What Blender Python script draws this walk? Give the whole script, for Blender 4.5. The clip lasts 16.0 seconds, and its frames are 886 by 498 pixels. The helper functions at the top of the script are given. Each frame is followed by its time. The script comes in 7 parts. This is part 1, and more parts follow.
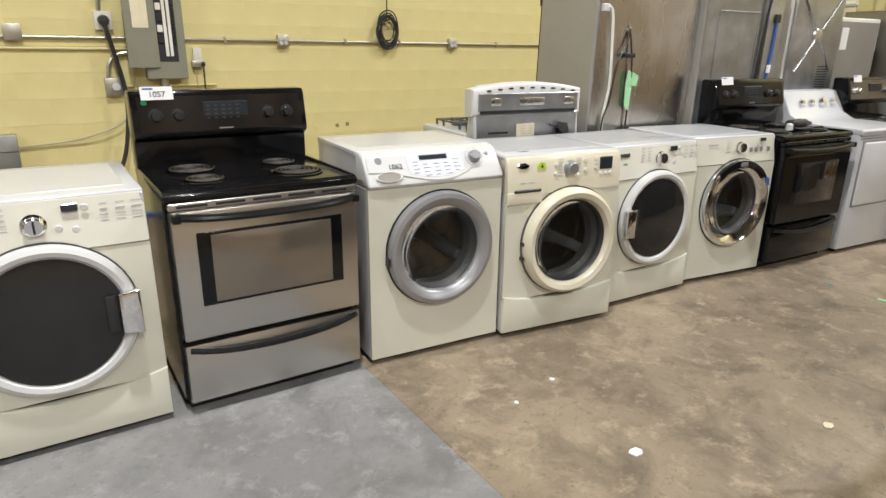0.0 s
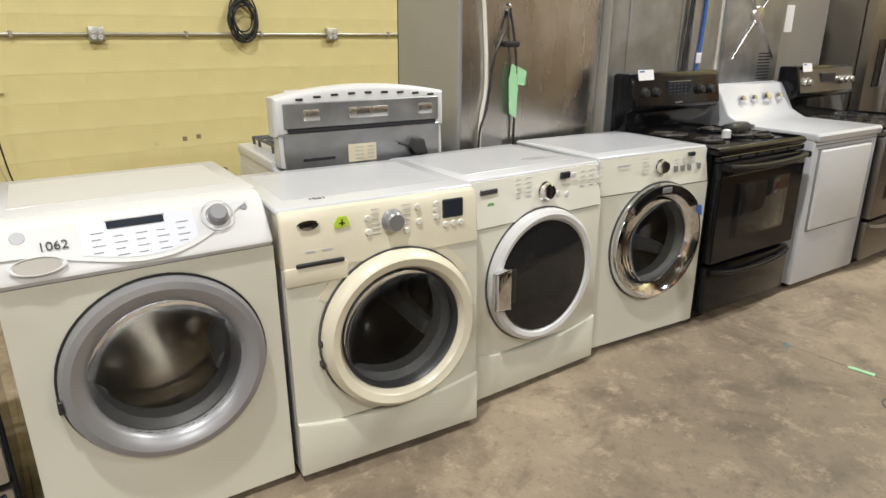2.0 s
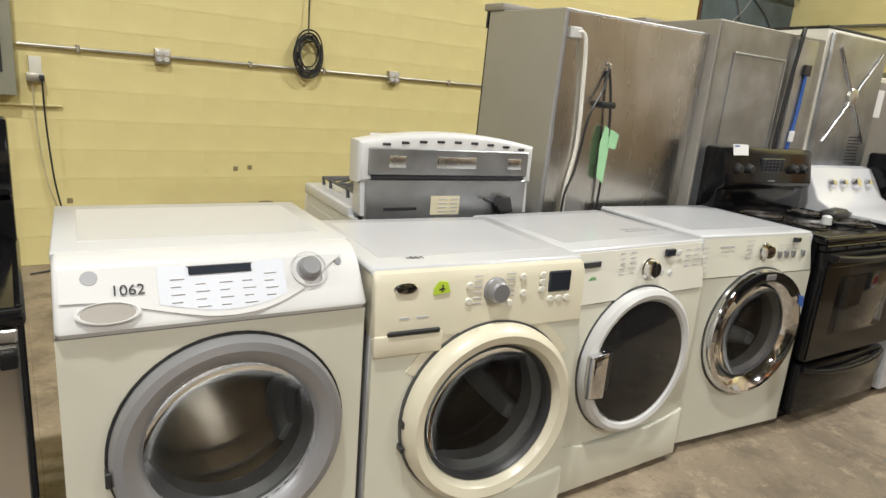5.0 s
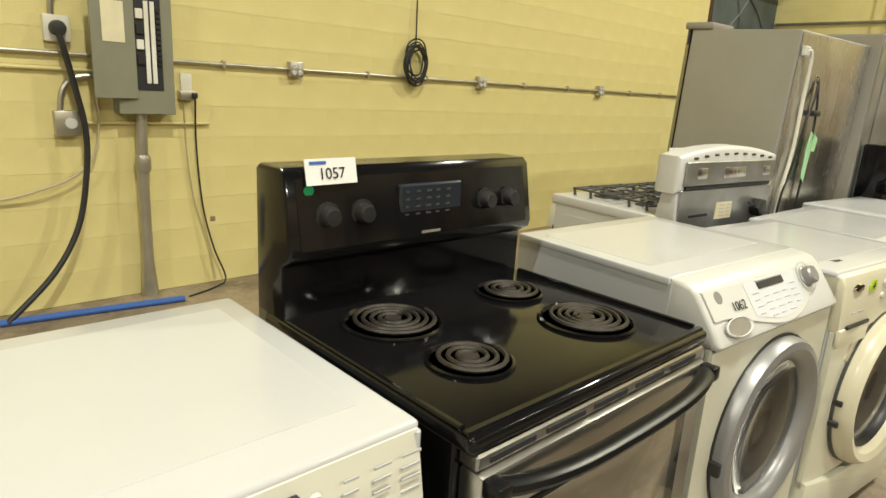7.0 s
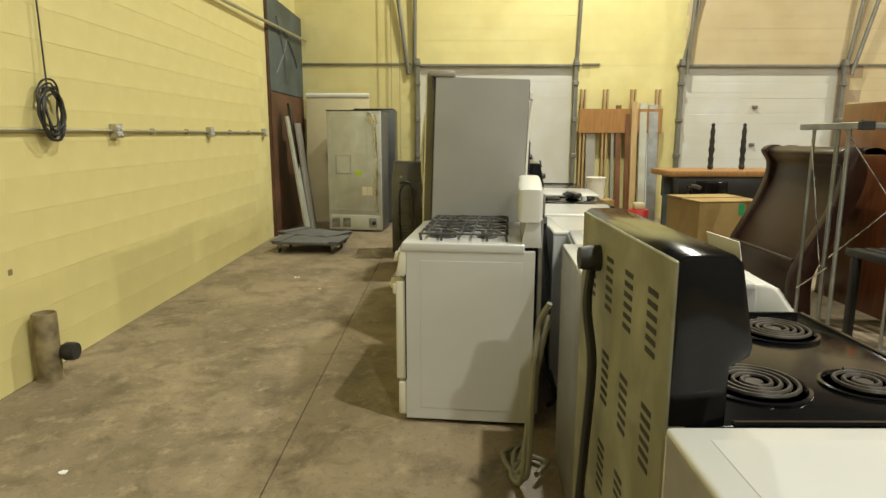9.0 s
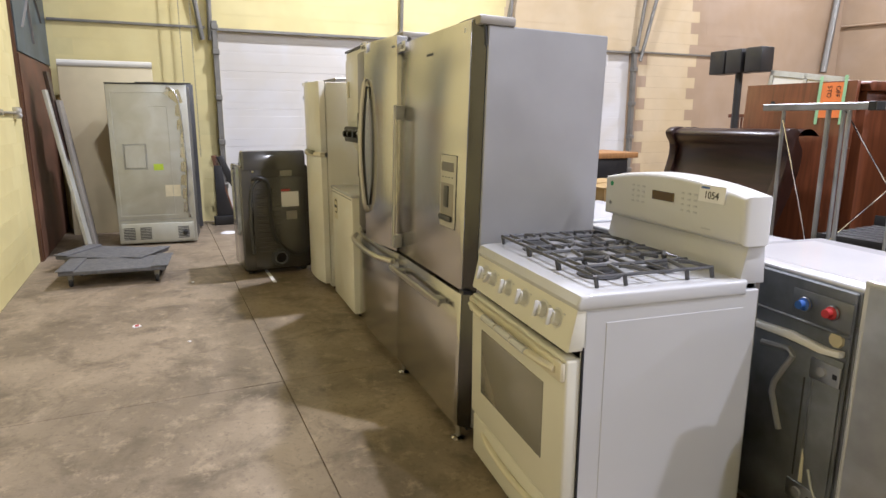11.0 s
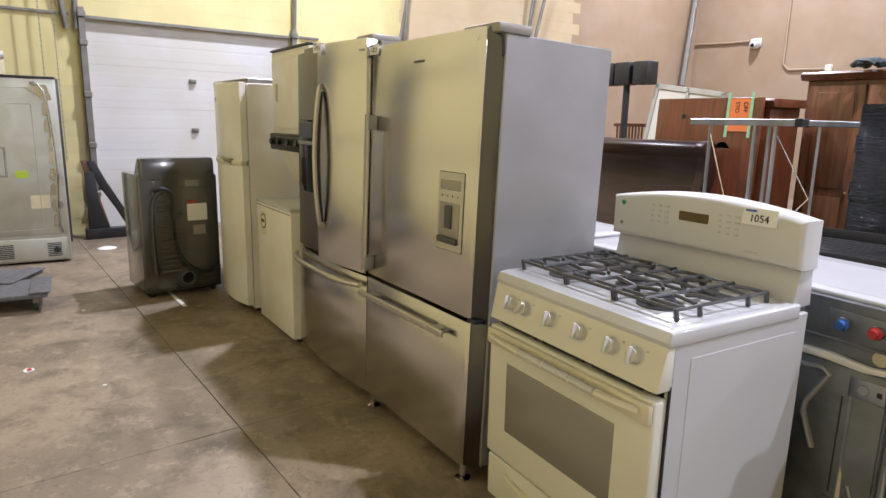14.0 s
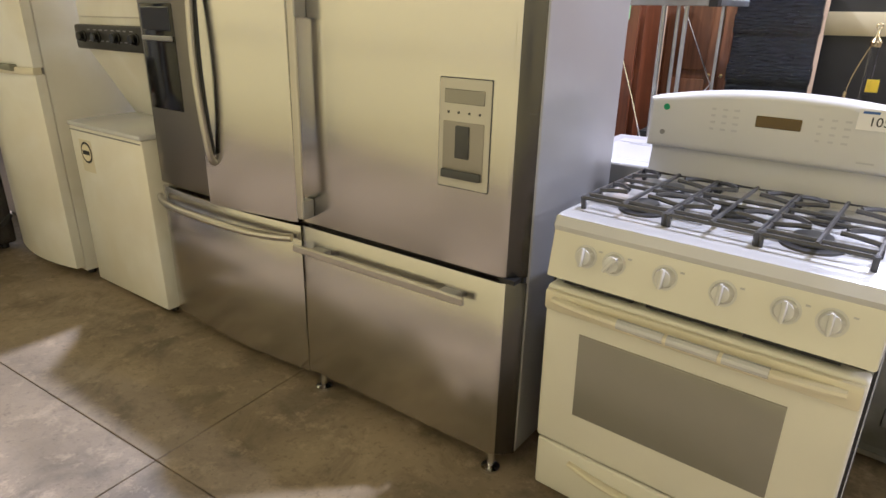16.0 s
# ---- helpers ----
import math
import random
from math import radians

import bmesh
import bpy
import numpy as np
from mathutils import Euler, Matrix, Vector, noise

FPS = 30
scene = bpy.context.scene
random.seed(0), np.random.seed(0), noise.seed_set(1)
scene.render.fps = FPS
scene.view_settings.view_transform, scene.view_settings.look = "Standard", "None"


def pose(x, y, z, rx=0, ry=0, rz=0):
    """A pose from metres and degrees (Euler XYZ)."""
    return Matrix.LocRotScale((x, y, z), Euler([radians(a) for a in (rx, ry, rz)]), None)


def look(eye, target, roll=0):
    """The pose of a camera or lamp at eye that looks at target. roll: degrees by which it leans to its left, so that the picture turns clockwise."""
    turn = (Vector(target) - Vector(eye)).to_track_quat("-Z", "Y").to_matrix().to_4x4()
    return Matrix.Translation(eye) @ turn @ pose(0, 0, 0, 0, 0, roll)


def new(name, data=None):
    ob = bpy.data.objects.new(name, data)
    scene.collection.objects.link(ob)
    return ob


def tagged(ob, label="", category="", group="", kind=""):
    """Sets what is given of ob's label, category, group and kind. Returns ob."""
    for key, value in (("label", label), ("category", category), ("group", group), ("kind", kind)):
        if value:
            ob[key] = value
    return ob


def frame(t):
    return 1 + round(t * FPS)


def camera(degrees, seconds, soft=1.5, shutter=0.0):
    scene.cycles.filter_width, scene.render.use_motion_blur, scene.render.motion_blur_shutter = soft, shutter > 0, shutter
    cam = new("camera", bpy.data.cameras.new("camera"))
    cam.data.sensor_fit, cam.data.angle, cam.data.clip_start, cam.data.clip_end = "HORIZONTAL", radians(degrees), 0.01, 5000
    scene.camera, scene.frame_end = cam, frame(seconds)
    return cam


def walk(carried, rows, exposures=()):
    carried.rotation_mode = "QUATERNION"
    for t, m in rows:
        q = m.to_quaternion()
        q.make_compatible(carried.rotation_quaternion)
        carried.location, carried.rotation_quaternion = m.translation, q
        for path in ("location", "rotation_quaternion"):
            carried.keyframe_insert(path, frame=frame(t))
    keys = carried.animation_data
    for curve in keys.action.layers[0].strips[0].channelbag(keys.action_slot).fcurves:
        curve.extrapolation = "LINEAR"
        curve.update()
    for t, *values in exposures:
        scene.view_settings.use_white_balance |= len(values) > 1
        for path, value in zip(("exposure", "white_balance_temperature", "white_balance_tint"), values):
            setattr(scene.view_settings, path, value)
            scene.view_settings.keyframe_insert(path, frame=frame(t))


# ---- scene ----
cam = camera(70.7, 16.0)
PATH = [
    (0, (-0.322, -2.384, 1.418), (0.714, -0.786, 0.807), 0.7),
    (0.5, (-0.024, -2.218, 1.422), (1.022, -0.631, 0.799), 0.3),
    (1, (0.321, -2.104, 1.413), (1.375, -0.5, 0.849), 0.7),
    (1.5, (0.603, -1.971, 1.412), (1.687, -0.396, 0.823), 0.0),
    (2, (0.863, -1.774, 1.403), (1.999, -0.253, 0.772), -0.4),
    (2.5, (1.17, -1.685, 1.395), (2.39, -0.203, 0.836), 1.5),
    (3, (1.395, -1.666, 1.414), (2.733, -0.282, 0.874), 1.8),
    (3.5, (1.396, -1.635, 1.418), (2.666, -0.193, 0.863), 1.1),
    (4, (1.231, -1.601, 1.412), (2.39, -0.071, 0.849), 4.0),
    (4.5, (0.991, -1.568, 1.418), (2.108, -0.007, 0.857), 3.7),
    (5, (0.786, -1.42, 1.393), (1.905, 0.164, 0.903), 4.7),
    (5.2, (0.696, -1.371, 1.382), (1.714, 0.255, 0.816), 3.2),
    (7.5, (-0.965, -0.197, 1.42), (0.569, 1.018, 1.009), 2.5),
    (8, (-1.22, 0.241, 1.431), (0.56, 1.094, 1.11), 1.0),
    (8.5, (-1.253, 0.682, 1.444), (0.689, 0.994, 1.085), 1.4),
    (9, (-1.084, 1.108, 1.446), (0.883, 1.113, 1.086), 0.1),
    (9.2, (-1.02, 1.25, 1.45), (0.935, 1.119, 1.048), 0.9),
    (11.3, (0.713, 2.537, 1.427), (2.421, 1.59, 0.995), -1.1),
    (11.5, (0.809, 2.624, 1.454), (2.459, 1.585, 1.006), -1.4),
    (12, (0.893, 2.724, 1.484), (2.515, 1.625, 1.085), -0.3),
    (12.5, (0.895, 2.74, 1.487), (2.486, 1.602, 1.069), -0.2),
    (13, (0.867, 2.754, 1.483), (2.441, 1.584, 1.092), 0.1),
    (13.5, (0.86, 2.764, 1.487), (2.433, 1.587, 1.112), 0.1),
    (14, (1.013, 2.758, 1.469), (2.579, 1.58, 1.069), 1.2),
    (14.5, (1.4, 2.674, 1.497), (3.018, 1.552, 1.15), 0.0),
    (15, (1.747, 2.703, 1.508), (3.171, 1.335, 1.19), 0.6),
    (15.5, (2.025, 2.769, 1.515), (3.152, 1.188, 1.035), -0.4),
    (16, (2.057, 2.773, 1.454), (3.077, 1.21, 0.735), 0.6),
]
walk(cam, [(t, look(eye, target, roll)) for t, eye, target, roll in PATH],
     [(0, -0.32, 6150, 13), (3, -0.36, 6250, 12), (5.2, -0.39, 6300, 11), (7.5, -0.34, 7300, 2), (8.5, -0.52, 7300, 2), (9.2, -0.33, 7000, 1), (11.3, 0.05, 5550, 24), (13.5, 0.04, 5550, 24), (14.6, -0.06, 5500, 25), (15.5, 0.11, 5400, 27), (16, 0.32, 5350, 27)])

# ---- light: sodium-white bay lamps, unseen under a high roof, and a faint even world light ----
world = bpy.data.worlds.new("world")
scene.world = world
world.use_nodes = True
world.node_tree.nodes["Background"].inputs[0].default_value = (1.0, 0.95, 0.86, 1)
world.node_tree.nodes["Background"].inputs[1].default_value = 0.055
scene.view_settings.exposure = 0.0
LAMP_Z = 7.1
# The pair at x -7.3 is added, unseen, to brighten west-facing sides.
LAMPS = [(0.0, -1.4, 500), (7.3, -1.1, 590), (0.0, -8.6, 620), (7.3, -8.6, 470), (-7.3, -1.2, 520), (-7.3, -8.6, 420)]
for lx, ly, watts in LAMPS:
    d = bpy.data.lights.new("unseen_bay_light", "AREA")
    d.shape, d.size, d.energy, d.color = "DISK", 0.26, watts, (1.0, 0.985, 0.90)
    new("unseen_bay_light", d).matrix_world = pose(lx, ly, LAMP_Z - 0.03)


# ---- materials ----
def material(name, color, rough=0.5, metal=0.0, vary=0.0, scale=4.0, bump=0.0, bump_scale=60.0, coat=0.0,
             stretch=(1, 1, 1), tint=None, stain=0.0, stain_scale=1.2, island=False):
    m = bpy.data.materials.new(name)
    m.use_nodes = True
    nt = m.node_tree
    b = nt.nodes["Principled BSDF"]
    b.inputs["Base Color"].default_value = (*color, 1)
    b.inputs["Roughness"].default_value = rough
    b.inputs["Metallic"].default_value = metal
    b.inputs["Coat Weight"].default_value = coat
    b.inputs["Coat Roughness"].default_value = 0.08
    tc = nt.nodes.new("ShaderNodeTexCoord")
    mp = nt.nodes.new("ShaderNodeMapping")
    mp.inputs["Scale"].default_value = stretch
    nt.links.new(tc.outputs["Object"], mp.inputs["Vector"])
    col = None
    if vary or stain:
        n = nt.nodes.new("ShaderNodeTexNoise")
        n.inputs["Scale"].default_value, n.inputs["Detail"].default_value = scale, 8
        nt.links.new(mp.outputs["Vector"], n.inputs["Vector"])
        r = nt.nodes.new("ShaderNodeValToRGB")
        low = tint or tuple(c * (1 - vary) for c in color)
        r.color_ramp.elements[0].position, r.color_ramp.elements[1].position = 0.3, 0.72
        r.color_ramp.elements[0].color, r.color_ramp.elements[1].color = (*low, 1), (*(min(1, c * (1 + vary * .6)) for c in color), 1)
        nt.links.new(n.outputs["Fac"], r.inputs["Fac"])
        col = r.outputs["Color"]
        if stain:
            n2 = nt.nodes.new("ShaderNodeTexNoise")
            n2.inputs["Scale"].default_value, n2.inputs["Detail"].default_value, n2.inputs["Distortion"].default_value = stain_scale, 10, 0.6
            nt.links.new(tc.outputs["Object"], n2.inputs["Vector"])
            r2 = nt.nodes.new("ShaderNodeValToRGB")
            r2.color_ramp.elements[0].position, r2.color_ramp.elements[1].position = 0.42, 0.62
            k = 1 - stain
            r2.color_ramp.elements[0].color, r2.color_ramp.elements[1].color = (k, k * .97, k * .9, 1), (1, 1, 1, 1)
            nt.links.new(n2.outputs["Fac"], r2.inputs["Fac"])
            mx = nt.nodes.new("ShaderNodeMix")
            mx.data_type, mx.blend_type = "RGBA", "MULTIPLY"
            mx.inputs["Factor"].default_value = 1
            nt.links.new(col, mx.inputs["A"])
            nt.links.new(r2.outputs["Color"], mx.inputs["B"])
            col = mx.outputs["Result"]
        rr = nt.nodes.new("ShaderNodeMapRange")
        rr.inputs["To Min"].default_value, rr.inputs["To Max"].default_value = max(0.02, rough * 0.82), min(1, rough * 1.2)
        nt.links.new(n.outputs["Fac"], rr.inputs["Value"])
        nt.links.new(rr.outputs["Result"], b.inputs["Roughness"])
    if island:
        g = nt.nodes.new("ShaderNodeObjectInfo")
        h = nt.nodes.new("ShaderNodeHueSaturation")
        v = nt.nodes.new("ShaderNodeMapRange")
        v.inputs["To Min"].default_value, v.inputs["To Max"].default_value = 0.996, 1.003
        nt.links.new(g.outputs["Random"], v.inputs["Value"])
        nt.links.new(v.outputs["Result"], h.inputs["Value"])
        if col is None:
            h.inputs["Color"].default_value = (*color, 1)
        else:
            nt.links.new(col, h.inputs["Color"])
        col = h.outputs["Color"]
    if col is not None:
        nt.links.new(col, b.inputs["Base Color"])
    if bump:
        n3 = nt.nodes.new("ShaderNodeTexNoise")
        n3.inputs["Scale"].default_value, n3.inputs["Detail"].default_value = bump_scale, 6
        nt.links.new(mp.outputs["Vector"], n3.inputs["Vector"])
        bp = nt.nodes.new("ShaderNodeBump")
        bp.inputs["Strength"].default_value, bp.inputs["Distance"].default_value = bump, 0.004
        nt.links.new(n3.outputs["Fac"], bp.inputs["Height"])
        nt.links.new(bp.outputs["Normal"], b.inputs["Normal"])
    return m


def glass(name, color, rough=0.03):
    m = bpy.data.materials.new(name)
    m.use_nodes = True
    b = m.node_tree.nodes["Principled BSDF"]
    b.inputs["Base Color"].default_value = (*color, 1)
    b.inputs["Roughness"].default_value = rough
    b.inputs["Transmission Weight"].default_value = 1
    b.inputs["IOR"].default_value = 1.22
    return m


def concrete(name, light, dark):
    """Trodden slab: cloudy blotches, finer mottling, pale scuffs and dark specks."""
    m = material(name, light, .5, 0, .01, 3, .3, 45)
    nt = m.node_tree
    b = nt.nodes["Principled BSDF"]
    tc = nt.nodes.new("ShaderNodeTexCoord")

    def noise_fac(scale, detail, rough, lo, hi, dist=0.0):
        n = nt.nodes.new("ShaderNodeTexNoise")
        n.inputs["Scale"].default_value, n.inputs["Detail"].default_value = scale, detail
        n.inputs["Roughness"].default_value, n.inputs["Distortion"].default_value = rough, dist
        r = nt.nodes.new("ShaderNodeMapRange")
        r.inputs["From Min"].default_value, r.inputs["From Max"].default_value = lo, hi
        nt.links.new(tc.outputs["Object"], n.inputs["Vector"])
        nt.links.new(n.outputs["Fac"], r.inputs["Value"])
        return r.outputs["Result"]

    def mix(fac, a, c, strength=1.0):
        x = nt.nodes.new("ShaderNodeMix")
        x.data_type = "RGBA"
        k = nt.nodes.new("ShaderNodeMath")
        k.operation = "MULTIPLY"
        k.inputs[1].default_value = strength
        nt.links.new(fac, k.inputs[0])
        nt.links.new(k.outputs[0], x.inputs["Factor"])
        for sock, val in (("A", a), ("B", c)):
            if isinstance(val, tuple):
                x.inputs[sock].default_value = (*val, 1)
            else:
                nt.links.new(val, x.inputs[sock])
        return x.outputs["Result"]

    mid = tuple((p + q) / 2 for p, q in zip(light, dark))
    c = mix(noise_fac(.9, 6, .6, .40, .60, .4), light, mid)
    c = mix(noise_fac(3.2, 10, .68, .47, .66, .5), c, dark, .8)
    c = mix(noise_fac(8, 12, .75, .53, .66), c, tuple(min(1, v * 1.35) for v in light), .7)
    c = mix(noise_fac(26, 8, .75, .54, .66), c, dark, .55)
    c = mix(noise_fac(60, 4, .6, .62, .74), c, tuple(v * .6 for v in dark), .5)
    nt.links.new(c, b.inputs["Base Color"])
    return m


YELLOW = material("yellow_block_paint", (.70, .625, .31), .55, 0, .06, 3, .35, 90, stain=.06, stain_scale=.9, island=True)
MORTAR = material("yellow_joint_paint", (.66, .585, .28), .7, 0, .1, 4)
PEACH = material("peach_wall_tone", (.36, .27, .185), .6, 0, .06, 3, .35, 90, stain=.06, island=True)
CONCRETE = concrete("worn_concrete", (.31, .245, .172), (.10, .077, .052))
CONCRETE_GREY = concrete("grey_painted_concrete", (.25, .245, .245), (.13, .126, .124))
GROUT = material("slab_joint_dirt", (.13, .105, .075), .9, 0, .3, 8)
ROOF = material("roof_deck", (.07, .07, .065), .7, .1, .15, 3)
WHITE = material("white_enamel", (.545, .55, .575), .24, 0, .03, 2.5, .03, 200, coat=.3)
# Aged white, its tone raised for light missing on the wall-facing fronts.
WHITE_AGED_LIT = material("aged_white_enamel_lit", (.78, .775, .745), .3, 0, .07, 3, .03, 200, coat=.2, stain=.08, stain_scale=2.2)
WHITE_PLASTIC = material("white_plastic", (.60, .60, .60), .34, 0, .03, 3)
OFFWHITE = material("ivory_plastic", (.68, .665, .59), .36, 0, .05, 3)
CREAM = material("yellowed_cream_plastic", (.65, .605, .475), .32, 0, .06, 4, coat=.2)
SILVER = material("silver_plastic", (.31, .31, .325), .36, .5, .05, 8)
CHROME = material("chrome", (.78, .78, .80), .07, 1)
STEEL = material("brushed_stainless", (.53, .515, .49), .3, 1, .025, 14, stretch=(1, 1, 30))
STEEL_F = material("satin_fridge_stainless", (.60, .585, .555), .21, 1, .03, 14, stretch=(1, 1, 25))
STEEL_H = material("brushed_stainless_side_grain", (.52, .495, .455), .3, 1, .03, 14, stretch=(25, 25, 1))
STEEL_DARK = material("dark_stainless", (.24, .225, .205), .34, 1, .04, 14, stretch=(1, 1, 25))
GREY_SIDE = material("grey_painted_steel", (.30, .28, .25), .42, .25, .04, 8, .06, 220)
PANEL_SIDE = material("pebbled_silver_steel", (.40, .40, .41), .38, .55, .04, 8, .1, 260)
GALV = material("galvanised_steel", (.47, .49, .52), .36, .9, .16, 9, .05, 40, stain=.18, stain_scale=3)
GALV_SHINY = material("bright_galvanised_sheet", (.70, .70, .70), .27, 1, .10, 4, .06, 3, stretch=(2, 2, .4), stain=.2, stain_scale=2.5)
BLACK = material("black_enamel", (.006, .006, .007), .12, 0, .2, 5)
BLACK.node_tree.nodes["Principled BSDF"].inputs["Specular IOR Level"].default_value = .34
BLACK_MATT = material("black_plastic", (.02, .02, .021), .42, 0, .2, 6)
DARKGREY = material("charcoal_plastic", (.055, .057, .06), .36, 0, .15, 6)
CHARCOAL = material("charcoal_enamel", (.095, .092, .088), .22, .4, .1, 6, coat=.8)
DARK_GLASS = material("dark_door_glass", (.016, .016, .017), .07, 0, .1, 4)
OVEN_GLASS = material("oven_window_glass", (.20, .17, .14), .09, .35, .1, 4, coat=.5)
GREY_GLASS = material("grey_oven_window", (.26, .25, .22), .16, .2, .06, 4, coat=.4)
DRUM = material("drum_steel", (.48, .46, .42), .24, 1, .25, 12)
# Darker copy of the drum steel, for the cream and chrome washers.
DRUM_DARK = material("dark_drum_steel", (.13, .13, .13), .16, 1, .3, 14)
# White enamel again, with the yellow light on the fronts put into its colour.
WHITE_WARM_LIT = material("white_enamel_warm_lit", (.64, .63, .535), .24, 0, .03, 2.5, .03, 200, coat=.3)
SAND = material("sand_wall_tone", (.54, .44, .28), .6, 0, .06, 3, .35, 90, stain=.06, island=True)
# Steel of the slanted door edges, set darker than the door faces.
STEEL_EDGE = material("edge_steel_darker", (.11, .107, .104), .25, 1, .05, 14, stretch=(1, 1, 25))
FOIL_GREEN = material("holographic_green_foil", (.40, .75, .38), .3, .5, .3, 60)
LENS = glass("washer_bowl_glass", (.86, .86, .84))
RUBBER = material("grey_rubber", (.032, .032, .034), .5, 0, .2, 6)
IRON = material("cast_iron_grate", (.075, .075, .08), .38, .2, .25, 20, .2, 120)
COIL = material("burner_coil", (.06, .052, .048), .45, .5, .3, 20)
LCD = material("display_window", (.025, .03, .04), .15, 0, .1, 5)
LCD_AMBER = material("amber_display", (.10, .06, .015), .2, 0, .1, 5)
PALE_BLUE = material("pale_blue_panel", (.62, .64, .70), .32, 0, .03, 4)
BLACK_SATIN = material("black_satin_enamel", (.008, .008, .009), .3, 0, .2, 5)
BLACK_SATIN.node_tree.nodes["Principled BSDF"].inputs["Specular IOR Level"].default_value = .25
GALV_DARK = material("dull_dark_galvanised", (.30, .32, .345), .4, .7, .3, 6, .08, 30, stain=.35, stain_scale=3)
PRINT_LIGHT = material("pale_grey_print", (.50, .50, .52), .6, 0, .05, 5)
PRINT = material("grey_print", (.22, .22, .23), .6, 0, .05, 5)
INK = material("black_ink", (.015, .015, .02), .6, 0, .05, 5)
PAPER = material("white_label_paper", (.80, .79, .80), .6, 0, .03, 5)
PAPER_YELLOW = material("cream_label_paper", (.72, .66, .48), .6, 0, .08, 12)
LIME = material("lime_sticker", (.50, .68, .05), .5, 0, .05, 5)
GREEN = material("green_tape", (.36, .66, .38), .5, 0, .08, 8)
GREEN_DOT = material("green_dot", (.01, .30, .12), .5, 0, .05, 8)
ORANGE = material("orange_paper", (.90, .25, .06), .6, 0, .05, 8)
BLUE = material("blue_plastic", (.04, .12, .42), .4, 0, .1, 6)
RED = material("red_plastic", (.45, .03, .03), .4, 0, .1, 6)
BREAKER_GREY = material("grey_green_cabinet_paint", (.235, .235, .18), .45, .1, .08, 6, .05, 150)
CONDUIT = material("zinc_conduit", (.52, .50, .44), .35, .85, .12, 8)
WALLPIPE = material("painted_pipe", (.62, .55, .26), .5, 0, .08, 8)
CABLE_GREY = material("grey_cable", (.24, .235, .20), .5, 0, .1, 10)
CABLE_BEIGE = material("beige_cable", (.48, .42, .26), .55, 0, .1, 10)
DOOR_WHITE = material("white_sectional_door", (.60, .60, .60), .5, 0, .04, 2, .05, 120, stain=.05)
RAIL_STEEL = material("dull_track_steel", (.24, .235, .215), .45, .7, .15, 8)
BLUE_STEEL = material("blue_grey_door_paint", (.085, .115, .135), .5, .1, .3, 3, .1, 40, stain=.35, stain_scale=1.6)
RUST_BROWN = material("rust_brown_door_paint", (.15, .07, .04), .55, .1, .3, 3, .1, 40, stain=.3, stain_scale=1.6)
BACK_PAINT = material("pale_fridge_back", (.52, .53, .48), .4, .2, .08, 5, .04, 60, stain=.12, stain_scale=3)
CARPET = material("grey_carpet", (.13, .13, .135), .95, 0, .3, 30, .6, 300)
BOARD_BEIGE = material("beige_board", (.55, .48, .30), .6, 0, .08, 4)
WOOD_PALE = material("pale_pine", (.47, .32, .16), .55, 0, .25, 5, .1, 40, stretch=(6, 6, .7))
WOOD_ORANGE = material("orange_plywood", (.36, .18, .06), .5, 0, .2, 5, .1, 40, stretch=(6, 6, .7))
WOOD_RED = material("red_brown_veneer", (.15, .046, .018), .34, 0, .4, 4, .06, 40, stretch=(7, 7, .6), coat=.3)
WOOD_WALNUT = material("walnut_cabinet_wood", (.17, .068, .028), .4, 0, .5, 4, .06, 40, stretch=(7, 7, .6), coat=.2)
WOOD_DARK = material("dark_mahogany", (.026, .010, .007), .36, 0, .4, 4, .04, 40, stretch=(1, 8, 8))
CARDBOARD = material("cardboard", (.36, .245, .10), .8, 0, .12, 6, .1, 80, stain=.12, stain_scale=3)
WRAP = material("black_shrink_wrap", (.012, .014, .018), .09, 0, .4, 6, 1.0, 7, stretch=(1.5, 1.5, 9))
WRAP.node_tree.nodes["Bump"].inputs["Distance"].default_value = .05
DISPENSER_GREY = material("warm_grey_plastic", (.50, .485, .43), .35, 0, .05, 8)
BRASS = material("brass", (.52, .41, .22), .24, 1, .1, 10)
CLEAR = glass("clear_glass", (.95, .95, .95), .02)


# ---- mesh helpers ----
def box(bm, x0, x1, y0, y1, z0, z1, bevel=0.0, seg=2):
    m = Matrix.Translation(((x0 + x1) / 2, (y0 + y1) / 2, (z0 + z1) / 2)) @ Matrix.Diagonal((abs(x1 - x0), abs(y1 - y0), abs(z1 - z0), 1))
    r = bmesh.ops.create_cube(bm, size=1, matrix=m)
    if bevel:
        es = list({e for v in r["verts"] for e in v.link_edges})
        bmesh.ops.bevel(bm, geom=es, offset=bevel, segments=seg, profile=0.5, affect="EDGES", clamp_overlap=True)
    return bm


def prism(bm, poly, axis, d0, d1, bevel=0.0, seg=2):
    """A polygon in the plane across axis (x: y,z; y: x,z; z: x,y) drawn out from d0 to d1."""
    def at(a, b, d):
        return {"x": (d, a, b), "y": (a, d, b), "z": (a, b, d)}[axis]
    lo = [bm.verts.new(at(a, b, d0)) for a, b in poly]
    hi = [bm.verts.new(at(a, b, d1)) for a, b in poly]
    fs = [bm.faces.new(lo), bm.faces.new(hi)]
    n = len(poly)
    for i in range(n):
        fs.append(bm.faces.new((lo[i], lo[(i + 1) % n], hi[(i + 1) % n], hi[i])))
    bmesh.ops.recalc_face_normals(bm, faces=fs)
    if bevel:
        es = list({e for f in fs[:2] for e in f.edges})
        bmesh.ops.bevel(bm, geom=es, offset=bevel, segments=seg, profile=0.5, affect="EDGES", clamp_overlap=True)
    return bm


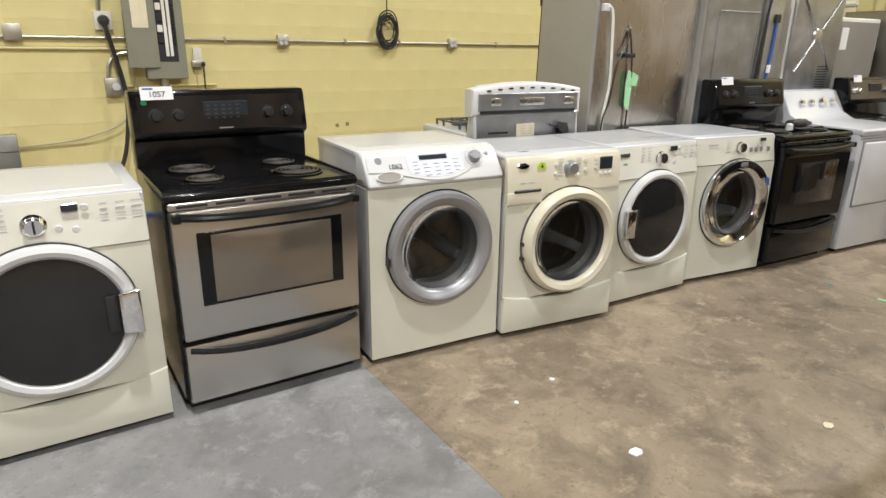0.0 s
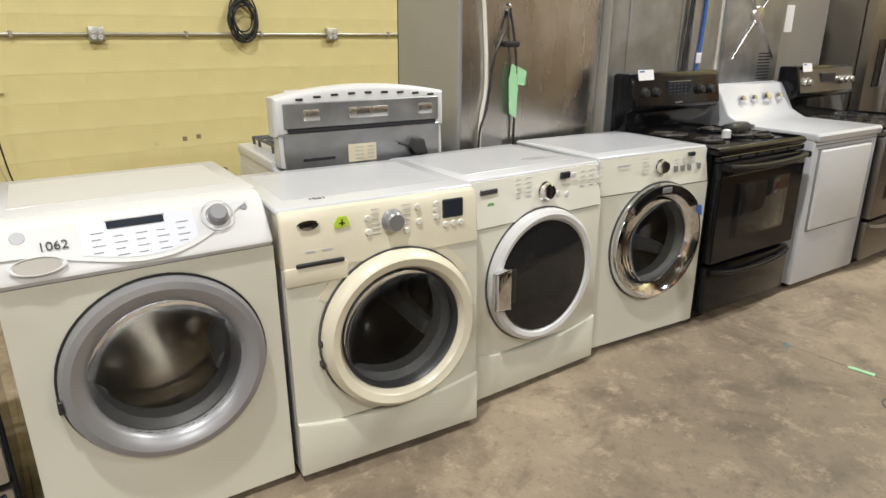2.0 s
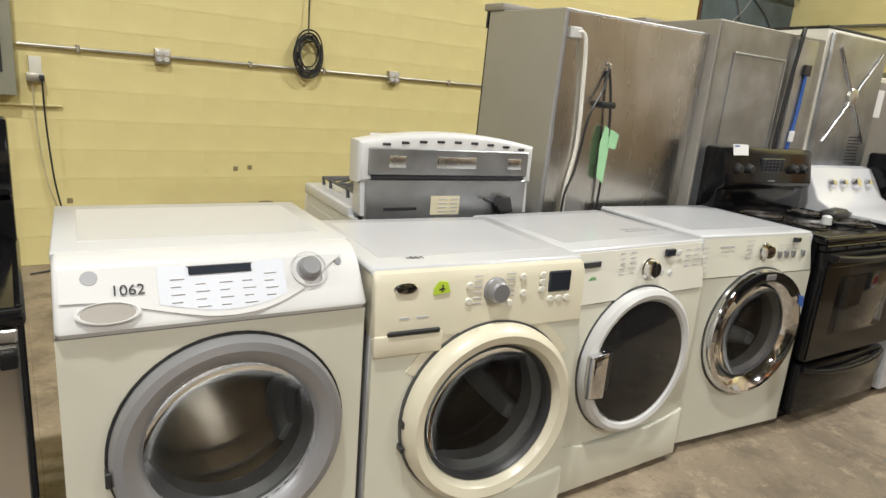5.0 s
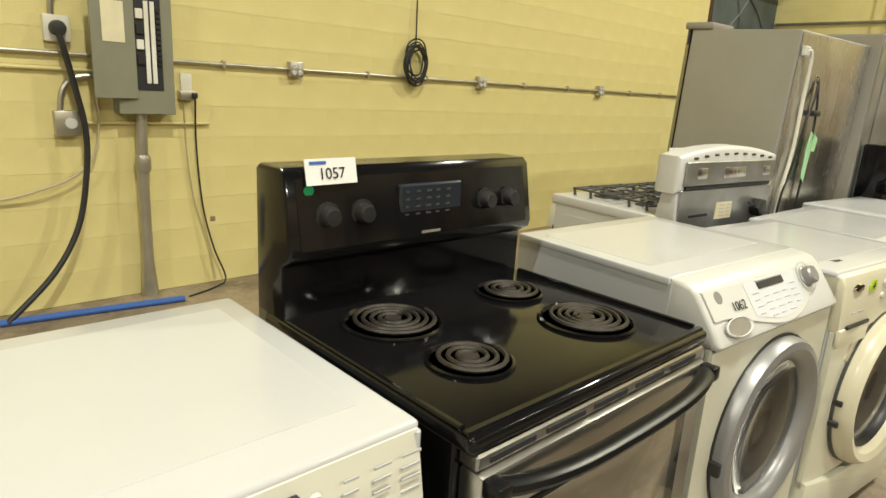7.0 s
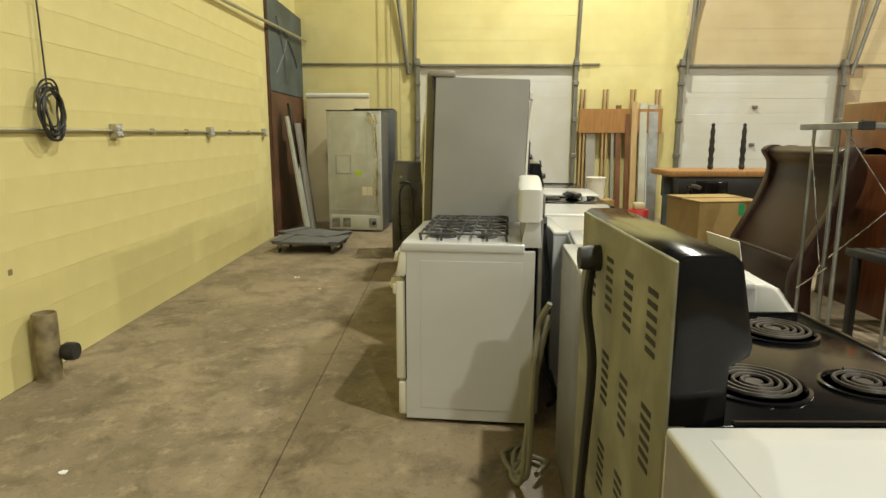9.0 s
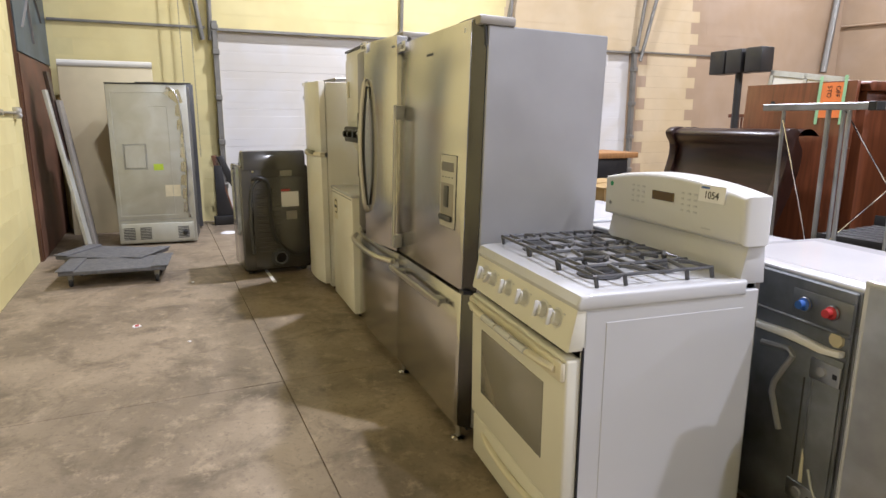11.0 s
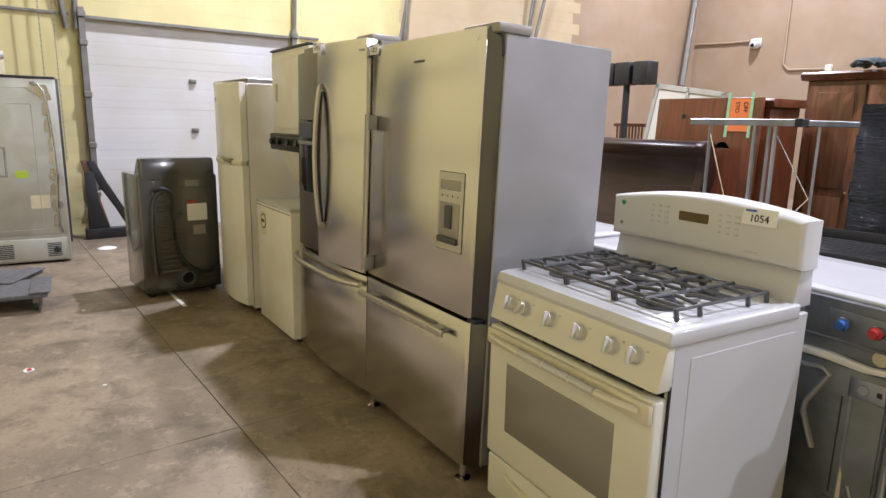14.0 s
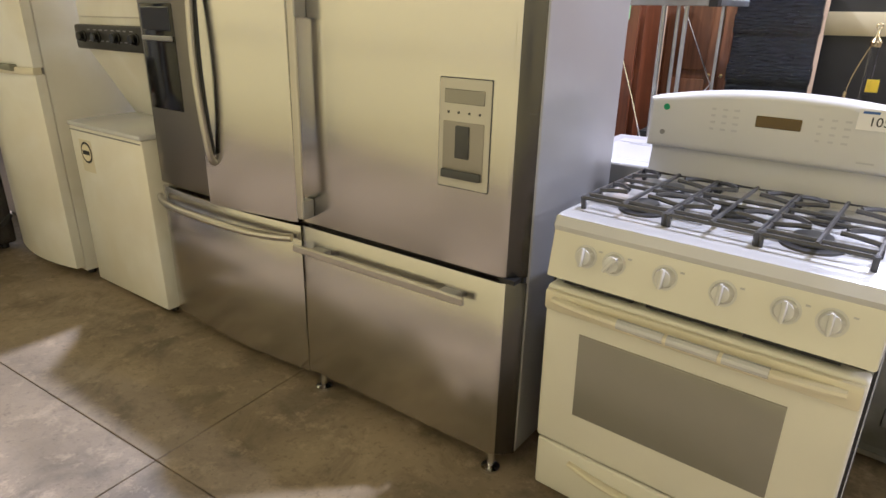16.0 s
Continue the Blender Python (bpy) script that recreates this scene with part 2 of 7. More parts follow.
def lathe(bm, profile, centre, axis="y", n=40):
    """Turns (radius, along) points about an axis through centre; along y it runs away from the front."""
    cx, cy, cz = centre
    rings = []
    for r, h in profile:
        ring = []
        for i in range(n):
            a = 2 * math.pi * i / n
            u, v = r * math.cos(a), r * math.sin(a)
            ring.append(bm.verts.new({"y": (cx + u, cy + h, cz + v), "z": (cx + u, cy + v, cz + h), "x": (cx + h, cy + u, cz + v)}[axis]))
        rings.append(ring)
    fs = []
    for p, q in zip(rings, rings[1:]):
        for i in range(n):
            fs.append(bm.faces.new((p[i], p[(i + 1) % n], q[(i + 1) % n], q[i])))
    for ring, (r, h) in ((rings[0], profile[0]), (rings[-1], profile[-1])):
        if r > 1e-4:
            fs.append(bm.faces.new(ring))
    bmesh.ops.remove_doubles(bm, verts=[v for ring in rings for v in ring], dist=1e-5)
    bmesh.ops.recalc_face_normals(bm, faces=[f for f in fs if f.is_valid])
    return bm


def ring(bm, profile, centre, axis="y", n=48):
    """A closed profile turned about an axis: a ring."""
    cx, cy, cz = centre
    rings = []
    for r, h in profile:
        row = []
        for i in range(n):
            a = 2 * math.pi * i / n
            u, v = r * math.cos(a), r * math.sin(a)
            row.append(bm.verts.new({"y": (cx + u, cy + h, cz + v), "z": (cx + u, cy + v, cz + h), "x": (cx + h, cy + u, cz + v)}[axis]))
        rings.append(row)
    fs = []
    for k in range(len(rings)):
        p, q = rings[k], rings[(k + 1) % len(rings)]
        for i in range(n):
            fs.append(bm.faces.new((p[i], p[(i + 1) % n], q[(i + 1) % n], q[i])))
    bmesh.ops.recalc_face_normals(bm, faces=fs)
    return bm


def smooth_line(pts, steps=6):
    P = [Vector(p) for p in pts]
    if len(P) < 3:
        return P
    out = []
    for i in range(len(P) - 1):
        p0, p1, p2, p3 = P[max(i - 1, 0)], P[i], P[i + 1], P[min(i + 2, len(P) - 1)]
        for k in range(steps):
            t = k / steps
            out.append(0.5 * ((2 * p1) + (p2 - p0) * t + (2 * p0 - 5 * p1 + 4 * p2 - p3) * t * t + (3 * p1 - p0 - 3 * p2 + p3) * t ** 3))
    return out + [P[-1]]


def tube(bm, pts, r, n=8, smooth=True, flat=1.0):
    P = smooth_line(pts) if smooth else [Vector(p) for p in pts]
    rows = []
    side = None
    for i, p in enumerate(P):
        d = (P[min(i + 1, len(P) - 1)] - P[max(i - 1, 0)]).normalized()
        if side is None:
            side = d.cross(Vector((0, 0, 1)) if abs(d.z) < 0.9 else Vector((1, 0, 0))).normalized()
        side = (side - d * side.dot(d)).normalized()
        up = d.cross(side)
        rows.append([bm.verts.new(p + side * (r * math.cos(2 * math.pi * k / n)) + up * (r * flat * math.sin(2 * math.pi * k / n))) for k in range(n)])
    fs = []
    for a, b in zip(rows, rows[1:]):
        for k in range(n):
            fs.append(bm.faces.new((a[k], a[(k + 1) % n], b[(k + 1) % n], b[k])))
    fs += [bm.faces.new(rows[0]), bm.faces.new(rows[-1])]
    bmesh.ops.recalc_face_normals(bm, faces=fs)
    return bm


def B(*a, **k):
    return box(bmesh.new(), *a, **k)


def finish(name, bm, mat_):
    me = bpy.data.meshes.new(name)
    for f in bm.faces:
        f.smooth = True
    bm.to_mesh(me)
    bm.free()
    me.set_sharp_from_angle(angle=radians(35))
    me.materials.append(mat_)
    return me


def part(name, bm, mat_, parent, label=""):
    ob = new(name, finish(name, bm, mat_))
    ob.parent = parent
    return tagged(ob, label)


def thing(name, label, category, m=None, group="", kind=""):
    ob = new(name)
    ob.empty_display_size = 0.2
    if m is not None:
        ob.matrix_world = m
    return tagged(ob, label, category, group, kind)


def single(name, bm, mat_, label, category, group="", kind="", m=None):
    ob = new(name, finish(name, bm, mat_))
    if m is not None:
        ob.matrix_world = m
    return tagged(ob, label, category, group, kind)


def structure(name, bm, mat_, label=""):
    return tagged(new(name, finish(name, bm, mat_)), label, "", "", "structure")


def letters(name, text, size, m, mat_, parent, label=""):
    c = bpy.data.curves.new(name, "FONT")
    c.body, c.size, c.extrude, c.align_x, c.align_y = text, size, 0.0004, "CENTER", "CENTER"
    tmp = bpy.data.objects.new(name + "_text", c)
    me = bpy.data.meshes.new_from_object(tmp)
    bpy.data.objects.remove(tmp)
    me.materials.clear()
    me.materials.append(mat_)
    me.transform(m)
    ob = new(name, me)
    ob.parent = parent
    return tagged(ob, label)


FRONT = pose(0, 0, 0, 90, 0, 0)   # turns flat writing to face the front (-y) of a thing


def tag_card(parent_m, text, w=0.085, h=0.05, lean=0):
    """A white lot-number card; its face looks along -y of the pose."""
    t = thing("lot_tag", ("small white paper lot tag numbered " + text) if text else "small white paper lot tag with faint print", "tag", parent_m, "lot tags")
    part("card", B(-w / 2, w / 2, 0, .002, 0, h), PAPER, t)
    if text:
        letters("number", text, h * .62, pose(0, -.0012, h * .40) @ FRONT, INK, t, "black printed number " + text)
    part("mark", B(-w * .42, -w * .1, -.0014, 0, h * .78, h * .9), BLUE, t)
    return t


# ---- structure ----
NORTH, EAST, SOUTH, WEST, TOP = 3.56, 9.85, -11.2, -11.2, 8.2
floor = structure("floor", B(WEST, EAST + .3, SOUTH - .3, NORTH + .3, -.3, -.012), GROUT, "worn tan concrete floor cut into large slabs")
XS, YS = [WEST, -2.18, .795, 3.82, 6.82, EAST], [SOUTH, -8.1, -4.1, 1.855, NORTH]
for i in range(5):
    for j in range(4):
        cells = [(YS[j], YS[j + 1], CONCRETE)]
        if i == 1 and j == 2:
            cells = [(YS[j], .3, CONCRETE_GREY), (.3, YS[j + 1], CONCRETE)]
        for y0, y1, mt in cells:
            part("slab", B(XS[i] + (.002 if XS[i] > 1 else 0), XS[i + 1] - (.002 if XS[i + 1] > 1 else 0), y0 + .002, y1 - .002, -.2, 0, bevel=.002, seg=1), mt, floor)

wall_n = structure("wall_north", B(WEST, 7.78, NORTH, NORTH + .25, 0, TOP), MORTAR, "yellow painted concrete block wall")
structure("wall_north_end", B(7.78, EAST + .3, NORTH + .05, NORTH + .25, 0, TOP), MORTAR)
BLK = finish("block", B(-.19995, .19995, -.002, .03, -.0982, .0982), YELLOW)


def block_field(bm, along, fixed, a0, a1, z0, z1, skip=()):
    k = 0
    z = z0 + .1
    while z < z1:
        a = a0 + (.2 if k % 2 else 0)
        while a < a1:
            if not any(s0 < a < s1 and zz0 < z < zz1 for s0, s1, zz0, zz1 in skip):
                if along == "x":
                    box(bm, a - .1999, a + .1999, fixed - .002, fixed + .03, z - .0982, z + .0982)
                else:
                    box(bm, fixed - .002, fixed + .03, a - .1999, a + .1999, z - .0982, z + .0982)
            a += .4
        z += .2
        k += 1
    return bm


D1, D2, DH = (-1.05, 1.52), (-5.55, -2.92), 2.58
# East wall tone steps from yellow through sand to peach, going south.
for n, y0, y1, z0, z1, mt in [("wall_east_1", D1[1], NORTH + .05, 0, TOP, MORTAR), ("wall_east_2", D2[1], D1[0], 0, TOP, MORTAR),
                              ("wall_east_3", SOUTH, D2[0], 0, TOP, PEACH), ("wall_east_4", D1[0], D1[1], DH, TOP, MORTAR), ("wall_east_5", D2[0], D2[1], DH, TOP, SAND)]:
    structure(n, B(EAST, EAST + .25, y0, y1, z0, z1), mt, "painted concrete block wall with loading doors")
structure("wall_south", B(WEST, EAST + .25, SOUTH - .25, SOUTH, 0, TOP), PEACH, "peach block wall")
structure("wall_west", B(WEST - .25, WEST, SOUTH - .25, NORTH + .25, 0, TOP), CONCRETE_GREY)
structure("ceiling", B(WEST, EAST + .25, SOUTH - .25, NORTH + .25, TOP, TOP + .2), ROOF, "steel roof deck high above")
for k in range(6):
    bm = bmesh.new()
    yb = -10 + k * 2.4
    box(bm, WEST, EAST, yb - .05, yb + .05, TOP - .32, TOP - .02)
    structure("roof_beam_%d" % (k + 1), bm, RAIL_STEEL)

# Assumed lamp bodies; the west pair stands only for the added side light.
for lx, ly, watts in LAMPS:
    t = thing("unseen_bay_lamp", "assumed round bay lamp, out of view under the roof", "lamp", pose(lx, ly, LAMP_Z), "bay lamps")
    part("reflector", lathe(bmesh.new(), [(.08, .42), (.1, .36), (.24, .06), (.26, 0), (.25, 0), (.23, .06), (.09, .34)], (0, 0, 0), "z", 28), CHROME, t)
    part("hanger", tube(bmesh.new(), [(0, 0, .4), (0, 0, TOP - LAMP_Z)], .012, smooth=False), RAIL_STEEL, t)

# sectional loading doors with tracks, springs rail and hardware
for di, (y0, y1) in enumerate((D1, D2)):
    dr = structure("door_%d" % (di + 1), B(EAST + .06, EAST + .10, y0, y1, 0, DH), DOOR_WHITE, "closed white sectional loading door")
    npan = 5
    for k in range(npan):
        z0, z1 = DH * k / npan, DH * (k + 1) / npan
        bm = bmesh.new()
        box(bm, EAST + .03, EAST + .06, y0, y1, z0 + .001, z1 - .001, bevel=.0015, seg=1)
        for g in (1, 2):
            zg = z0 + (z1 - z0) * g / 3
            box(bm, EAST + .0288, EAST + .031, y0, y1, zg - .075, zg + .075, bevel=.001, seg=1)
        part("panel", bm, DOOR_WHITE, dr)
    for yy, zz in ((y0 + 1.36, 1.92), (y0 + 1.36, 1.285), (y0 + 1.36, .668)):
        part("latch", box(B(EAST + .0, EAST + .03, yy - .045, yy + .045, zz - .028, zz + .028, bevel=.006), EAST - .02, EAST, yy - .03, yy + .03, zz - .012, zz + .012), RAIL_STEEL, dr)
    for yy in (y0 - .045, y1 + .045):
        bm = box(bmesh.new(), EAST - .10, EAST - .015, yy - .035, yy + .035, 0, DH + .12, bevel=.004, seg=1)
        for zz in (.5, 1.1, 1.7, 2.3, 2.62):
            box(bm, EAST - .13, EAST, yy - .045, yy + .045, zz - .035, zz + .035, bevel=.008, seg=1)
        part("track", bm, RAIL_STEEL, dr)
    part("lintel", B(EAST - .05, EAST - .003, y0 - .12, y1 + .12, DH, DH + .035), RAIL_STEEL, dr)
bm = bmesh.new()
for y0, y1 in ((3.5, 1.68), (-1.2, -1.5), (-5.7, -7.6)):
    box(bm, EAST - .03, EAST - .004, y1, y0, 2.6, 2.63)
structure("wall_angle_rail", bm, RAIL_STEEL)
for ya, yb, xt in ((1.72, 1.92, 9.8), (1.62, 1.60, 9.8), (-1.1, -1.14, 9.8), (-2.86, -3.12, 9.8), (-2.95, -3.0, 9.75), (-5.62, -5.80, 9.8), (-5.7, -6.05, 9.75)):
    bm = tube(bmesh.new(), [(xt, ya, 2.45), (xt - .05, yb, 3.9), (xt - .1, yb + (yb - ya), 5.4)], .032, 10, smooth=False)
    structure("track_riser", bm, RAIL_STEEL)

# blue and brown sliding fire door at the end of the yellow wall
fd = structure("door_3", B(7.78, EAST, NORTH - .03, NORTH + .05, 0, 3.35), RUST_BROWN, "blue over brown painted steel sliding door")
part("upper_sheet", B(7.80, EAST - .02, NORTH - .045, NORTH - .03, 2.05, 3.34, bevel=.003, seg=1), BLUE_STEEL, fd)
part("lower_sheet", B(7.80, EAST - .02, NORTH - .045, NORTH - .03, .02, 2.03, bevel=.003, seg=1), RUST_BROWN, fd)
bm = bmesh.new()
for p, q in (((8.1, 2.3), (8.9, 3.0)), ((8.6, 2.95), (9.4, 2.5)), ((8.2, 3.1), (8.7, 2.2))):
    tube(bm, [(p[0], NORTH - .047, p[1]), ((p[0] + q[0]) / 2 + .1, NORTH - .047, (p[1] + q[1]) / 2), (q[0], NORTH - .047, q[1])], .02, 6, flat=.1)
part("paint_streak", bm, GREY_SIDE, fd)
structure("slide_rail", tube(bmesh.new(), [(4.4, NORTH - .04, 2.82), (9.8, NORTH - .12, 2.98)], .022, 8, smooth=False), CONDUIT)


# ---- fixtures on the yellow wall ----
def outlet(x):
    t = thing("outlet_box", "metal surface box with two white duplex outlets", "outlet", pose(x, NORTH - .0, 1.47), "wall outlets")
    part("box", B(-.052, .052, -.055, 0, -.052, .052, bevel=.006), CONDUIT, t)
    for dx in (-.023, .023):
        bm = bmesh.new()
        for dz in (-.021, .021):
            lathe(bm, [(0, -.0605), (.016, -.0605), (.017, -.055)], (dx, 0, dz), "y", 14)
        part("socket", bm, WHITE_PLASTIC, t)
        for dz in (-.021, .021):
            for e in (-.005, .005):
                part("slot", B(dx + e - .0015, dx + e + .0015, -.0612, -.06, dz - .004, dz + .005), INK, t)


for x in (1.72, 3.60, 5.48, 7.44):
    outlet(x)
ct = thing("conduit", "straight metal conduit run along the yellow wall", "conduit")
for a, b in ((-3, .48), (.86, 1.665), (1.775, 3.545), (3.655, 5.425), (5.535, 7.385)):
    part("pipe", tube(bmesh.new(), [(a, NORTH - .022, 1.47), (b, NORTH - .022, 1.47)], .0125, 10, smooth=False), CONDUIT, ct)
for x in (-1.2, 1.2, 2.35, 2.95, 4.2, 4.9, 6.1, 6.8):
    part("strap", B(x - .012, x + .012, NORTH - .038, NORTH, 1.445, 1.495, bevel=.004, seg=1), CONDUIT, ct)
part("pipe", tube(bmesh.new(), [(-3, NORTH - .016, 1.385), (.44, NORTH - .016, 1.385)], .011, 8, smooth=False), WALLPIPE, ct)

coil = thing("cable_coil", "coil of black cable hung on the conduit", "cable", pose(2.80, NORTH - .045, 1.60))
random.seed(5)
for k in range(9):
    r = .095 + .045 * random.random()
    ox, oz = random.uniform(-.02, .02), random.uniform(-.045, .01)
    pts = [(ox + r * .86 * math.cos(a), -.004 * k + .01 * math.sin(3 * a + k), oz + r * 1.22 * math.sin(a)) for a in [2 * math.pi * i / 16 for i in range(17)]]
    part("loop", tube(bmesh.new(), pts, .0065, 7), BLACK_MATT, coil)
part("rope", tube(bmesh.new(), [(.0, 0, .13), (.005, .01, .6), (.0, .02, 1.6)], .006, 6), BLACK_MATT, coil)
part("loose_end", tube(bmesh.new(), [(-.06, 0, -.12), (-.02, 0, -.165), (.05, 0, -.17), (.09, 0, -.15)], .003, 6), CABLE_BEIGE, coil)

pb = thing("breaker_panel", "open grey-green electrical breaker panel with door ajar", "breaker panel", pose(.665, NORTH, 1.53))
bm = box(bmesh.new(), -.14, .18, -.115, 0, -.38, .44, bevel=.006)
part("cabinet", bm, BREAKER_GREY, pb)
bm = box(bmesh.new(), -.14, .18, -.124, -.116, -.38, .44, bevel=.003, seg=1)
part("trim_plate", bm, BREAKER_GREY, pb)
part("recess", B(-.035, .115, -.128, -.1242, -.24, .30), INK, pb)
bm = bmesh.new()
for k in range(2):
    box(bm, .02 + k * .035, .045 + k * .035, -.135, -.128, -.20, .26, bevel=.002, seg=1)
part("bus_cover", bm, WHITE_AGED_LIT, pb)
for k in range(11):
    part("breaker", B(.082, .108, -.142, -.129, .20 - k * .03, .222 - k * .03, bevel=.003, seg=1), BLACK_MATT, pb)
for k in range(4):
    part("breaker", B(-.028, .012, -.142, -.129, .16 - k * .085, .215 - k * .085, bevel=.003, seg=1), BLACK_MATT if k % 2 else WHITE_AGED_LIT, pb)
bm = box(bmesh.new(), -.245, 0, -.005, .005, -.29, .33, bevel=.002, seg=1)
dr = part("panel_door", bm, BREAKER_GREY, pb)
dr.matrix_local = pose(-.035, -.13, 0, 0, 0, 10)
part("chart", B(-.185, -.06, -.008, -.005, .02, .24), PAPER_YELLOW, dr)

rs = thing("conduit_riser", "thick steel conduit rising from floor to breaker panel", "conduit", pose(.66, NORTH - .06, 0))
part("pipe", tube(bmesh.new(), [(-.01, 0, 0), (-.01, 0, .75), (0, 0, 1.15)], .034, 12, smooth=False), CONDUIT, rs)
part("coupling", lathe(bmesh.new(), [(.04, .80), (.046, .82), (.046, .88), (.04, .90)], (-.005, 0, 0), "z", 16), CONDUIT, rs)
part("foot", lathe(bmesh.new(), [(.05, 0), (.05, .05), (.036, .22), (.034, .3)], (-.01, 0, 0), "z", 16), CONDUIT, rs)
part("top_conduit", tube(bmesh.new(), [(.0, 0, 1.97), (.0, 0, 4.5)], .03, 12, smooth=False), CONDUIT, rs)

jb = thing("junction_box", "grey junction box on the conduit", "junction box", pose(-.36, NORTH, 1.50))
part("body", B(-.06, .06, -.06, 0, -.06, .06, bevel=.006), CONDUIT, jb)
rb = thing("range_receptacle", "white receptacle with a big black plug in it", "outlet", pose(.26, NORTH, 1.60))
part("plate", B(-.065, .065, -.04, 0, -.07, .07, bevel=.006), OFFWHITE, rb)
part("plug", lathe(bmesh.new(), [(0, -.10), (.034, -.095), (.042, -.07), (.042, -.04)], (0, 0, 0), "y", 20), BLACK_MATT, rb)
part("cord", tube(bmesh.new(), [(0, -.08, -.03), (.05, -.09, -.3), (.085, -.1, -.55), (.07, -.1, -.8), (.0, -.12, -1.1), (-.15, -.15, -1.35), (-.4, -.2, -1.58)], .017, 8), BLACK_MATT, rb)
part("flex", tube(bmesh.new(), [(-.02, -.02, .07), (-.01, -.03, .17), (.06, -.03, .24), (.2, -.03, .26)], .017, 8), CONDUIT, rb)
sb = thing("surface_socket", "grey metal socket box with round white receptacle", "outlet", pose(.27, NORTH, 1.09))
part("box", B(-.065, .065, -.06, 0, -.07, .07, bevel=.006), CONDUIT, sb)
part("receptacle", lathe(bmesh.new(), [(0, -.068), (.03, -.067), (.032, -.06)], (.015, 0, .0), "y", 20), WHITE_PLASTIC, sb)
part("flex", tube(bmesh.new(), [(-.03, -.03, .07), (-.01, -.03, .18), (.05, -.03, .25), (.16, -.03, .27)], .016, 8), CONDUIT, sb)
part("stub", tube(bmesh.new(), [(.06, -.02, .0), (.82, -.02, 0)], .009, 8, smooth=False), WALLPIPE, sb)
so = thing("small_outlet", "white outlet with a black plug and cord", "outlet", pose(.95, NORTH, 1.31))
part("plate", B(-.03, .04, -.02, 0, -.02, .09, bevel=.004), OFFWHITE, so)
part("box", B(-.05, .05, -.06, 0, -.07, -.015, bevel=.005), CONDUIT, so)
part("plug", B(.02, .05, -.09, -.06, -.06, -.025, bevel=.006), BLACK_MATT, so)
part("cord", tube(bmesh.new(), [(.035, -.08, -.05), (.04, -.05, -.35), (.07, -.04, -.75), (.13, -.05, -1.05), (.2, -.07, -1.27), (.1, -.15, -1.3), (-.12, -.25, -1.3)], .006, 7), BLACK_MATT, so)
part("wire", tube(bmesh.new(), [(-.02, -.03, -.07), (-.01, -.02, -.4), (.03, -.02, -.75), (.1, -.03, -1.0), (.14, -.04, -1.28)], .005, 7), CABLE_BEIGE, so)
single("blue_tube", tube(bmesh.new(), [(-1.0, 3.42, .03), (-.03, 3.36, .02), (.78, 3.26, .02)], .02, 10, smooth=False), BLUE, "long blue plastic tube lying on the floor by the wall", "tube")
single("loose_cable", tube(bmesh.new(), [(-1.6, 3.5, .55), (-1.0, 3.53, .62), (-.2, 3.53, .66), (.1, 3.5, .72), (.32, 3.5, .82), (.42, 3.52, 1.0), (.43, 3.52, 1.3)], .008, 7), CABLE_BEIGE, "thin beige cable drooping along the wall", "cable")
gb = thing("grey_utility_box", "grey-green metal utility box on the wall", "utility box", pose(-.68, NORTH, .55))
part("body", B(-.25, .22, -.12, 0, -.2, .2, bevel=.008), GALV, gb)
part("seam", B(-.25, .22, -.1235, -.1215, .07, .075), INK, gb)

pp = thing("pipe_stub", "short rusty steel pipe stub with a capped elbow", "pipe", pose(2.46, NORTH - .09, 0))
part("stub", lathe(bmesh.new(), [(.075, 0), (.068, .02), (.068, .4), (.062, .41), (.055, .38)], (0, 0, 0), "z", 20), material("rusty_pipe", (.30, .245, .14), .6, .3, .4, 9, .3, 40, tint=(.10, .07, .04)), pp)
part("side_cap", lathe(bmesh.new(), [(0, -.15), (.05, -.148), (.056, -.13), (.056, -.09), (.04, -.06)], (.04, 0, .16), "y", 18), BLACK_MATT, pp)
for x, z in ((2.02, .66), (2.24, .67), (2.35, .68), (1.1, .45)):
    single("wall_chip", B(x - .018, x + .018, NORTH - .005, NORTH - .0005, z - .02, z + .015, bevel=.002, seg=1), WALLPIPE if x == 2.02 else material("bare_block", (.25, .2, .11), .8, 0, .2, 20), "small chipped hole in the painted wall", "wall chip", "wall chips")

cc = thing("security_camera", "white dome security camera on the far wall", "camera", pose(8.36, SOUTH, 3.29))
part("mount", B(-.12, .12, 0, .05, -.09, .09, bevel=.02), WHITE_AGED_LIT, cc)
part("dome", lathe(bmesh.new(), [(0, .22), (.07, .2), (.1, .13), (.1, .05)], (-.02, 0, -.04), "y", 20), WHITE_PLASTIC, cc)
part("lens_window", lathe(bmesh.new(), [(0, .235), (.035, .225), (.04, .2)], (-.02, 0, -.07), "y", 16), BLACK, cc)
wc = thing("wall_conduit", "thin conduit bent along the peach wall", "conduit")
part("pipe", tube(bmesh.new(), [(9.8, SOUTH + .03, 3.36), (9.0, SOUTH + .03, 3.33), (8.5, SOUTH + .03, 3.33)], .025, 8, smooth=False), PEACH, wc)
part("pipe", tube(bmesh.new(), [(7.72, SOUTH + .03, 5), (7.72, SOUTH + .03, 2.8), (7.6, SOUTH + .03, 2.68), (6.85, SOUTH + .03, 2.66)], .025, 8, smooth=False), PEACH, wc)
part("end_box", B(6.75, 6.87, SOUTH, SOUTH + .08, 2.58, 2.74, bevel=.01), OFFWHITE, wc)
structure("corner_pipe", tube(bmesh.new(), [(9.7, -10.6, 2.4), (9.72, -11.0, 5.5)], .07, 10, smooth=False), RAIL_STEEL)


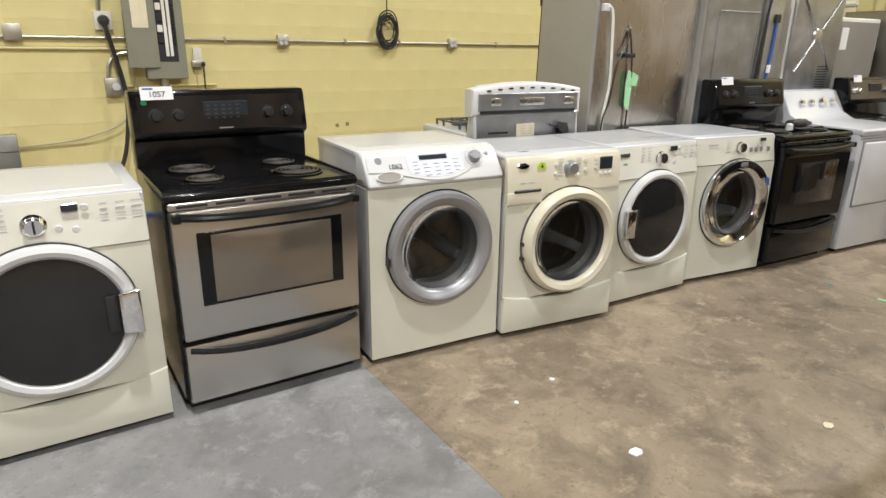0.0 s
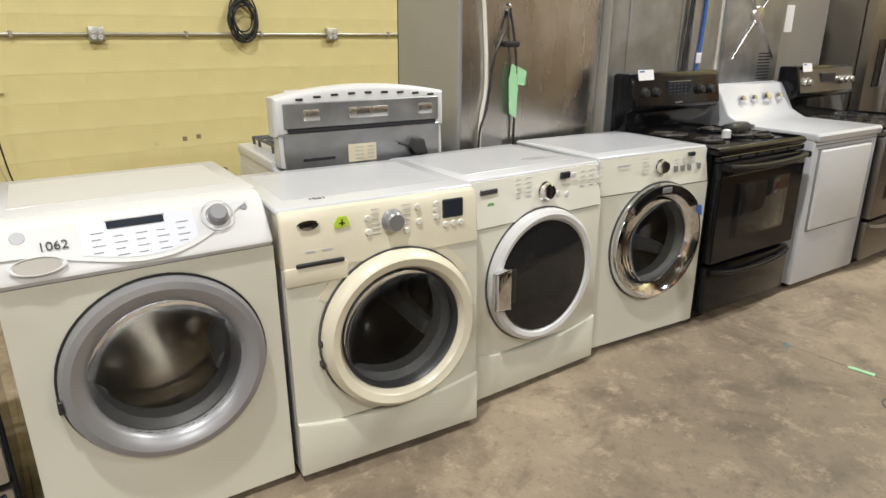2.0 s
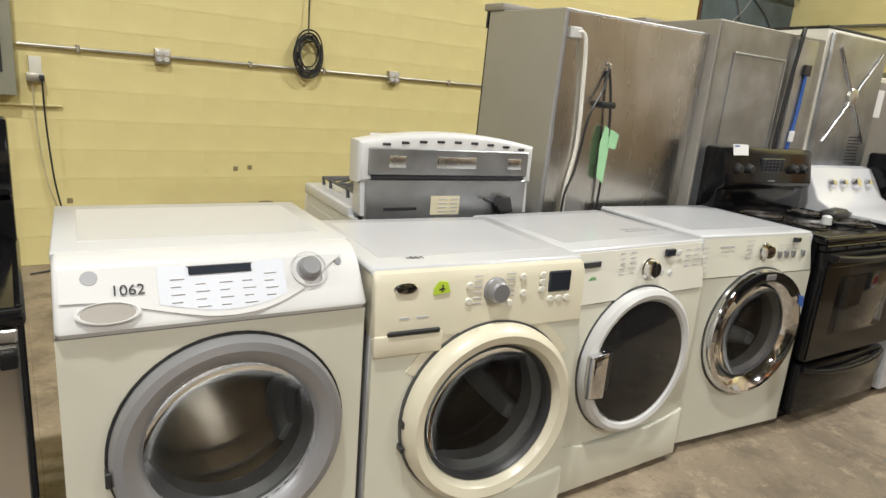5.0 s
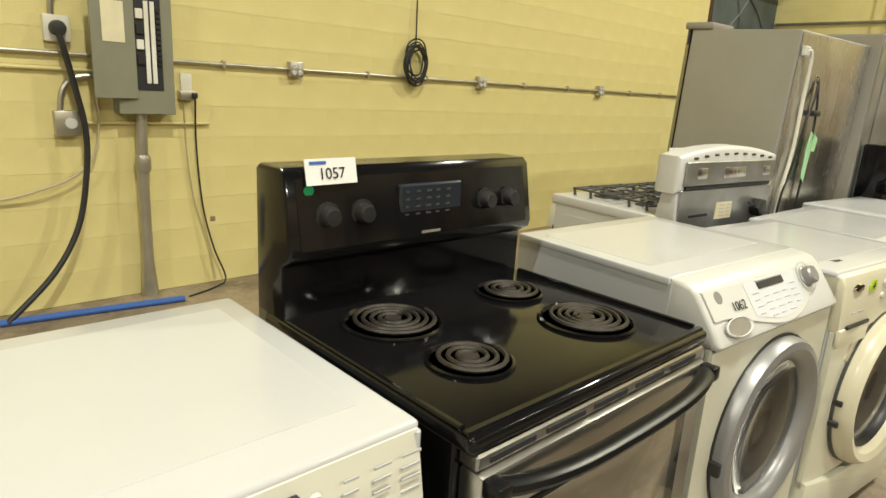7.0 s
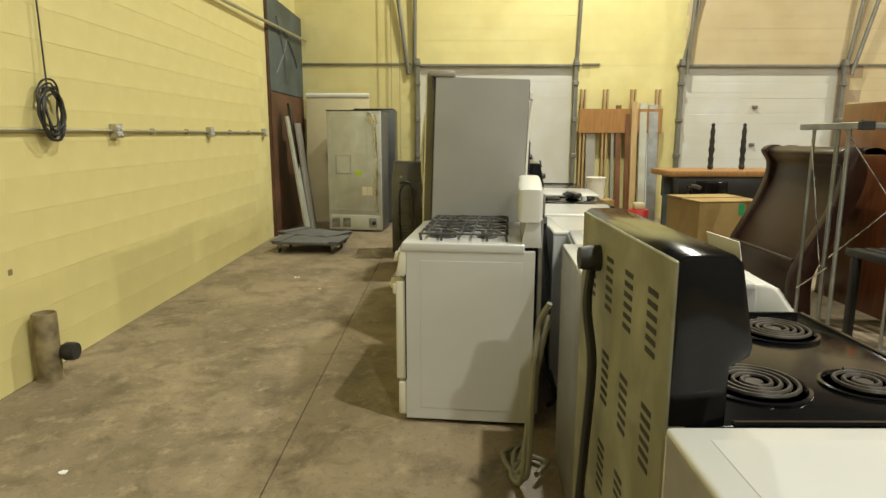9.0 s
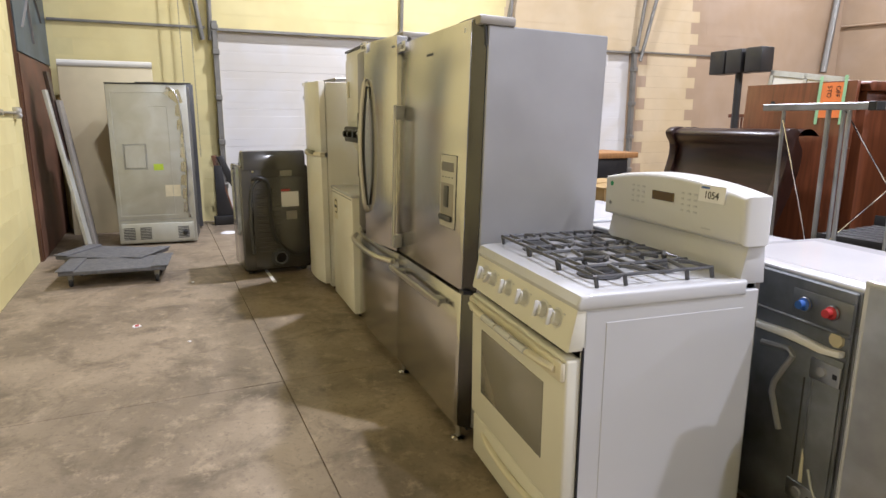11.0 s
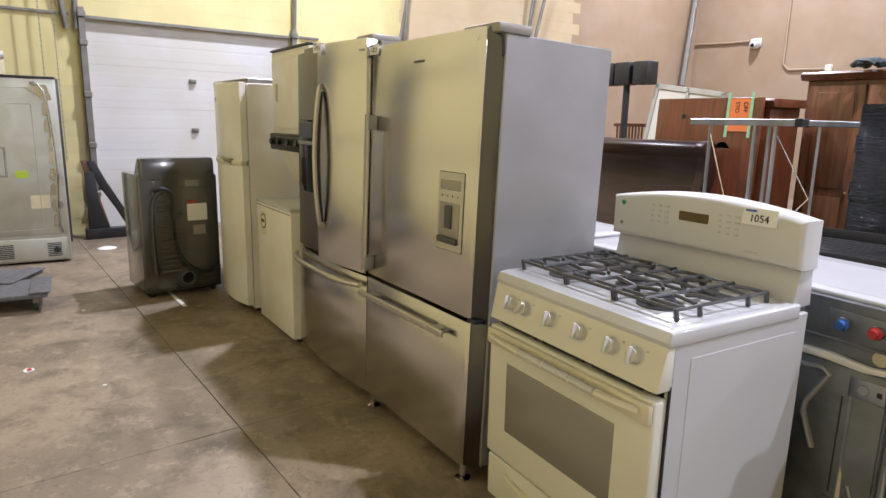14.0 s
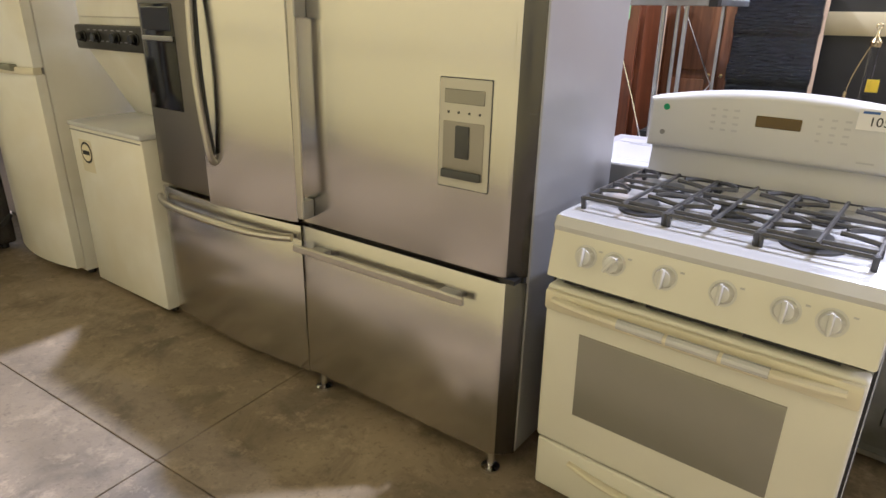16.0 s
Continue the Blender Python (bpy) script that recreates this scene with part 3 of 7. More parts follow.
# ---- appliances: local x to the right, y to the back, z up; the front stands at y = 0 ----
def knob(parent, x, y, z, r=.032, dep=.035, mat_=None, cap=None):
    k = part("knob", lathe(bmesh.new(), [(0, -dep), (r * .72, -dep), (r * .86, -dep * .85), (r * .9, -dep * .25), (r * 1.05, -dep * .15), (r * 1.05, 0)], (x, y, z), "y", 24), mat_ or CHROME, parent)
    if cap:
        part("pointer", B(x - r * .09, x + r * .09, y - dep - .003, y - dep, z - r * .6, z + r * .6, bevel=.001, seg=1), cap, k)
    return k


def bars(parent, x0, z0, nx, nz, dx, dz, w, h, y, mat_=PRINT_LIGHT, name="print_mark"):
    bm = bmesh.new()
    for i in range(nx):
        for j in range(nz):
            box(bm, x0 + i * dx, x0 + i * dx + w * (.7 + .3 * ((i * 7 + j * 3) % 3) / 2), y - .0012, y + .001, z0 - j * dz, z0 - j * dz + h)
    return tagged(part(name, bm, mat_, parent), "", "", "", "stuff")


def buttons(parent, spots, y, r=.011, mat_=None):
    for x, z in spots:
        part("button", lathe(bmesh.new(), [(0, -.006), (r * .8, -.006), (r, -.003), (r, 0)], (x, y, z), "y", 14), mat_ or WHITE_PLASTIC, parent)


def drum(t, cx, y, cz, r, inside=None):
    inside = inside or DRUM
    part("tub_gasket", ring(bmesh.new(), [(r * 1.02, .0), (r * .98, .03), (r * .86, .05), (r * .8, .10), (r * .84, .11), (r * 1.04, .06)], (cx, y, cz)), RUBBER, t, "grey rubber door gasket")
    part("drum_wall", ring(bmesh.new(), [(r * .85, .07), (r * .98, .14), (r * .98, .45), (r * 1.0, .45), (r * 1.01, .13), (r * .87, .065)], (cx, y, cz)), inside, t, "steel drum")
    part("drum_back", lathe(bmesh.new(), [(0, .42), (r * .3, .425), (r * .35, .45), (r, .45)], (cx, y, cz)), inside, t)
    for k in range(6):
        a = radians(60 * k + 12)
        v = part("spoke", B(r * .16, r * .9, .405, .43, -.012, .012, bevel=.008, seg=2), inside, t)
        v.matrix_local = pose(cx, y, cz, 0, -math.degrees(a), 0)
    part("hub", lathe(bmesh.new(), [(0, .395), (r * .12, .398), (r * .2, .41), (r * .22, .43)], (cx, y, cz), "y", 24), CHROME, t)
    for f in (.22, .32):
        part("drum_rib", ring(bmesh.new(), [(r * .985, f), (r * .955, f + .008), (r * .985, f + .016)], (cx, y, cz)), inside, t)
    for k in range(3):
        a = radians(90 + 120 * k)
        v = part("lifter", B(-.025, .025, .14, .42, -.03, .03, bevel=.012), DARKGREY, t)
        v.matrix_local = pose(cx + r * .93 * math.cos(a), y, cz + r * .93 * math.sin(a), 0, -math.degrees(a) + 90, 0)


def bowl(t, cx, y, cz, r, parent=None):
    g = part("glass_bowl", lathe(bmesh.new(), [(0, .07), (r * .5, .06), (r * .85, .03), (r, 0), (r, -.006), (r * .8, -.014), (r * .4, -.02), (0, -.022)], (cx, y, cz), "y", 40), LENS, parent or t, "bulged tinted door glass")
    g.visible_shadow = False
    return g


def hollow_front(t, w, h0, h1, y, cx, cz, r, mat_, name="front_panel", curve=None):
    """A front sheet with a round hole: outer rectangle joined to a circle."""
    bm = bmesh.new()
    angles = [2 * math.pi * i / 48 for i in range(48)]
    angles = sorted(angles + [math.atan2(b - cz, a - cx) % (2 * math.pi) for a in (0, w) for b in (h0, h1)])
    n = len(angles)
    rows = []
    for yy in (y, y + .02):
        inner, outer = [], []
        for a in angles:
            c, s = math.cos(a), math.sin(a)
            inner.append(bm.verts.new((cx + r * c, yy, cz + r * s)))
            k = min((w - cx) / c if c > 1e-6 else (cx / -c if c < -1e-6 else 9), (h1 - cz) / s if s > 1e-6 else ((cz - h0) / -s if s < -1e-6 else 9))
            outer.append(bm.verts.new((cx + k * c, yy, cz + k * s)))
        rows.append((inner, outer))
    for i in range(n):
        j = (i + 1) % n
        bm.faces.new((rows[0][0][i], rows[0][0][j], rows[0][1][j], rows[0][1][i]))
        bm.faces.new((rows[1][1][i], rows[1][1][j], rows[1][0][j], rows[1][0][i]))
        bm.faces.new((rows[0][0][j], rows[0][0][i], rows[1][0][i], rows[1][0][j]))
        bm.faces.new((rows[0][1][i], rows[0][1][j], rows[1][1][j], rows[1][1][i]))
    bmesh.ops.recalc_face_normals(bm, faces=bm.faces)
    return part(name, bm, mat_, t)


def skin(t, w, d, h, mat_, z0=.025, lid0=.03, cheek=None):
    """Side, back and top sheets of a hollow cabinet."""
    for x0, x1 in ((0, .012), (w - .012, w)):
        part("side_panel", B(x0, x1, .022, d, z0, cheek or h - .012, bevel=.004, seg=1), mat_, t)
        if cheek:
            part("side_panel", B(x0, x1, lid0 - .005, d, cheek, h - .012), mat_, t)
    part("back_panel", B(.012, w - .012, d - .012, d, z0, h - .012), GALV, t)
    part("top_lid", B(-.003, w + .003, lid0, d, h - .022, h, bevel=.010 if lid0 < .1 else .004, seg=3), mat_, t)
    part("lid_crease", B(.05, w - .05, lid0 + .09, d - .06, h - .0005, h + .0012, bevel=.001, seg=1), mat_, t)
    part("inner_base", B(.012, w - .012, .022, d - .012, z0, z0 + .03), BLACK_MATT, t)
    for x in (.06, w - .06):
        for y in (.09, d - .06):
            part("foot", lathe(bmesh.new(), [(.022, 0), (.024, .006), (.016, .014), (.012, .03)], (x, y, 0), "z", 12), BLACK_MATT, t)


def panel_wedge(t, w, z0, z1, y_low, y_top, mat_, name="control_panel", x0=0, bevel=.008):
    return part(name, prism(bmesh.new(), [(y_low, z0), (y_top, z1 - .012), (y_top + .02, z1 - .002), (.09, z1 - .002), (.09, z0)], "x", x0, w, bevel=bevel), mat_, t)


def dryer_handle_door(m, flip, knob_x, label, sticker=None, d=.69, h=.93):
    """White machine with a broad white ring, dark disc and a chrome pull on one side (flip: on the right)."""
    w = .685
    t = thing("dryer", label, "dryer", m, "laundry machines in the row")
    cx, cz, R = w / 2, .502, .276
    skin(t, w, d, h, WHITE)
    part("front_panel", prism(bmesh.new(), [(0, .2), (w, .2), (w, .74), (0, .74)], "y", .0, .03, bevel=.006), WHITE_WARM_LIT, t)
    n = 14
    edge = [(w * i / n, .185 + .045 * (2 * i / n - 1) ** 2) for i in range(n + 1)]
    part("kick_panel", prism(bmesh.new(), [(0, .028), (w, .028)] + edge[::-1], "y", -.012, .03, bevel=.008), WHITE_WARM_LIT, t)
    panel_wedge(t, w, .745, h, -.004, .028, OFFWHITE)
    door = part("door_ring", lathe(bmesh.new(), [(R, .004), (R, -.016), (R * .985, -.034), (R * .93, -.044), (R * .87, -.04), (R * .84, -.028), (0, -.026)], (cx, 0, cz), "y", 56), WHITE_PLASTIC, t, "broad white door ring")
    part("dark_disc", lathe(bmesh.new(), [(R * .835, -.027), (R * .83, -.034), (R * .6, -.042), (R * .3, -.046), (0, -.047)], (cx, 0, cz), "y", 56), DARK_GLASS, door, "smoked dark door window")
    part("shadow_gap", ring(bmesh.new(), [(R + .006, .004), (R + .006, -.004), (R - .002, -.004), (R - .002, .004)], (cx, 0, cz)), DARKGREY, door)
    s = 1 if flip else -1
    hx = cx + s * R * .88
    part("handle", prism(bmesh.new(), [(hx - .036, cz - .075), (hx + .036, cz - .085), (hx + .036, cz + .085), (hx - .036, cz + .075)], "y", -.075, -.034, bevel=.012, seg=3), CHROME, door, "chrome pull handle")
    part("grip_recess", B(hx - s * .06 - .018, hx - s * .06 + .018, -.05, -.042, cz - .07, cz + .07, bevel=.008), BLACK_MATT, door)
    kz = .842
    knob(t, knob_x, .012, kz, .037, .035, CHROME, INK)
    part("display", B(knob_x + .085, knob_x + .135, .006, .02, kz + .035, kz + .062, bevel=.003, seg=1), LCD, t)
    bars(t, knob_x - .15, kz + .06, 2, 8, .05, .018, .03, .004, .0115)
    bars(t, knob_x + .20, kz + .05, 3, 6, .05, .02, .034, .004, .0115)
    buttons(t, [(knob_x + .07, kz - .02), (knob_x + .12, kz - .03), (knob_x + .155, kz + .045)], .011, .012)
    part("badge", B(.045, .125, .012, .02, .865, .885, bevel=.002, seg=1), DARKGREY, t)
    if sticker:
        part("round_sticker", lathe(bmesh.new(), [(0, -.0015), (.02, -.0015), (.02, 0)], (.09, .012, .815), "y", 20), sticker, t)
    if not flip:
        for k in range(2):
            part("top_print", B(.44, .62 - .05 * k, .20 + .03 * k, .207 + .03 * k, h + .0012, h + .0022), PRINT, t)
    return t


# white machine at the end of the row
dryer_handle_door(pose(-.72, .02, 0), True, .34, "white front-load machine with dark door disc and chrome handle")


# --- black and steel electric ranges with coil burners ---
def coil_burner(t, x, y, z, r):
    b = part("drip_pan", lathe(bmesh.new(), [(r * 1.16, .0), (r * 1.16, .006), (r * 1.08, .008), (r, -.004), (0, -.008)], (x, y, z), "z", 36), BLACK, t)
    pts = []
    turns = 4 if r > .085 else 3
    for i in range(turns * 20 + 1):
        a = 2 * math.pi * i / 20
        rr = r * (.22 + .74 * i / (turns * 20))
        pts.append((x + rr * math.cos(a), y + rr * math.sin(a), z + .012))
    part("coil", tube(bmesh.new(), pts, .0052, 6, smooth=False), COIL, b)
    part("hub", lathe(bmesh.new(), [(.02, .006), (.018, .013), (0, .014)], (x, y, z), "z", 14), COIL, b)


def bow_handle(bm, x0, x1, y, z, out=.045, h=.017, dip=.012, flat=.75):
    n = 14
    pts = []
    for i in range(n + 1):
        u = i / n
        k = 1 - (2 * u - 1) ** 4
        pts.append((x0 + (x1 - x0) * u, y - out * k, z - dip * (1 - (2 * u - 1) ** 2)))
    return tube(bm, pts, h, 10, smooth=False, flat=flat)


def electric_range(m, label, front, trim, tag, style):
    w, d, h = .762, .65, .905
    t = thing("range", label, "range", m, "electric ranges")
    part("body", B(0, w, .03, d, .05, .88, bevel=.004, seg=1), BLACK if style != "smooth" else DARKGREY, t)
    part("toe_base", B(.02, w - .02, .06, d - .02, 0, .05), BLACK_MATT, t)
    top = part("cooktop", B(-.004, w + .004, -.012, d, .872, h, bevel=.012, seg=3), BLACK, t, "glossy black cooktop")
    if style == "smooth":
        part("steel_edge", B(-.006, w + .006, -.02, .02, .855, .885, bevel=.008), STEEL_DARK, t)
    part("rim", box(box(B(.0, .014, .02, d - .09, h - .002, h + .006, bevel=.003, seg=1), w - .014, w, .02, d - .09, h - .002, h + .006, bevel=.003, seg=1), .0, w, .0, .016, h - .003, h + .004, bevel=.003, seg=1), BLACK, t)
    if style != "smooth":
        for x, y, r in ((.19, .19, .076), (.19, .43, .098), (.57, .19, .098), (.57, .43, .076)):
            coil_burner(t, x, y, h, r)
    else:
        for x, y, r in ((.2, .2, .1), (.2, .43, .08), (.56, .2, .08), (.56, .43, .1)):
            part("zone_ring", ring(bmesh.new(), [(r, .0008), (r - .002, .0012), (r - .004, .0008), (r - .002, .0003)], (x, y, h), "z"), PRINT, top)
    # back guard
    z0, z1 = .90, 1.232
    part("back_guard", prism(bmesh.new(), [(d - .075, z0), (d + .035, z0), (d + .035, z1 - .01), (d + .02, z1), (d - .07, z1), (d - .085, z1 - .015), (d - .115, 1.06), (d - .11, 1.04), (d - .075, 1.02)], "x", 0, w, bevel=.008), BLACK, t)
    face = part("control_face", prism(bmesh.new(), [(d - .118, 1.062), (d - .088, z1 - .022), (d - .08, z1 - .022), (d - .10, 1.062)], "x", .025, w - .025, bevel=.004), STEEL_DARK if style == "smooth" else BLACK, t)

    def yz(z):
        return d - .118 + (.03) * (z - 1.062) / (z1 - .022 - 1.062)
    for x in ((.095, .185, w - .185, w - .095) if style != "smooth" else (.06, .13, w - .20, w - .13, w - .06)):
        part("knob", lathe(bmesh.new(), [(0, -.028), (.018, -.027), (.021, -.02), (.023, -.004), (.03, -.003), (.03, .004)], (x, yz(1.13), 1.13), "y", 20), BLACK_MATT if style != "smooth" else STEEL, face)
    part("clock", B(w * .38, w * .64, yz(1.14) - .004, yz(1.14) + .02, 1.085, 1.185, bevel=.004, seg=1), LCD, face)
    bars(face, w * .40, 1.165, 5, 4, .032, .018, .016, .005, yz(1.14) - .0045, DARKGREY)
    part("back_cover", B(.004, w - .004, d + .0, d + .04, .08, 1.222, bevel=.003, seg=1), GALV if style != "r1" else material("ivory_range_back", (.33, .335, .27), .5, .2, .15, 6, .06, 40, stain=.35, stain_scale=4), t, "slotted sheet-metal back cover")
    for gx in range(4):
        for gz in range(4):
            for k in range(6):
                zz = 1.13 - gz * .25 - k * .025
                part("vent_slot", B(.08 + gx * .165, .08 + gx * .165 + .06, d + .039, d + .041, zz, zz + .012), INK, t)
    # door
    door = part("oven_door", B(.012, w - .012, -.025, .03, .325, .84, bevel=.010, seg=2), front, t)
    part("vent_trim", B(.012, w - .012, -.012, .03, .842, .871, bevel=.004, seg=1), trim, t)
    for k in range(5):
        part("vent_slot", B(.04 + k * .14, .04 + k * .14 + .11, -.014, -.010, .851, .861), INK, t)
    wz0, wz1 = (.462, .755) if style == "r1" else (.44, .73)
    wx0, wx1 = (.095, w - .085) if style == "r1" else (.14, w - .14)
    part("window_frame", B(wx0, wx1, -.029, -.022, wz0, wz1, bevel=.006), BLACK, door, "black glass window frame")
    part("window", B(wx0 + .05, wx1 - .05, -.0315, -.028, wz0 + .012, wz1 - .012, bevel=.004), OVEN_GLASS if style == "r1" else DARK_GLASS, door, "reflective oven window")
    hm = BLACK_SATIN if style != "smooth" else STEEL
    hd = part("door_handle", bow_handle(bmesh.new(), .02, w - .02, -.03, .824, .042, .02), hm, door)
    for x in (.03, w - .03):
        box_ = B(x - .016, x + .016, -.06, -.02, .805, .838, bevel=.006)
        part("handle_mount", box_, hm, door)
    drawer = part("drawer", B(.012, w - .012, -.018, .03, .055, .305, bevel=.008, seg=2), front, t)
    part("drawer_handle", bow_handle(bmesh.new(), .03, w - .03, -.016, .285, .03, .016, .03), hm, drawer)
    if style == "r2":
        part("door_glass", B(.016, w - .016, -.0285, -.0255, .335, .775, bevel=.003, seg=1), BLACK, door)
    part("badge", B(w / 2 - .03, w / 2 + .03, -.001 + yz(1.07), yz(1.07) + .004, 1.066, 1.072), GREY_SIDE, face)
    if style == "r1":
        part("green_sticker", lathe(bmesh.new(), [(0, -.002), (.012, -.0018), (.012, 0)], (.055, yz(1.185), 1.185), "y", 16), GREEN_DOT, face)
        part("power_cord", tube(bmesh.new(), [(.55, d + .06, 1.10), (.50, d + .08, 1.0), (.46, d + .07, .85), (.50, d + .07, .6), (.53, d + .08, .3), (.55, d + .10, .04), (.5, d + .2, .02)], .013, 8), BLACK_MATT, t)
        part("cord_plug", lathe(bmesh.new(), [(0, .10), (.03, .095), (.036, .06), (.036, .03)], (.55, d, 1.12), "y", 20), BLACK_MATT, t)
    if tag is not None:
        tag_card(m @ pose(.11, d - .10, 1.197, -12, 0, 3), tag, .13, .055)
    return t


electric_range(pose(.02, 0, 0), "black and stainless electric range with coil burners", STEEL, STEEL, "1057", "r1")


# --- white washer with grey ring and smile-shaped panel ---
def washer_smile(m):
    w, d, h = .685, .665, .985
    t = thing("washer", "white front-load washer with wide silver door ring", "washer", m, "laundry machines in the row")
    cx, cz, R = .355, .532, .272
    skin(t, w, d, h, WHITE, lid0=.139, cheek=.838)
    hollow_front(t, w, .028, .838, 0, cx, cz, R * .93, WHITE_WARM_LIT)
    drum(t, cx, .0, cz, .205)
    pan = part("control_panel", prism(bmesh.new(), [(-.004, .838), (-.014, .85), (-.012, .86), (.062, .962), (.08, .976), (.105, .983), (.14, .984), (.14, .838)], "x", 0, w, bevel=.012, seg=3), WHITE_PLASTIC, t)
    n = 20
    def surf(z):
        return -.012 + .7255 * (z - .86)

    def plate_on(name, low, top, lift, mt, par, label=""):
        """A thin plate that follows the slope of the panel between two edges."""
        bm = bmesh.new()
        rows = []
        for x, z in low:
            rows.append([(x, surf(zz) - lift, zz) for zz in [z + (top - z) * k / 6 for k in range(7)]])
        f = [[bm.verts.new(p) for p in r] for r in rows]
        g = [[bm.verts.new((p[0], p[1] + lift + .003, p[2])) for p in r] for r in rows]
        for i in range(len(f) - 1):
            for k in range(6):
                bm.faces.new((f[i][k], f[i + 1][k], f[i + 1][k + 1], f[i][k + 1]))
            bm.faces.new((g[i][0], g[i + 1][0], f[i + 1][0], f[i][0]))
            bm.faces.new((f[i][6], f[i + 1][6], g[i + 1][6], g[i][6]))
        for i in (0, -1):
            for k in range(6):
                bm.faces.new((f[i][k], f[i][k + 1], g[i][k + 1], g[i][k]))
        bmesh.ops.recalc_face_normals(bm, faces=bm.faces)
        return part(name, bm, mt, par, label)
    smile = [(p.x, .86 + .74 * (p.y - .799)) for p in smooth_line([(.012, .862, 0), (.10, .856, 0), (.20, .826, 0), (.32, .799, 0), (.43, .808, 0), (.53, .855, 0), (.60, .915, 0), (.635, .936, 0)], 4)]
    plate = plate_on("smile_plate", smile, .9655, .007, WHITE_PLASTIC, pan, "raised white curved fascia")
    key = plate_on("key_plate", [(x, z + .012) for x, z in smile if .20 < x < .49], .963, .0085, PALE_BLUE, plate, "pale blue key plate")
    sl = pose(0, -.0218, .86, -36, 0, 0)

    def on(name, x0, x1, z0, z1, mt, par=plate, dep=.003):
        o = part(name, B(x0, x1, -dep, .002, z0, z1, bevel=.001, seg=1), mt, par)
        o.matrix_local = sl
        return o
    on("display", .265, .405, .103, .122, LCD, key)
    on("display_hood", .262, .408, .123, .127, PRINT_LIGHT, key)
    for i in range(5):
        for j in range(4):
            on("print_mark", .225 + i * .052, .225 + i * .052 + (.03 if (i + j) % 2 else .022), .026 + j * .018 + (.014 if i in (0, 4) else 0), .0285 + j * .018 + (.014 if i in (0, 4) else 0), PRINT_LIGHT, key, .0016)
    part("dial_ring", ring(bmesh.new(), [(.046, .0), (.046, -.0015), (.043, -.0015), (.043, .0)], (0, 0, 0), "y", 28), PRINT_LIGHT, pan).matrix_local = sl @ pose(.545, -.0005, .098)
    part("side_button", lathe(bmesh.new(), [(0, -.004), (.009, -.003), (.010, .006)], (0, 0, 0), "y", 14), SILVER, pan).matrix_local = sl @ pose(.625, .007, .115)
    knob(pan, 0, 0, 0, .03, .03, SILVER).matrix_local = sl @ pose(.545, .004, .098)
    og = pose(.10, -.0035, .884, -36, 0, 0) @ Matrix.Diagonal((1, 1, .40, 1))
    grip = part("oval_grip", ring(bmesh.new(), [(.060, .002), (.063, -.004), (.058, -.006), (.053, -.003), (.052, .002)], (0, 0, 0), "y", 32), WHITE_PLASTIC, pan, "oval drawer grip")
    grip.matrix_local = og
    # The hollow's shading is put into the grey of this disc.
    part("grip_hollow", lathe(bmesh.new(), [(0, -.0005), (.03, -.001), (.0535, -.0025)], (0, 0, 0), "y", 28), GREY_SIDE, grip, "shaded hollow of the grip")
    part("drawer_seam", B(.0, w, -.0005, .004, .834, .838), PRINT, pan)
    part("badge", lathe(bmesh.new(), [(0, -.003), (.016, -.003), (.018, 0)], (0, 0, 0), "y", 18), SILVER, pan).matrix_local = sl @ pose(.068, .004, .112)
    door = part("door_ring", ring(bmesh.new(), [(R, .0), (R, -.02), (R * .97, -.038), (R * .9, -.043), (R * .80, -.032), (R * .745, -.012), (R * .74, .01), (R * .95, .01)], (cx, 0, cz), "y", 64), SILVER, t, "wide silver door ring")
    part("shadow_gap", ring(bmesh.new(), [(R + .007, .002), (R + .007, -.004), (R - .004, -.004), (R - .004, .002)], (cx, 0, cz)), BLACK_MATT, door)
    bowl(t, cx, -.004, cz, R * .745, door)
    part("hinge", B(cx - R - .008, cx - R + .006, -.03, .002, cz - .05, cz - .01, bevel=.003, seg=1), BLACK_MATT, door)
    letters("number", "1062", .034, sl @ pose(.14, -.0012, .078) @ FRONT, INK, pan, "black printed number 1062")
    return t


washer_smile(pose(.83, -.012, 0, 0, 0, -4.2))


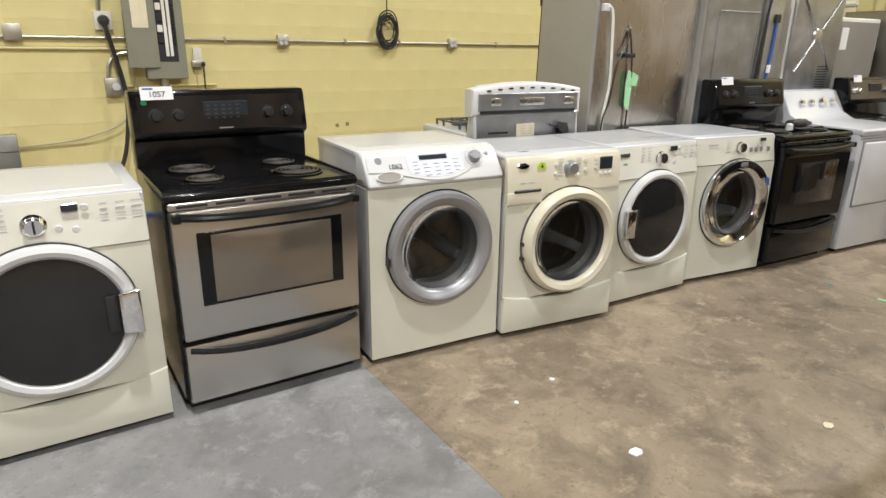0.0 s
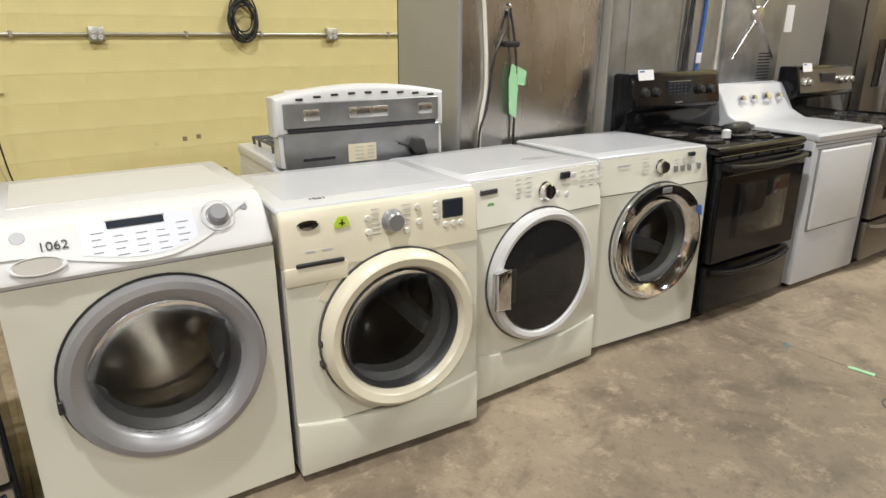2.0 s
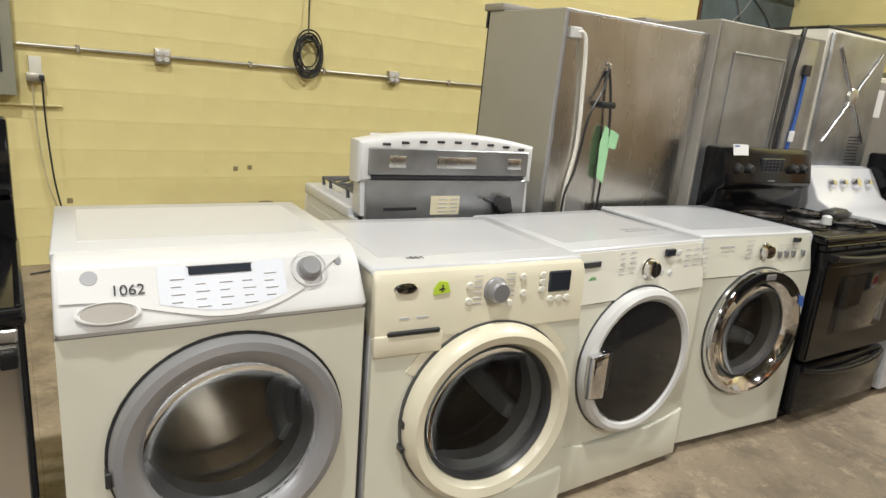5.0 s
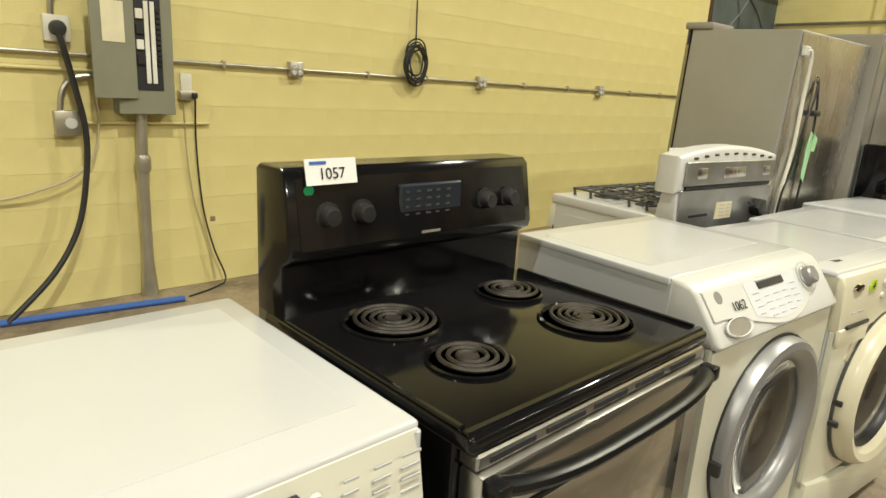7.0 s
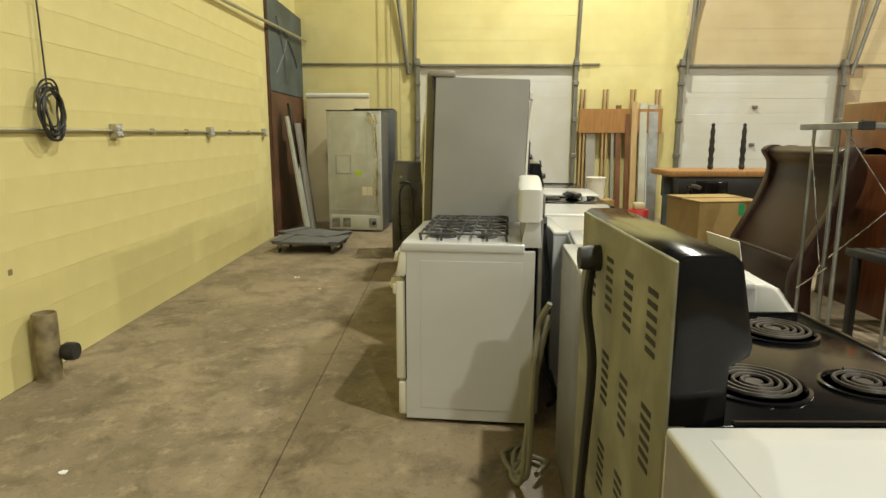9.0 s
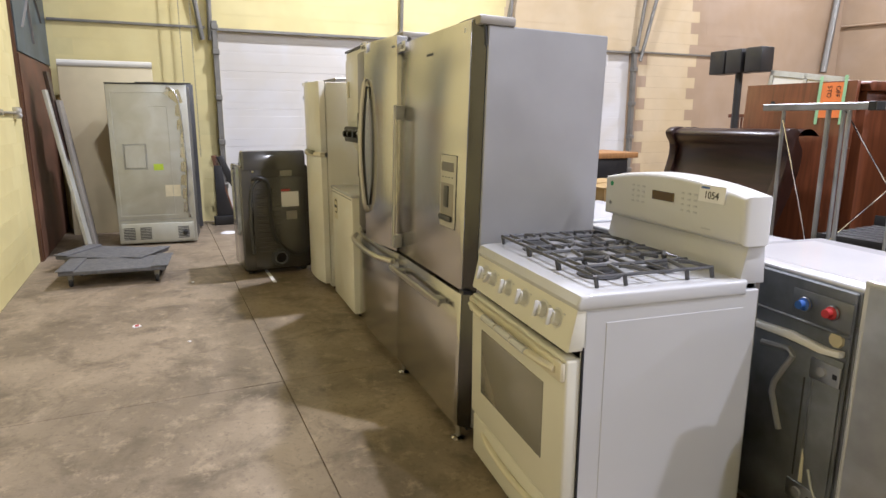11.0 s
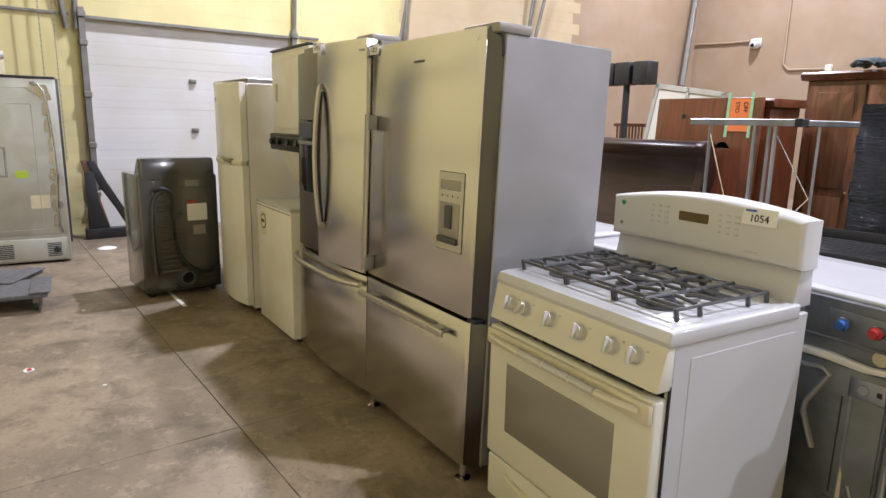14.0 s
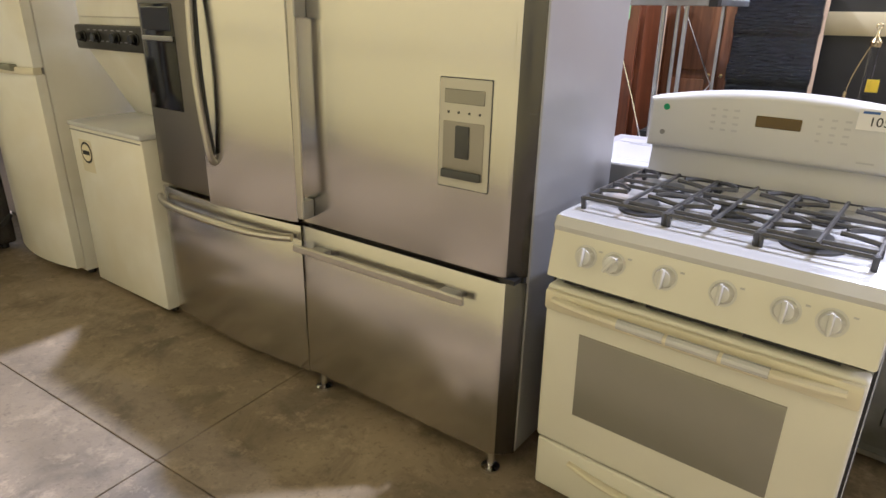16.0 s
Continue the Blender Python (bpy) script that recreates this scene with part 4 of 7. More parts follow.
# --- washer with the yellowed cream ring ---
def washer_cream(m):
    w, d, h = .685, .61, .937
    t = thing("washer", "white front-load washer with yellowed cream door ring", "washer", m, "laundry machines in the row")
    cx, cz, R = .372, .487, .278
    skin(t, w, d, h, WHITE)
    hollow_front(t, w, .20, .748, 0, cx, cz, R * .9, WHITE_WARM_LIT)
    n = 14
    edge = [(w * i / n, .185 + .04 * (2 * i / n - 1) ** 2) for i in range(n + 1)]
    part("kick_panel", prism(bmesh.new(), [(0, .028), (w, .028)] + edge[::-1], "y", -.016, .03, bevel=.008), WHITE_WARM_LIT, t)
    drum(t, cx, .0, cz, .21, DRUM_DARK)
    pan = part("control_panel", prism(bmesh.new(), [(-.006, .745), (.0, .895), (.014, .922), (.04, .932), (.12, .934), (.12, .745)], "x", 0, w, bevel=.010, seg=3), CREAM, t, "yellowed cream control panel")
    part("drawer", B(.0, .20, -.012, .01, .70, .76, bevel=.006), CREAM, pan)
    part("drawer_grip", B(.035, .19, -.016, -.006, .757, .772, bevel=.004, seg=1), BLACK_MATT, pan)
    knob(pan, .36, -.002, .862, .036, .036, SILVER)
    part("display", B(.545, .625, -.007, .004, .84, .905, bevel=.004, seg=1), LCD, pan)
    buttons(pan, [(.275, .88), (.275, .835), (.45, .895), (.455, .845), (.41, .82), (.52, .895), (.52, .875), (.52, .852), (.555, .82), (.585, .82), (.615, .82)], -.003, .011, OFFWHITE)
    bars(pan, .29, .905, 2, 6, .105, .016, .035, .003, -.003)
    part("oval_badge", lathe(bmesh.new(), [(0, -.006), (.03, -.005), (.036, 0)], (0, 0, 0), "y", 24), CHROME, pan).matrix_local = pose(.085, -.002, .885) @ Matrix.Diagonal((1, 1, .42, 1))
    bars(pan, .07, .80, 2, 1, .05, .02, .04, .006, -.004)
    part("lime_sticker", prism(bmesh.new(), [(.165, .862), (.215, .868), (.205, .898), (.18, .90), (.165, .88)], "y", -.006, -.002), LIME, pan)
    part("sticker_mark", box(B(.180, .198, -.0072, -.006, .876, .880), .188, .192, -.0072, -.006, .870, .890), INK, pan)
    # the panel flares down round the door
    fl = [(cx + R * 1.13 * math.cos(radians(a)), cz + R * 1.13 * math.sin(radians(a))) for a in range(30, 151, 8)]
    fl += [(cx + R * .9 * math.cos(radians(a)), cz + R * .9 * math.sin(radians(a))) for a in range(150, 29, -8)]
    part("door_surround", prism(bmesh.new(), fl, "y", -.003, .012), CREAM, t)
    door = part("door_ring", ring(bmesh.new(), [(R, .0), (R, -.03), (R * .975, -.052), (R * .92, -.064), (R * .83, -.056), (R * .775, -.03), (R * .77, .01), (R * .95, .01)], (cx, 0, cz), "y", 64), CREAM, t, "thick yellowed cream door ring")
    part("shadow_gap", ring(bmesh.new(), [(R + .006, .002), (R + .006, -.01), (R - .004, -.01), (R - .004, .002)], (cx, 0, cz)), DARKGREY, door)
    part("inner_ring", ring(bmesh.new(), [(R * .775, -.028), (R * .77, -.034), (R * .735, -.02), (R * .73, .0), (R * .775, .0)], (cx, 0, cz)), BLACK_MATT, door)
    bowl(t, cx, -.006, cz, R * .74, door)
    for dz in (.02, -.055):
        part("hinge", B(cx - R - .006, cx - R + .006, -.03, .002, cz + dz - .02, cz + dz, bevel=.003, seg=1), BLACK_MATT, door)
    letters("number", "1061", .03, pose(.15, .10, h + .002, 0, 0, 0), INK, t)
    part("rear_sheet", B(.02, .66, d, d + .012, .05, .92, bevel=.004, seg=1), GALV_DARK, t, "dented galvanised rear sheet")
    part("valve_plate", B(.02, .24, d + .012, d + .018, .795, .885, bevel=.012, seg=2), GALV_DARK, t, "recessed valve plate")
    for x, mt, lb in ((.185, BLUE, "dull blue water valve"), (.085, RED, "dull red water valve")):
        v = part("valve", lathe(bmesh.new(), [(.021, .018), (.021, .03), (.014, .034), (.014, .052), (0, .052)], (x, d, .842), "y", 16), mt, t, lb)
        part("thread", ring(bmesh.new(), [(.0225, .022), (.024, .026), (.0225, .03), (.021, .026)], (x, d, .842), "y", 16), GALV, v)
    part("upper_fold", B(.02, .66, d + .010, d + .020, .775, .787, bevel=.004, seg=1), GALV_DARK, t)
    part("rear_cover", B(.03, .62, d + .012, d + .017, .08, .70, bevel=.01), GALV_DARK, t)
    part("chipped_ledge", prism(bmesh.new(), [(.03, .715), (.10, .705), (.22, .712), (.40, .708), (.60, .715), (.60, .737), (.34, .733), (.22, .740), (.08, .728), (.03, .735)], "y", d + .012, d + .04, bevel=.006), WHITE_AGED_LIT, t, "chipped white painted ledge")
    part("plug_disc", lathe(bmesh.new(), [(0, .020), (.024, .019), (.027, .012)], (.065, d, .76), "y", 9), BOARD_BEIGE, t, "blob of yellowed sealant")
    part("transit_brace", tube(bmesh.new(), [(.34, d + .022, .66), (.225, d + .024, .675), (.205, d + .024, .66), (.27, d + .024, .54), (.275, d + .024, .50), (.23, d + .022, .38)], .0105, 8, smooth=False), PANEL_SIDE, t, "bent pressed rib")
    for z, x in ((.645, .085), (.20, .12)):
        b = part("bracket", B(x - .055, x + .055, d + .017, d + .023, z - .034, z + .034, bevel=.02, seg=3), GALV, t, "oval bolt recess")
        part("bolt", lathe(bmesh.new(), [(0, .03), (.016, .029), (.02, .022)], (x + .01, d, z), "y", 10), PANEL_SIDE, b)
        part("slot", B(x - .045, x - .03, d + .022, d + .0245, z - .008, z + .008), INK, b)
    part("groove", B(.125, .135, d + .0165, d + .019, .23, .61), GALV, t)
    part("groove", B(.155, .160, d + .0165, d + .019, .25, .60), RUBBER, t)
    part("rust_run", prism(bmesh.new(), [(.118, .24), (.132, .24), (.130, .36), (.122, .33)], "y", d + .0165, d + .0195), PAPER_YELLOW, t)
    part("lower_rib", tube(bmesh.new(), [(.10, d + .018, .30), (.06, d + .02, .22), (.0, d + .018, .245)], .006, 6), GALV, t)
    return t


washer_cream(pose(1.528, -.088, 0, 0, 0, -7.2))
dryer_handle_door(pose(2.262, -.085, 0, 0, 0, -2.0), False, .365, "white front-load dryer with grey door disc and chrome handle", FOIL_GREEN, .60, .925)


# --- washer with chrome ring ---
def washer_chrome(m):
    w, d, h = .685, .63, .925
    t = thing("washer", "white front-load washer with polished chrome door ring", "washer", m, "laundry machines in the row")
    cx, cz, R = .36, .503, .28
    skin(t, w, d, h, WHITE)
    hollow_front(t, w, .028, .755, 0, cx, cz, R * .9, WHITE_WARM_LIT)
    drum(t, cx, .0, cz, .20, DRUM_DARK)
    pan = panel_wedge(t, w, .76, h, -.002, .03, WHITE_WARM_LIT)
    k = knob(pan, .365, .012, .855, .034, .034, CHROME)
    part("knob_cap", lathe(bmesh.new(), [(0, -.002), (.009, -.001), (.010, 0)], (.365, -.021, .855), "y", 18), LCD, k)
    part("display", B(.545, .585, .004, .02, .885, .905, bevel=.003, seg=1), LCD, pan)
    for i in range(4):
        part("button", B(.455 + i * .045 + (.02 if i == 3 else 0), .475 + i * .045 + (.02 if i == 3 else 0), .004, .02, .82, .85, bevel=.003, seg=1), SILVER, pan)
    bars(pan, .25, .90, 1, 6, .05, .018, .055, .004, .0105)
    bars(pan, .46, .875, 3, 2, .045, .015, .03, .004, .0105)
    bars(pan, .10, .875, 1, 1, .05, .02, .11, .008, .0125)
    door = part("door_ring", ring(bmesh.new(), [(R, .0), (R, -.02), (R * .97, -.036), (R * .92, -.042), (R * .80, -.020), (R * .72, .015), (R * .95, .012)], (cx, 0, cz), "y", 72), CHROME, t, "polished chrome door ring")
    part("shadow_gap", ring(bmesh.new(), [(R + .006, .002), (R + .006, -.004), (R - .004, -.004), (R - .004, .002)], (cx, 0, cz)), DARKGREY, door)
    arc = []
    for a in range(35, 140, 7):
        arc.append((cx + R * .985 * math.cos(radians(a)), cz + R * .985 * math.sin(radians(a))))
    for a in range(139, 34, -7):
        arc.append((cx + R * .83 * math.cos(radians(a)), cz + R * .83 * math.sin(radians(a))))
    part("dark_arc", prism(bmesh.new(), arc, "y", -.046, -.03, bevel=.004), BLACK, door, "dark upper arc of the ring")
    part("label_plate", B(cx - .03, cx + .03, -.049, -.045, cz + R * .86, cz + R * .95, bevel=.002, seg=1), SILVER, door)
    part("blue_film", prism(bmesh.new(), [(cx + R * .78, cz + R * .42), (cx + R * .9, cz + R * .36), (cx + R * .86, cz + R * .55), (cx + R * .74, cz + R * .58)], "y", -.049, -.0465), BLUE, door)
    bowl(t, cx, .0, cz, R * .72, door)
    return t


washer_chrome(pose(2.985, -.072, 0, 0, 0, -7.8))
electric_range(pose(3.682, -.188, 0, 0, 0, -4.0), "black electric range with coil burners and clutter on top", BLACK, BLACK, "", "r2")


# --- white top-loading style dryer with raised console ---
def console_dryer(m):
    w, d, h = .685, .72, .915
    t = thing("dryer", "white dryer with sloped console and square door", "dryer", m, "laundry machines in the row")
    part("cabinet", B(0, w, .01, d, .03, h - .03, bevel=.01), WHITE, t)
    part("top", prism(bmesh.new(), [(-.005, h - .045), (-.012, h - .015), (0, h), (d - .26, h + .005), (d - .17, h + .05), (d - .10, h + .17), (d - .07, h + .215), (d - .02, h + .225), (d, h + .20), (d, h - .045)], "x", -.004, w + .004, bevel=.012, seg=3), WHITE, t, "sweeping white top and console")
    for i, r in ((.17, .022), (.29, .022), (.43, .032), (.56, .022)):
        k = part("knob", lathe(bmesh.new(), [(0, -.03), (r * .8, -.028), (r, -.018), (r * 1.1, 0)], (0, 0, 0), "y", 18), CHROME, t)
        k.matrix_local = pose(i, d - .125, h + .13, -26, 0, 0)
        bm = bmesh.new()
        for j in range(7):
            a = radians(-30 + 40 * j)
            box(bm, r * 1.6 * math.cos(a) - .005, r * 1.6 * math.cos(a) + .005, -.001, .001, r * 1.6 * math.sin(a) - .002, r * 1.6 * math.sin(a) + .002)
        o = part("dial_print", bm, PRINT, t)
        o.matrix_local = pose(i, d - .132, h + .13, -26, 0, 0)
    door = part("door", B(.06, w - .09, -.012, .012, .36, .82, bevel=.02, seg=3), WHITE_PLASTIC, t)
    part("door_gap", B(.05, w - .08, .0, .012, .35, .83, bevel=.02, seg=2), PRINT, door)
    part("front_line", B(.012, w - .012, .004, .012, .845, .85), PRINT, t)
    part("side_dent", tube(bmesh.new(), [(-.001, .25, .5), (-.002, .22, .62), (-.001, .2, .7)], .012, 8, flat=.3), WHITE, t)
    for x in (.06, w - .06):
        for y in (.08, d - .06):
            part("foot", lathe(bmesh.new(), [(.022, 0), (.024, .006), (.014, .014), (.012, .03)], (x, y, 0), "z", 12), BLACK_MATT, t)
    return t


console_dryer(pose(4.525, -.272, 0, 0, 0, -5.0))
electric_range(pose(5.235, -.335, 0, 0, 0, -2.5), "stainless smooth-top electric range with black glass", STEEL_DARK, STEEL_DARK, "", "smooth")

# clutter on the black cooktop
ob = thing("hand_vacuum", "black handheld appliance lying on a black cooktop", "appliance", pose(4.20, .02, .912, 0, 0, 8))
part("body", B(-.11, .11, -.04, .04, .008, .06, bevel=.018, seg=3), BLACK_MATT, ob)
part("nozzle", prism(bmesh.new(), [(.1, .015), (.2, .012), (.2, .035), (.1, .05)], "y", -.03, .03, bevel=.006), DARKGREY, ob)
part("cord", tube(bmesh.new(), [(-.1, 0, .03), (-.17, -.06, .016), (-.08, -.12, .015), (.04, -.1, .015), (.12, -.13, .015)], .006, 7), BLACK_MATT, ob)
# Loose white cap with a clear bag beside it.
ob = thing("loose_cap", "small white plastic cap with clear bag on a cooktop", "cap", pose(4.02, -.03, .912))
part("cap", lathe(bmesh.new(), [(.024, .003), (.022, .04), (.014, .046), (0, .046)], (0, 0, 0), "z", 16), WHITE_PLASTIC, ob)
part("bag", lathe(bmesh.new(), [(.0, .003), (.04, .006), (.035, .02), (.01, .03)], (.06, .01, 0), "z", 9), CLEAR, ob)


# ---- second row, fronts towards the yellow wall ----
def gas_range(m):
    w, d, h = .785, .645, .933
    t = thing("gas_range", "white gas range with black grates and yellowed front", "range", m)
    part("side_panel", B(0, .02, .02, d, .02, h - .035, bevel=.003, seg=1), WHITE, t)
    part("side_panel", B(w - .02, w, .016, d, .02, h - .035, bevel=.003, seg=1), WHITE, t)
    for x in (-.0015, w - .0005):
        part("side_emboss", B(x, x + .002, .09, d - .06, .08, h - .09, bevel=.0008, seg=1), WHITE, t)
    part("inner_box", B(.02, w - .02, .03, d - .01, .03, h - .04), BLACK_MATT, t)
    part("cooktop", prism(bmesh.new(), [(-.005, h - .05), (-.012, h - .03), (.002, h - .004), (.03, h), (d - .05, h - .002), (d - .05, h - .05)], "x", -.004, w + .004, bevel=.010, seg=3), WHITE, t, "white enamel gas cooktop")
    fas = part("knob_fascia", prism(bmesh.new(), [(-.034, h - .172), (-.008, h - .045), (.03, h - .045), (.03, h - .172)], "x", 0, w, bevel=.006), OFFWHITE, t)
    for i in range(6):
        x = [.107, .187, .322, .46, .595, .685][i]
        k = part("knob", lathe(bmesh.new(), [(0, -.022), (.020, -.02), (.024, -.01), (.026, 0), (.032, 0), (.032, .004)], (0, 0, 0), "y", 22), WHITE_PLASTIC, fas)
        k.matrix_local = pose(x, -.02, h - .095, -12, 0, 0)
        g = part("grip", B(-.005, .005, -.036, -.02, -.026, .026, bevel=.004), WHITE_PLASTIC, k)
        g.matrix_local = pose(0, 0, 0, 0, (35 if i == 1 else 0), 0)
        bars(fas, x + .035, h - .075, 1, 2, .02, .03, .014, .004, -.0165)
    for k in range(3):
        part("vent_slot", B(.05 + k * .235, .05 + k * .235 + .2, -.019, -.012, h - .188, h - .179), INK, t)
    door = part("oven_door", B(.006, w - .006, -.035, .02, .225, h - .197, bevel=.010, seg=3), OFFWHITE, t)
    wx0, wx1, wz0, wz1 = .118, w - .14, .35, .614
    poly = [(wx0, wz1), (wx1, wz1), (wx1 - .002, wz0), (wx0 + .002, wz0)]
    part("window", prism(bmesh.new(), poly, "y", -.039, -.03, bevel=.004), GREY_GLASS, door, "plain grey oven window")
    bm = B(.008, w - .008, -.052, -.03, .664, .728, bevel=.012, seg=2)
    part("handle_band", bm, CREAM, door, "yellowed handle band")
    part("handle", bow_handle(bmesh.new(), .04, w - .04, -.05, .70, .025, .016, -.004), CREAM, door)
    # Three white lengths along the handle.
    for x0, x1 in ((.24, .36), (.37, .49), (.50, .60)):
        part("white_patch", tube(bmesh.new(), [(x0, -.079, .7055), (x1, -.079, .7055)], .0135, 10, smooth=False), WHITE, door, "white patch on the yellowed handle")
    part("side_seam", B(-.001, .006, .014, .02, .23, h - .16), INK, t)
    part("side_seam", B(w - .006, w + .001, .014, .02, .23, h - .16), INK, t)
    dw = part("drawer", B(.006, w - .006, -.025, .02, .035, .212, bevel=.010, seg=3), OFFWHITE, t)
    part("drawer_pull", bow_handle(bmesh.new(), .12, w - .12, -.022, .165, .014, .014, .02), CREAM, dw)
    # back guard with the console
    part("back_riser", prism(bmesh.new(), [(d - .07, h - .02), (d - .045, h + .12), (d + .02, h + .12), (d + .03, h - .02)], "x", .012, w - .012, bevel=.006), WHITE, t)
    n = 16
    topz = [(w * i / n, h + .30 - .04 * (2 * i / n - 1) ** 2) for i in range(n + 1)]
    con = part("console", prism(bmesh.new(), [(0, h + .105), (w, h + .105)] + topz[::-1], "y", d - .085, d + .03, bevel=.022, seg=4), WHITE_PLASTIC, t, "arched white console")
    fy = d - .087
    part("display", B(.328, .45, fy - .003, fy + .01, h + .203, h + .236, bevel=.002, seg=1), LCD_AMBER, con)
    bars(con, .20, h + .24, 3, 4, .032, .02, .016, .006, fy)
    bars(con, .49, h + .24, 3, 4, .032, .02, .016, .006, fy)
    part("green_dot", lathe(bmesh.new(), [(0, -.002), (.010, -.0018), (.010, 0)], (.06, fy, h + .235), "y", 16), GREEN_DOT, con)
    part("badge", lathe(bmesh.new(), [(0, -.0015), (.008, -.0015), (.008, 0)], (.055, fy, h + .155), "y", 14), PRINT, con)
    bars(con, .60, h + .135, 1, 1, .02, .02, .06, .004, fy)
    bk = part("back_sheet", B(.03, w - .03, d + .012, d + .036, .06, h + .12, bevel=.004, seg=1), GALV, t, "galvanised back sheet")
    up = part("console_back", B(.035, w - .035, d + .030, d + .042, h + .135, h + .238, bevel=.004, seg=1), GALV, t)
    part("dark_seam", B(.05, w - .05, d + .030, d + .040, h + .122, h + .134), INK, t)
    for i in range(9):
        u = .07 + i * .076
        zz = h + .268 - .03 * (2 * u / w - 1) ** 2
        part("top_vent", B(u - .017, u + .017, d + .028, d + .034, zz - .006, zz + .004, bevel=.003, seg=1), INK, t)
    for x, ww in ((.07, .07), (.29, .18), (.60, .07)):
        part("pressed_plate", B(x, x + ww, d + .041, d + .046, h + .165, h + .21, bevel=.006), GALV_SHINY, up)
    part("long_slot", B(.54, .68, d + .035, d + .038, h + .0, h + .012, bevel=.004, seg=1), INK, bk)
    part("rating_label", B(.35, .48, d + .036, d + .0375, h - .02, h + .055), PAPER_YELLOW, bk)
    bars(bk, .36, h + .04, 2, 4, .05, .016, .045, .004, d + .0378)
    part("plug", prism(bmesh.new(), [(.11, h - .01), (.17, h - .02), (.2, h + .02), (.18, h + .06), (.13, h + .055)], "y", d + .036, d + .085, bevel=.012), BLACK_MATT, bk)
    part("plug_prong", tube(bmesh.new(), [(.20, d + .06, h + .03), (.25, d + .06, h + .045)], .006, 6, smooth=False), BLACK_MATT, bk)
    part("gas_hose", tube(bmesh.new(), [(.15, d + .07, h), (.2, d + .09, .7), (.3, d + .12, .4), (.25, d + .10, .2), (.45, d + .14, .04), (.55, d + .1, .02)], .013, 8), BLACK_MATT, t)
    # burners and grates
    for x, y, r in ((.17, .18, .045), (.17, .405, .034), (.38, .285, .038), (.59, .18, .048), (.59, .405, .034)):
        b = part("burner", lathe(bmesh.new(), [(r * 1.5, .0), (r * 1.45, .005), (r, .007), (r, .016), (r * .85, .02), (0, .021)], (x, y, h), "z", 24), IRON, t)
        part("cap", lathe(bmesh.new(), [(r * .92, .018), (r * .9, .026), (0, .028)], (x, y, h), "z", 24), DARKGREY, b)
    for gx0, gx1 in ((.035, .265), (.275, .487), (.497, .727)):
        g = part("grate", tube(bmesh.new(), [(gx0, .08, h + .034), (gx1, .08, h + .034), (gx1, .50, h + .034), (gx0, .50, h + .034), (gx0, .08, h + .034)], .0055, 6, smooth=False), IRON, t, "cast-iron pan grate")
        mx = (gx0 + gx1) / 2
        part("bar", tube(bmesh.new(), [(gx0, .28, h + .034), (gx1, .28, h + .034)], .006, 6, smooth=False), IRON, g)
        part("bar", tube(bmesh.new(), [(mx, .08, h + .037), (mx, .50, h + .037)], .006, 6, smooth=False), IRON, g)
        for yc in (.18, .405):
            part("rail", tube(bmesh.new(), [(gx0, yc - .065, h + .035), (gx1, yc - .065, h + .035)], .006, 6, smooth=False), IRON, g)
            for sx in (-1, 1):
                part("finger", tube(bmesh.new(), [(mx + sx * (gx1 - gx0) / 2, yc, h + .034), (mx + sx * .06, yc, h + .042), (mx + sx * .03, yc, h + .044)], .0065, 6), IRON, g)
                part("finger", tube(bmesh.new(), [(mx + sx * (gx1 - gx0) / 2, yc + .09, h + .034), (mx + sx * .07, yc + .06, h + .042), (mx + sx * .04, yc + .03, h + .042)], .0065, 6), IRON, g)
        for x in (gx0, gx1):
            for y in (.08, .18, .405, .50):
                part("leg", tube(bmesh.new(), [(x, y, h + .038), (x, y + .004, h + .02), (x, y + .008, h + .001)], .0075, 6), IRON, g)
    return t


GAS = pose(2.69, 1.232, 0, 0, 0, 173.8)
gas_range(GAS)
tag_card(GAS @ pose(.64, .553, 1.160, -4, 0, 0), "1054", .12, .055)


def steel_handle(bm, x, y, z0, z1, out=.055, r=.014, bow=.02):
    pts = [(x, y, z0), (x, y - out * .8, z0 + .03), (x, y - out - bow * .6, z0 + (z1 - z0) * .25), (x, y - out - bow, (z0 + z1) / 2), (x, y - out - bow * .6, z0 + (z1 - z0) * .75), (x, y - out * .8, z1 - .03), (x, y, z1)]
    return tube(bm, pts, r, 10)


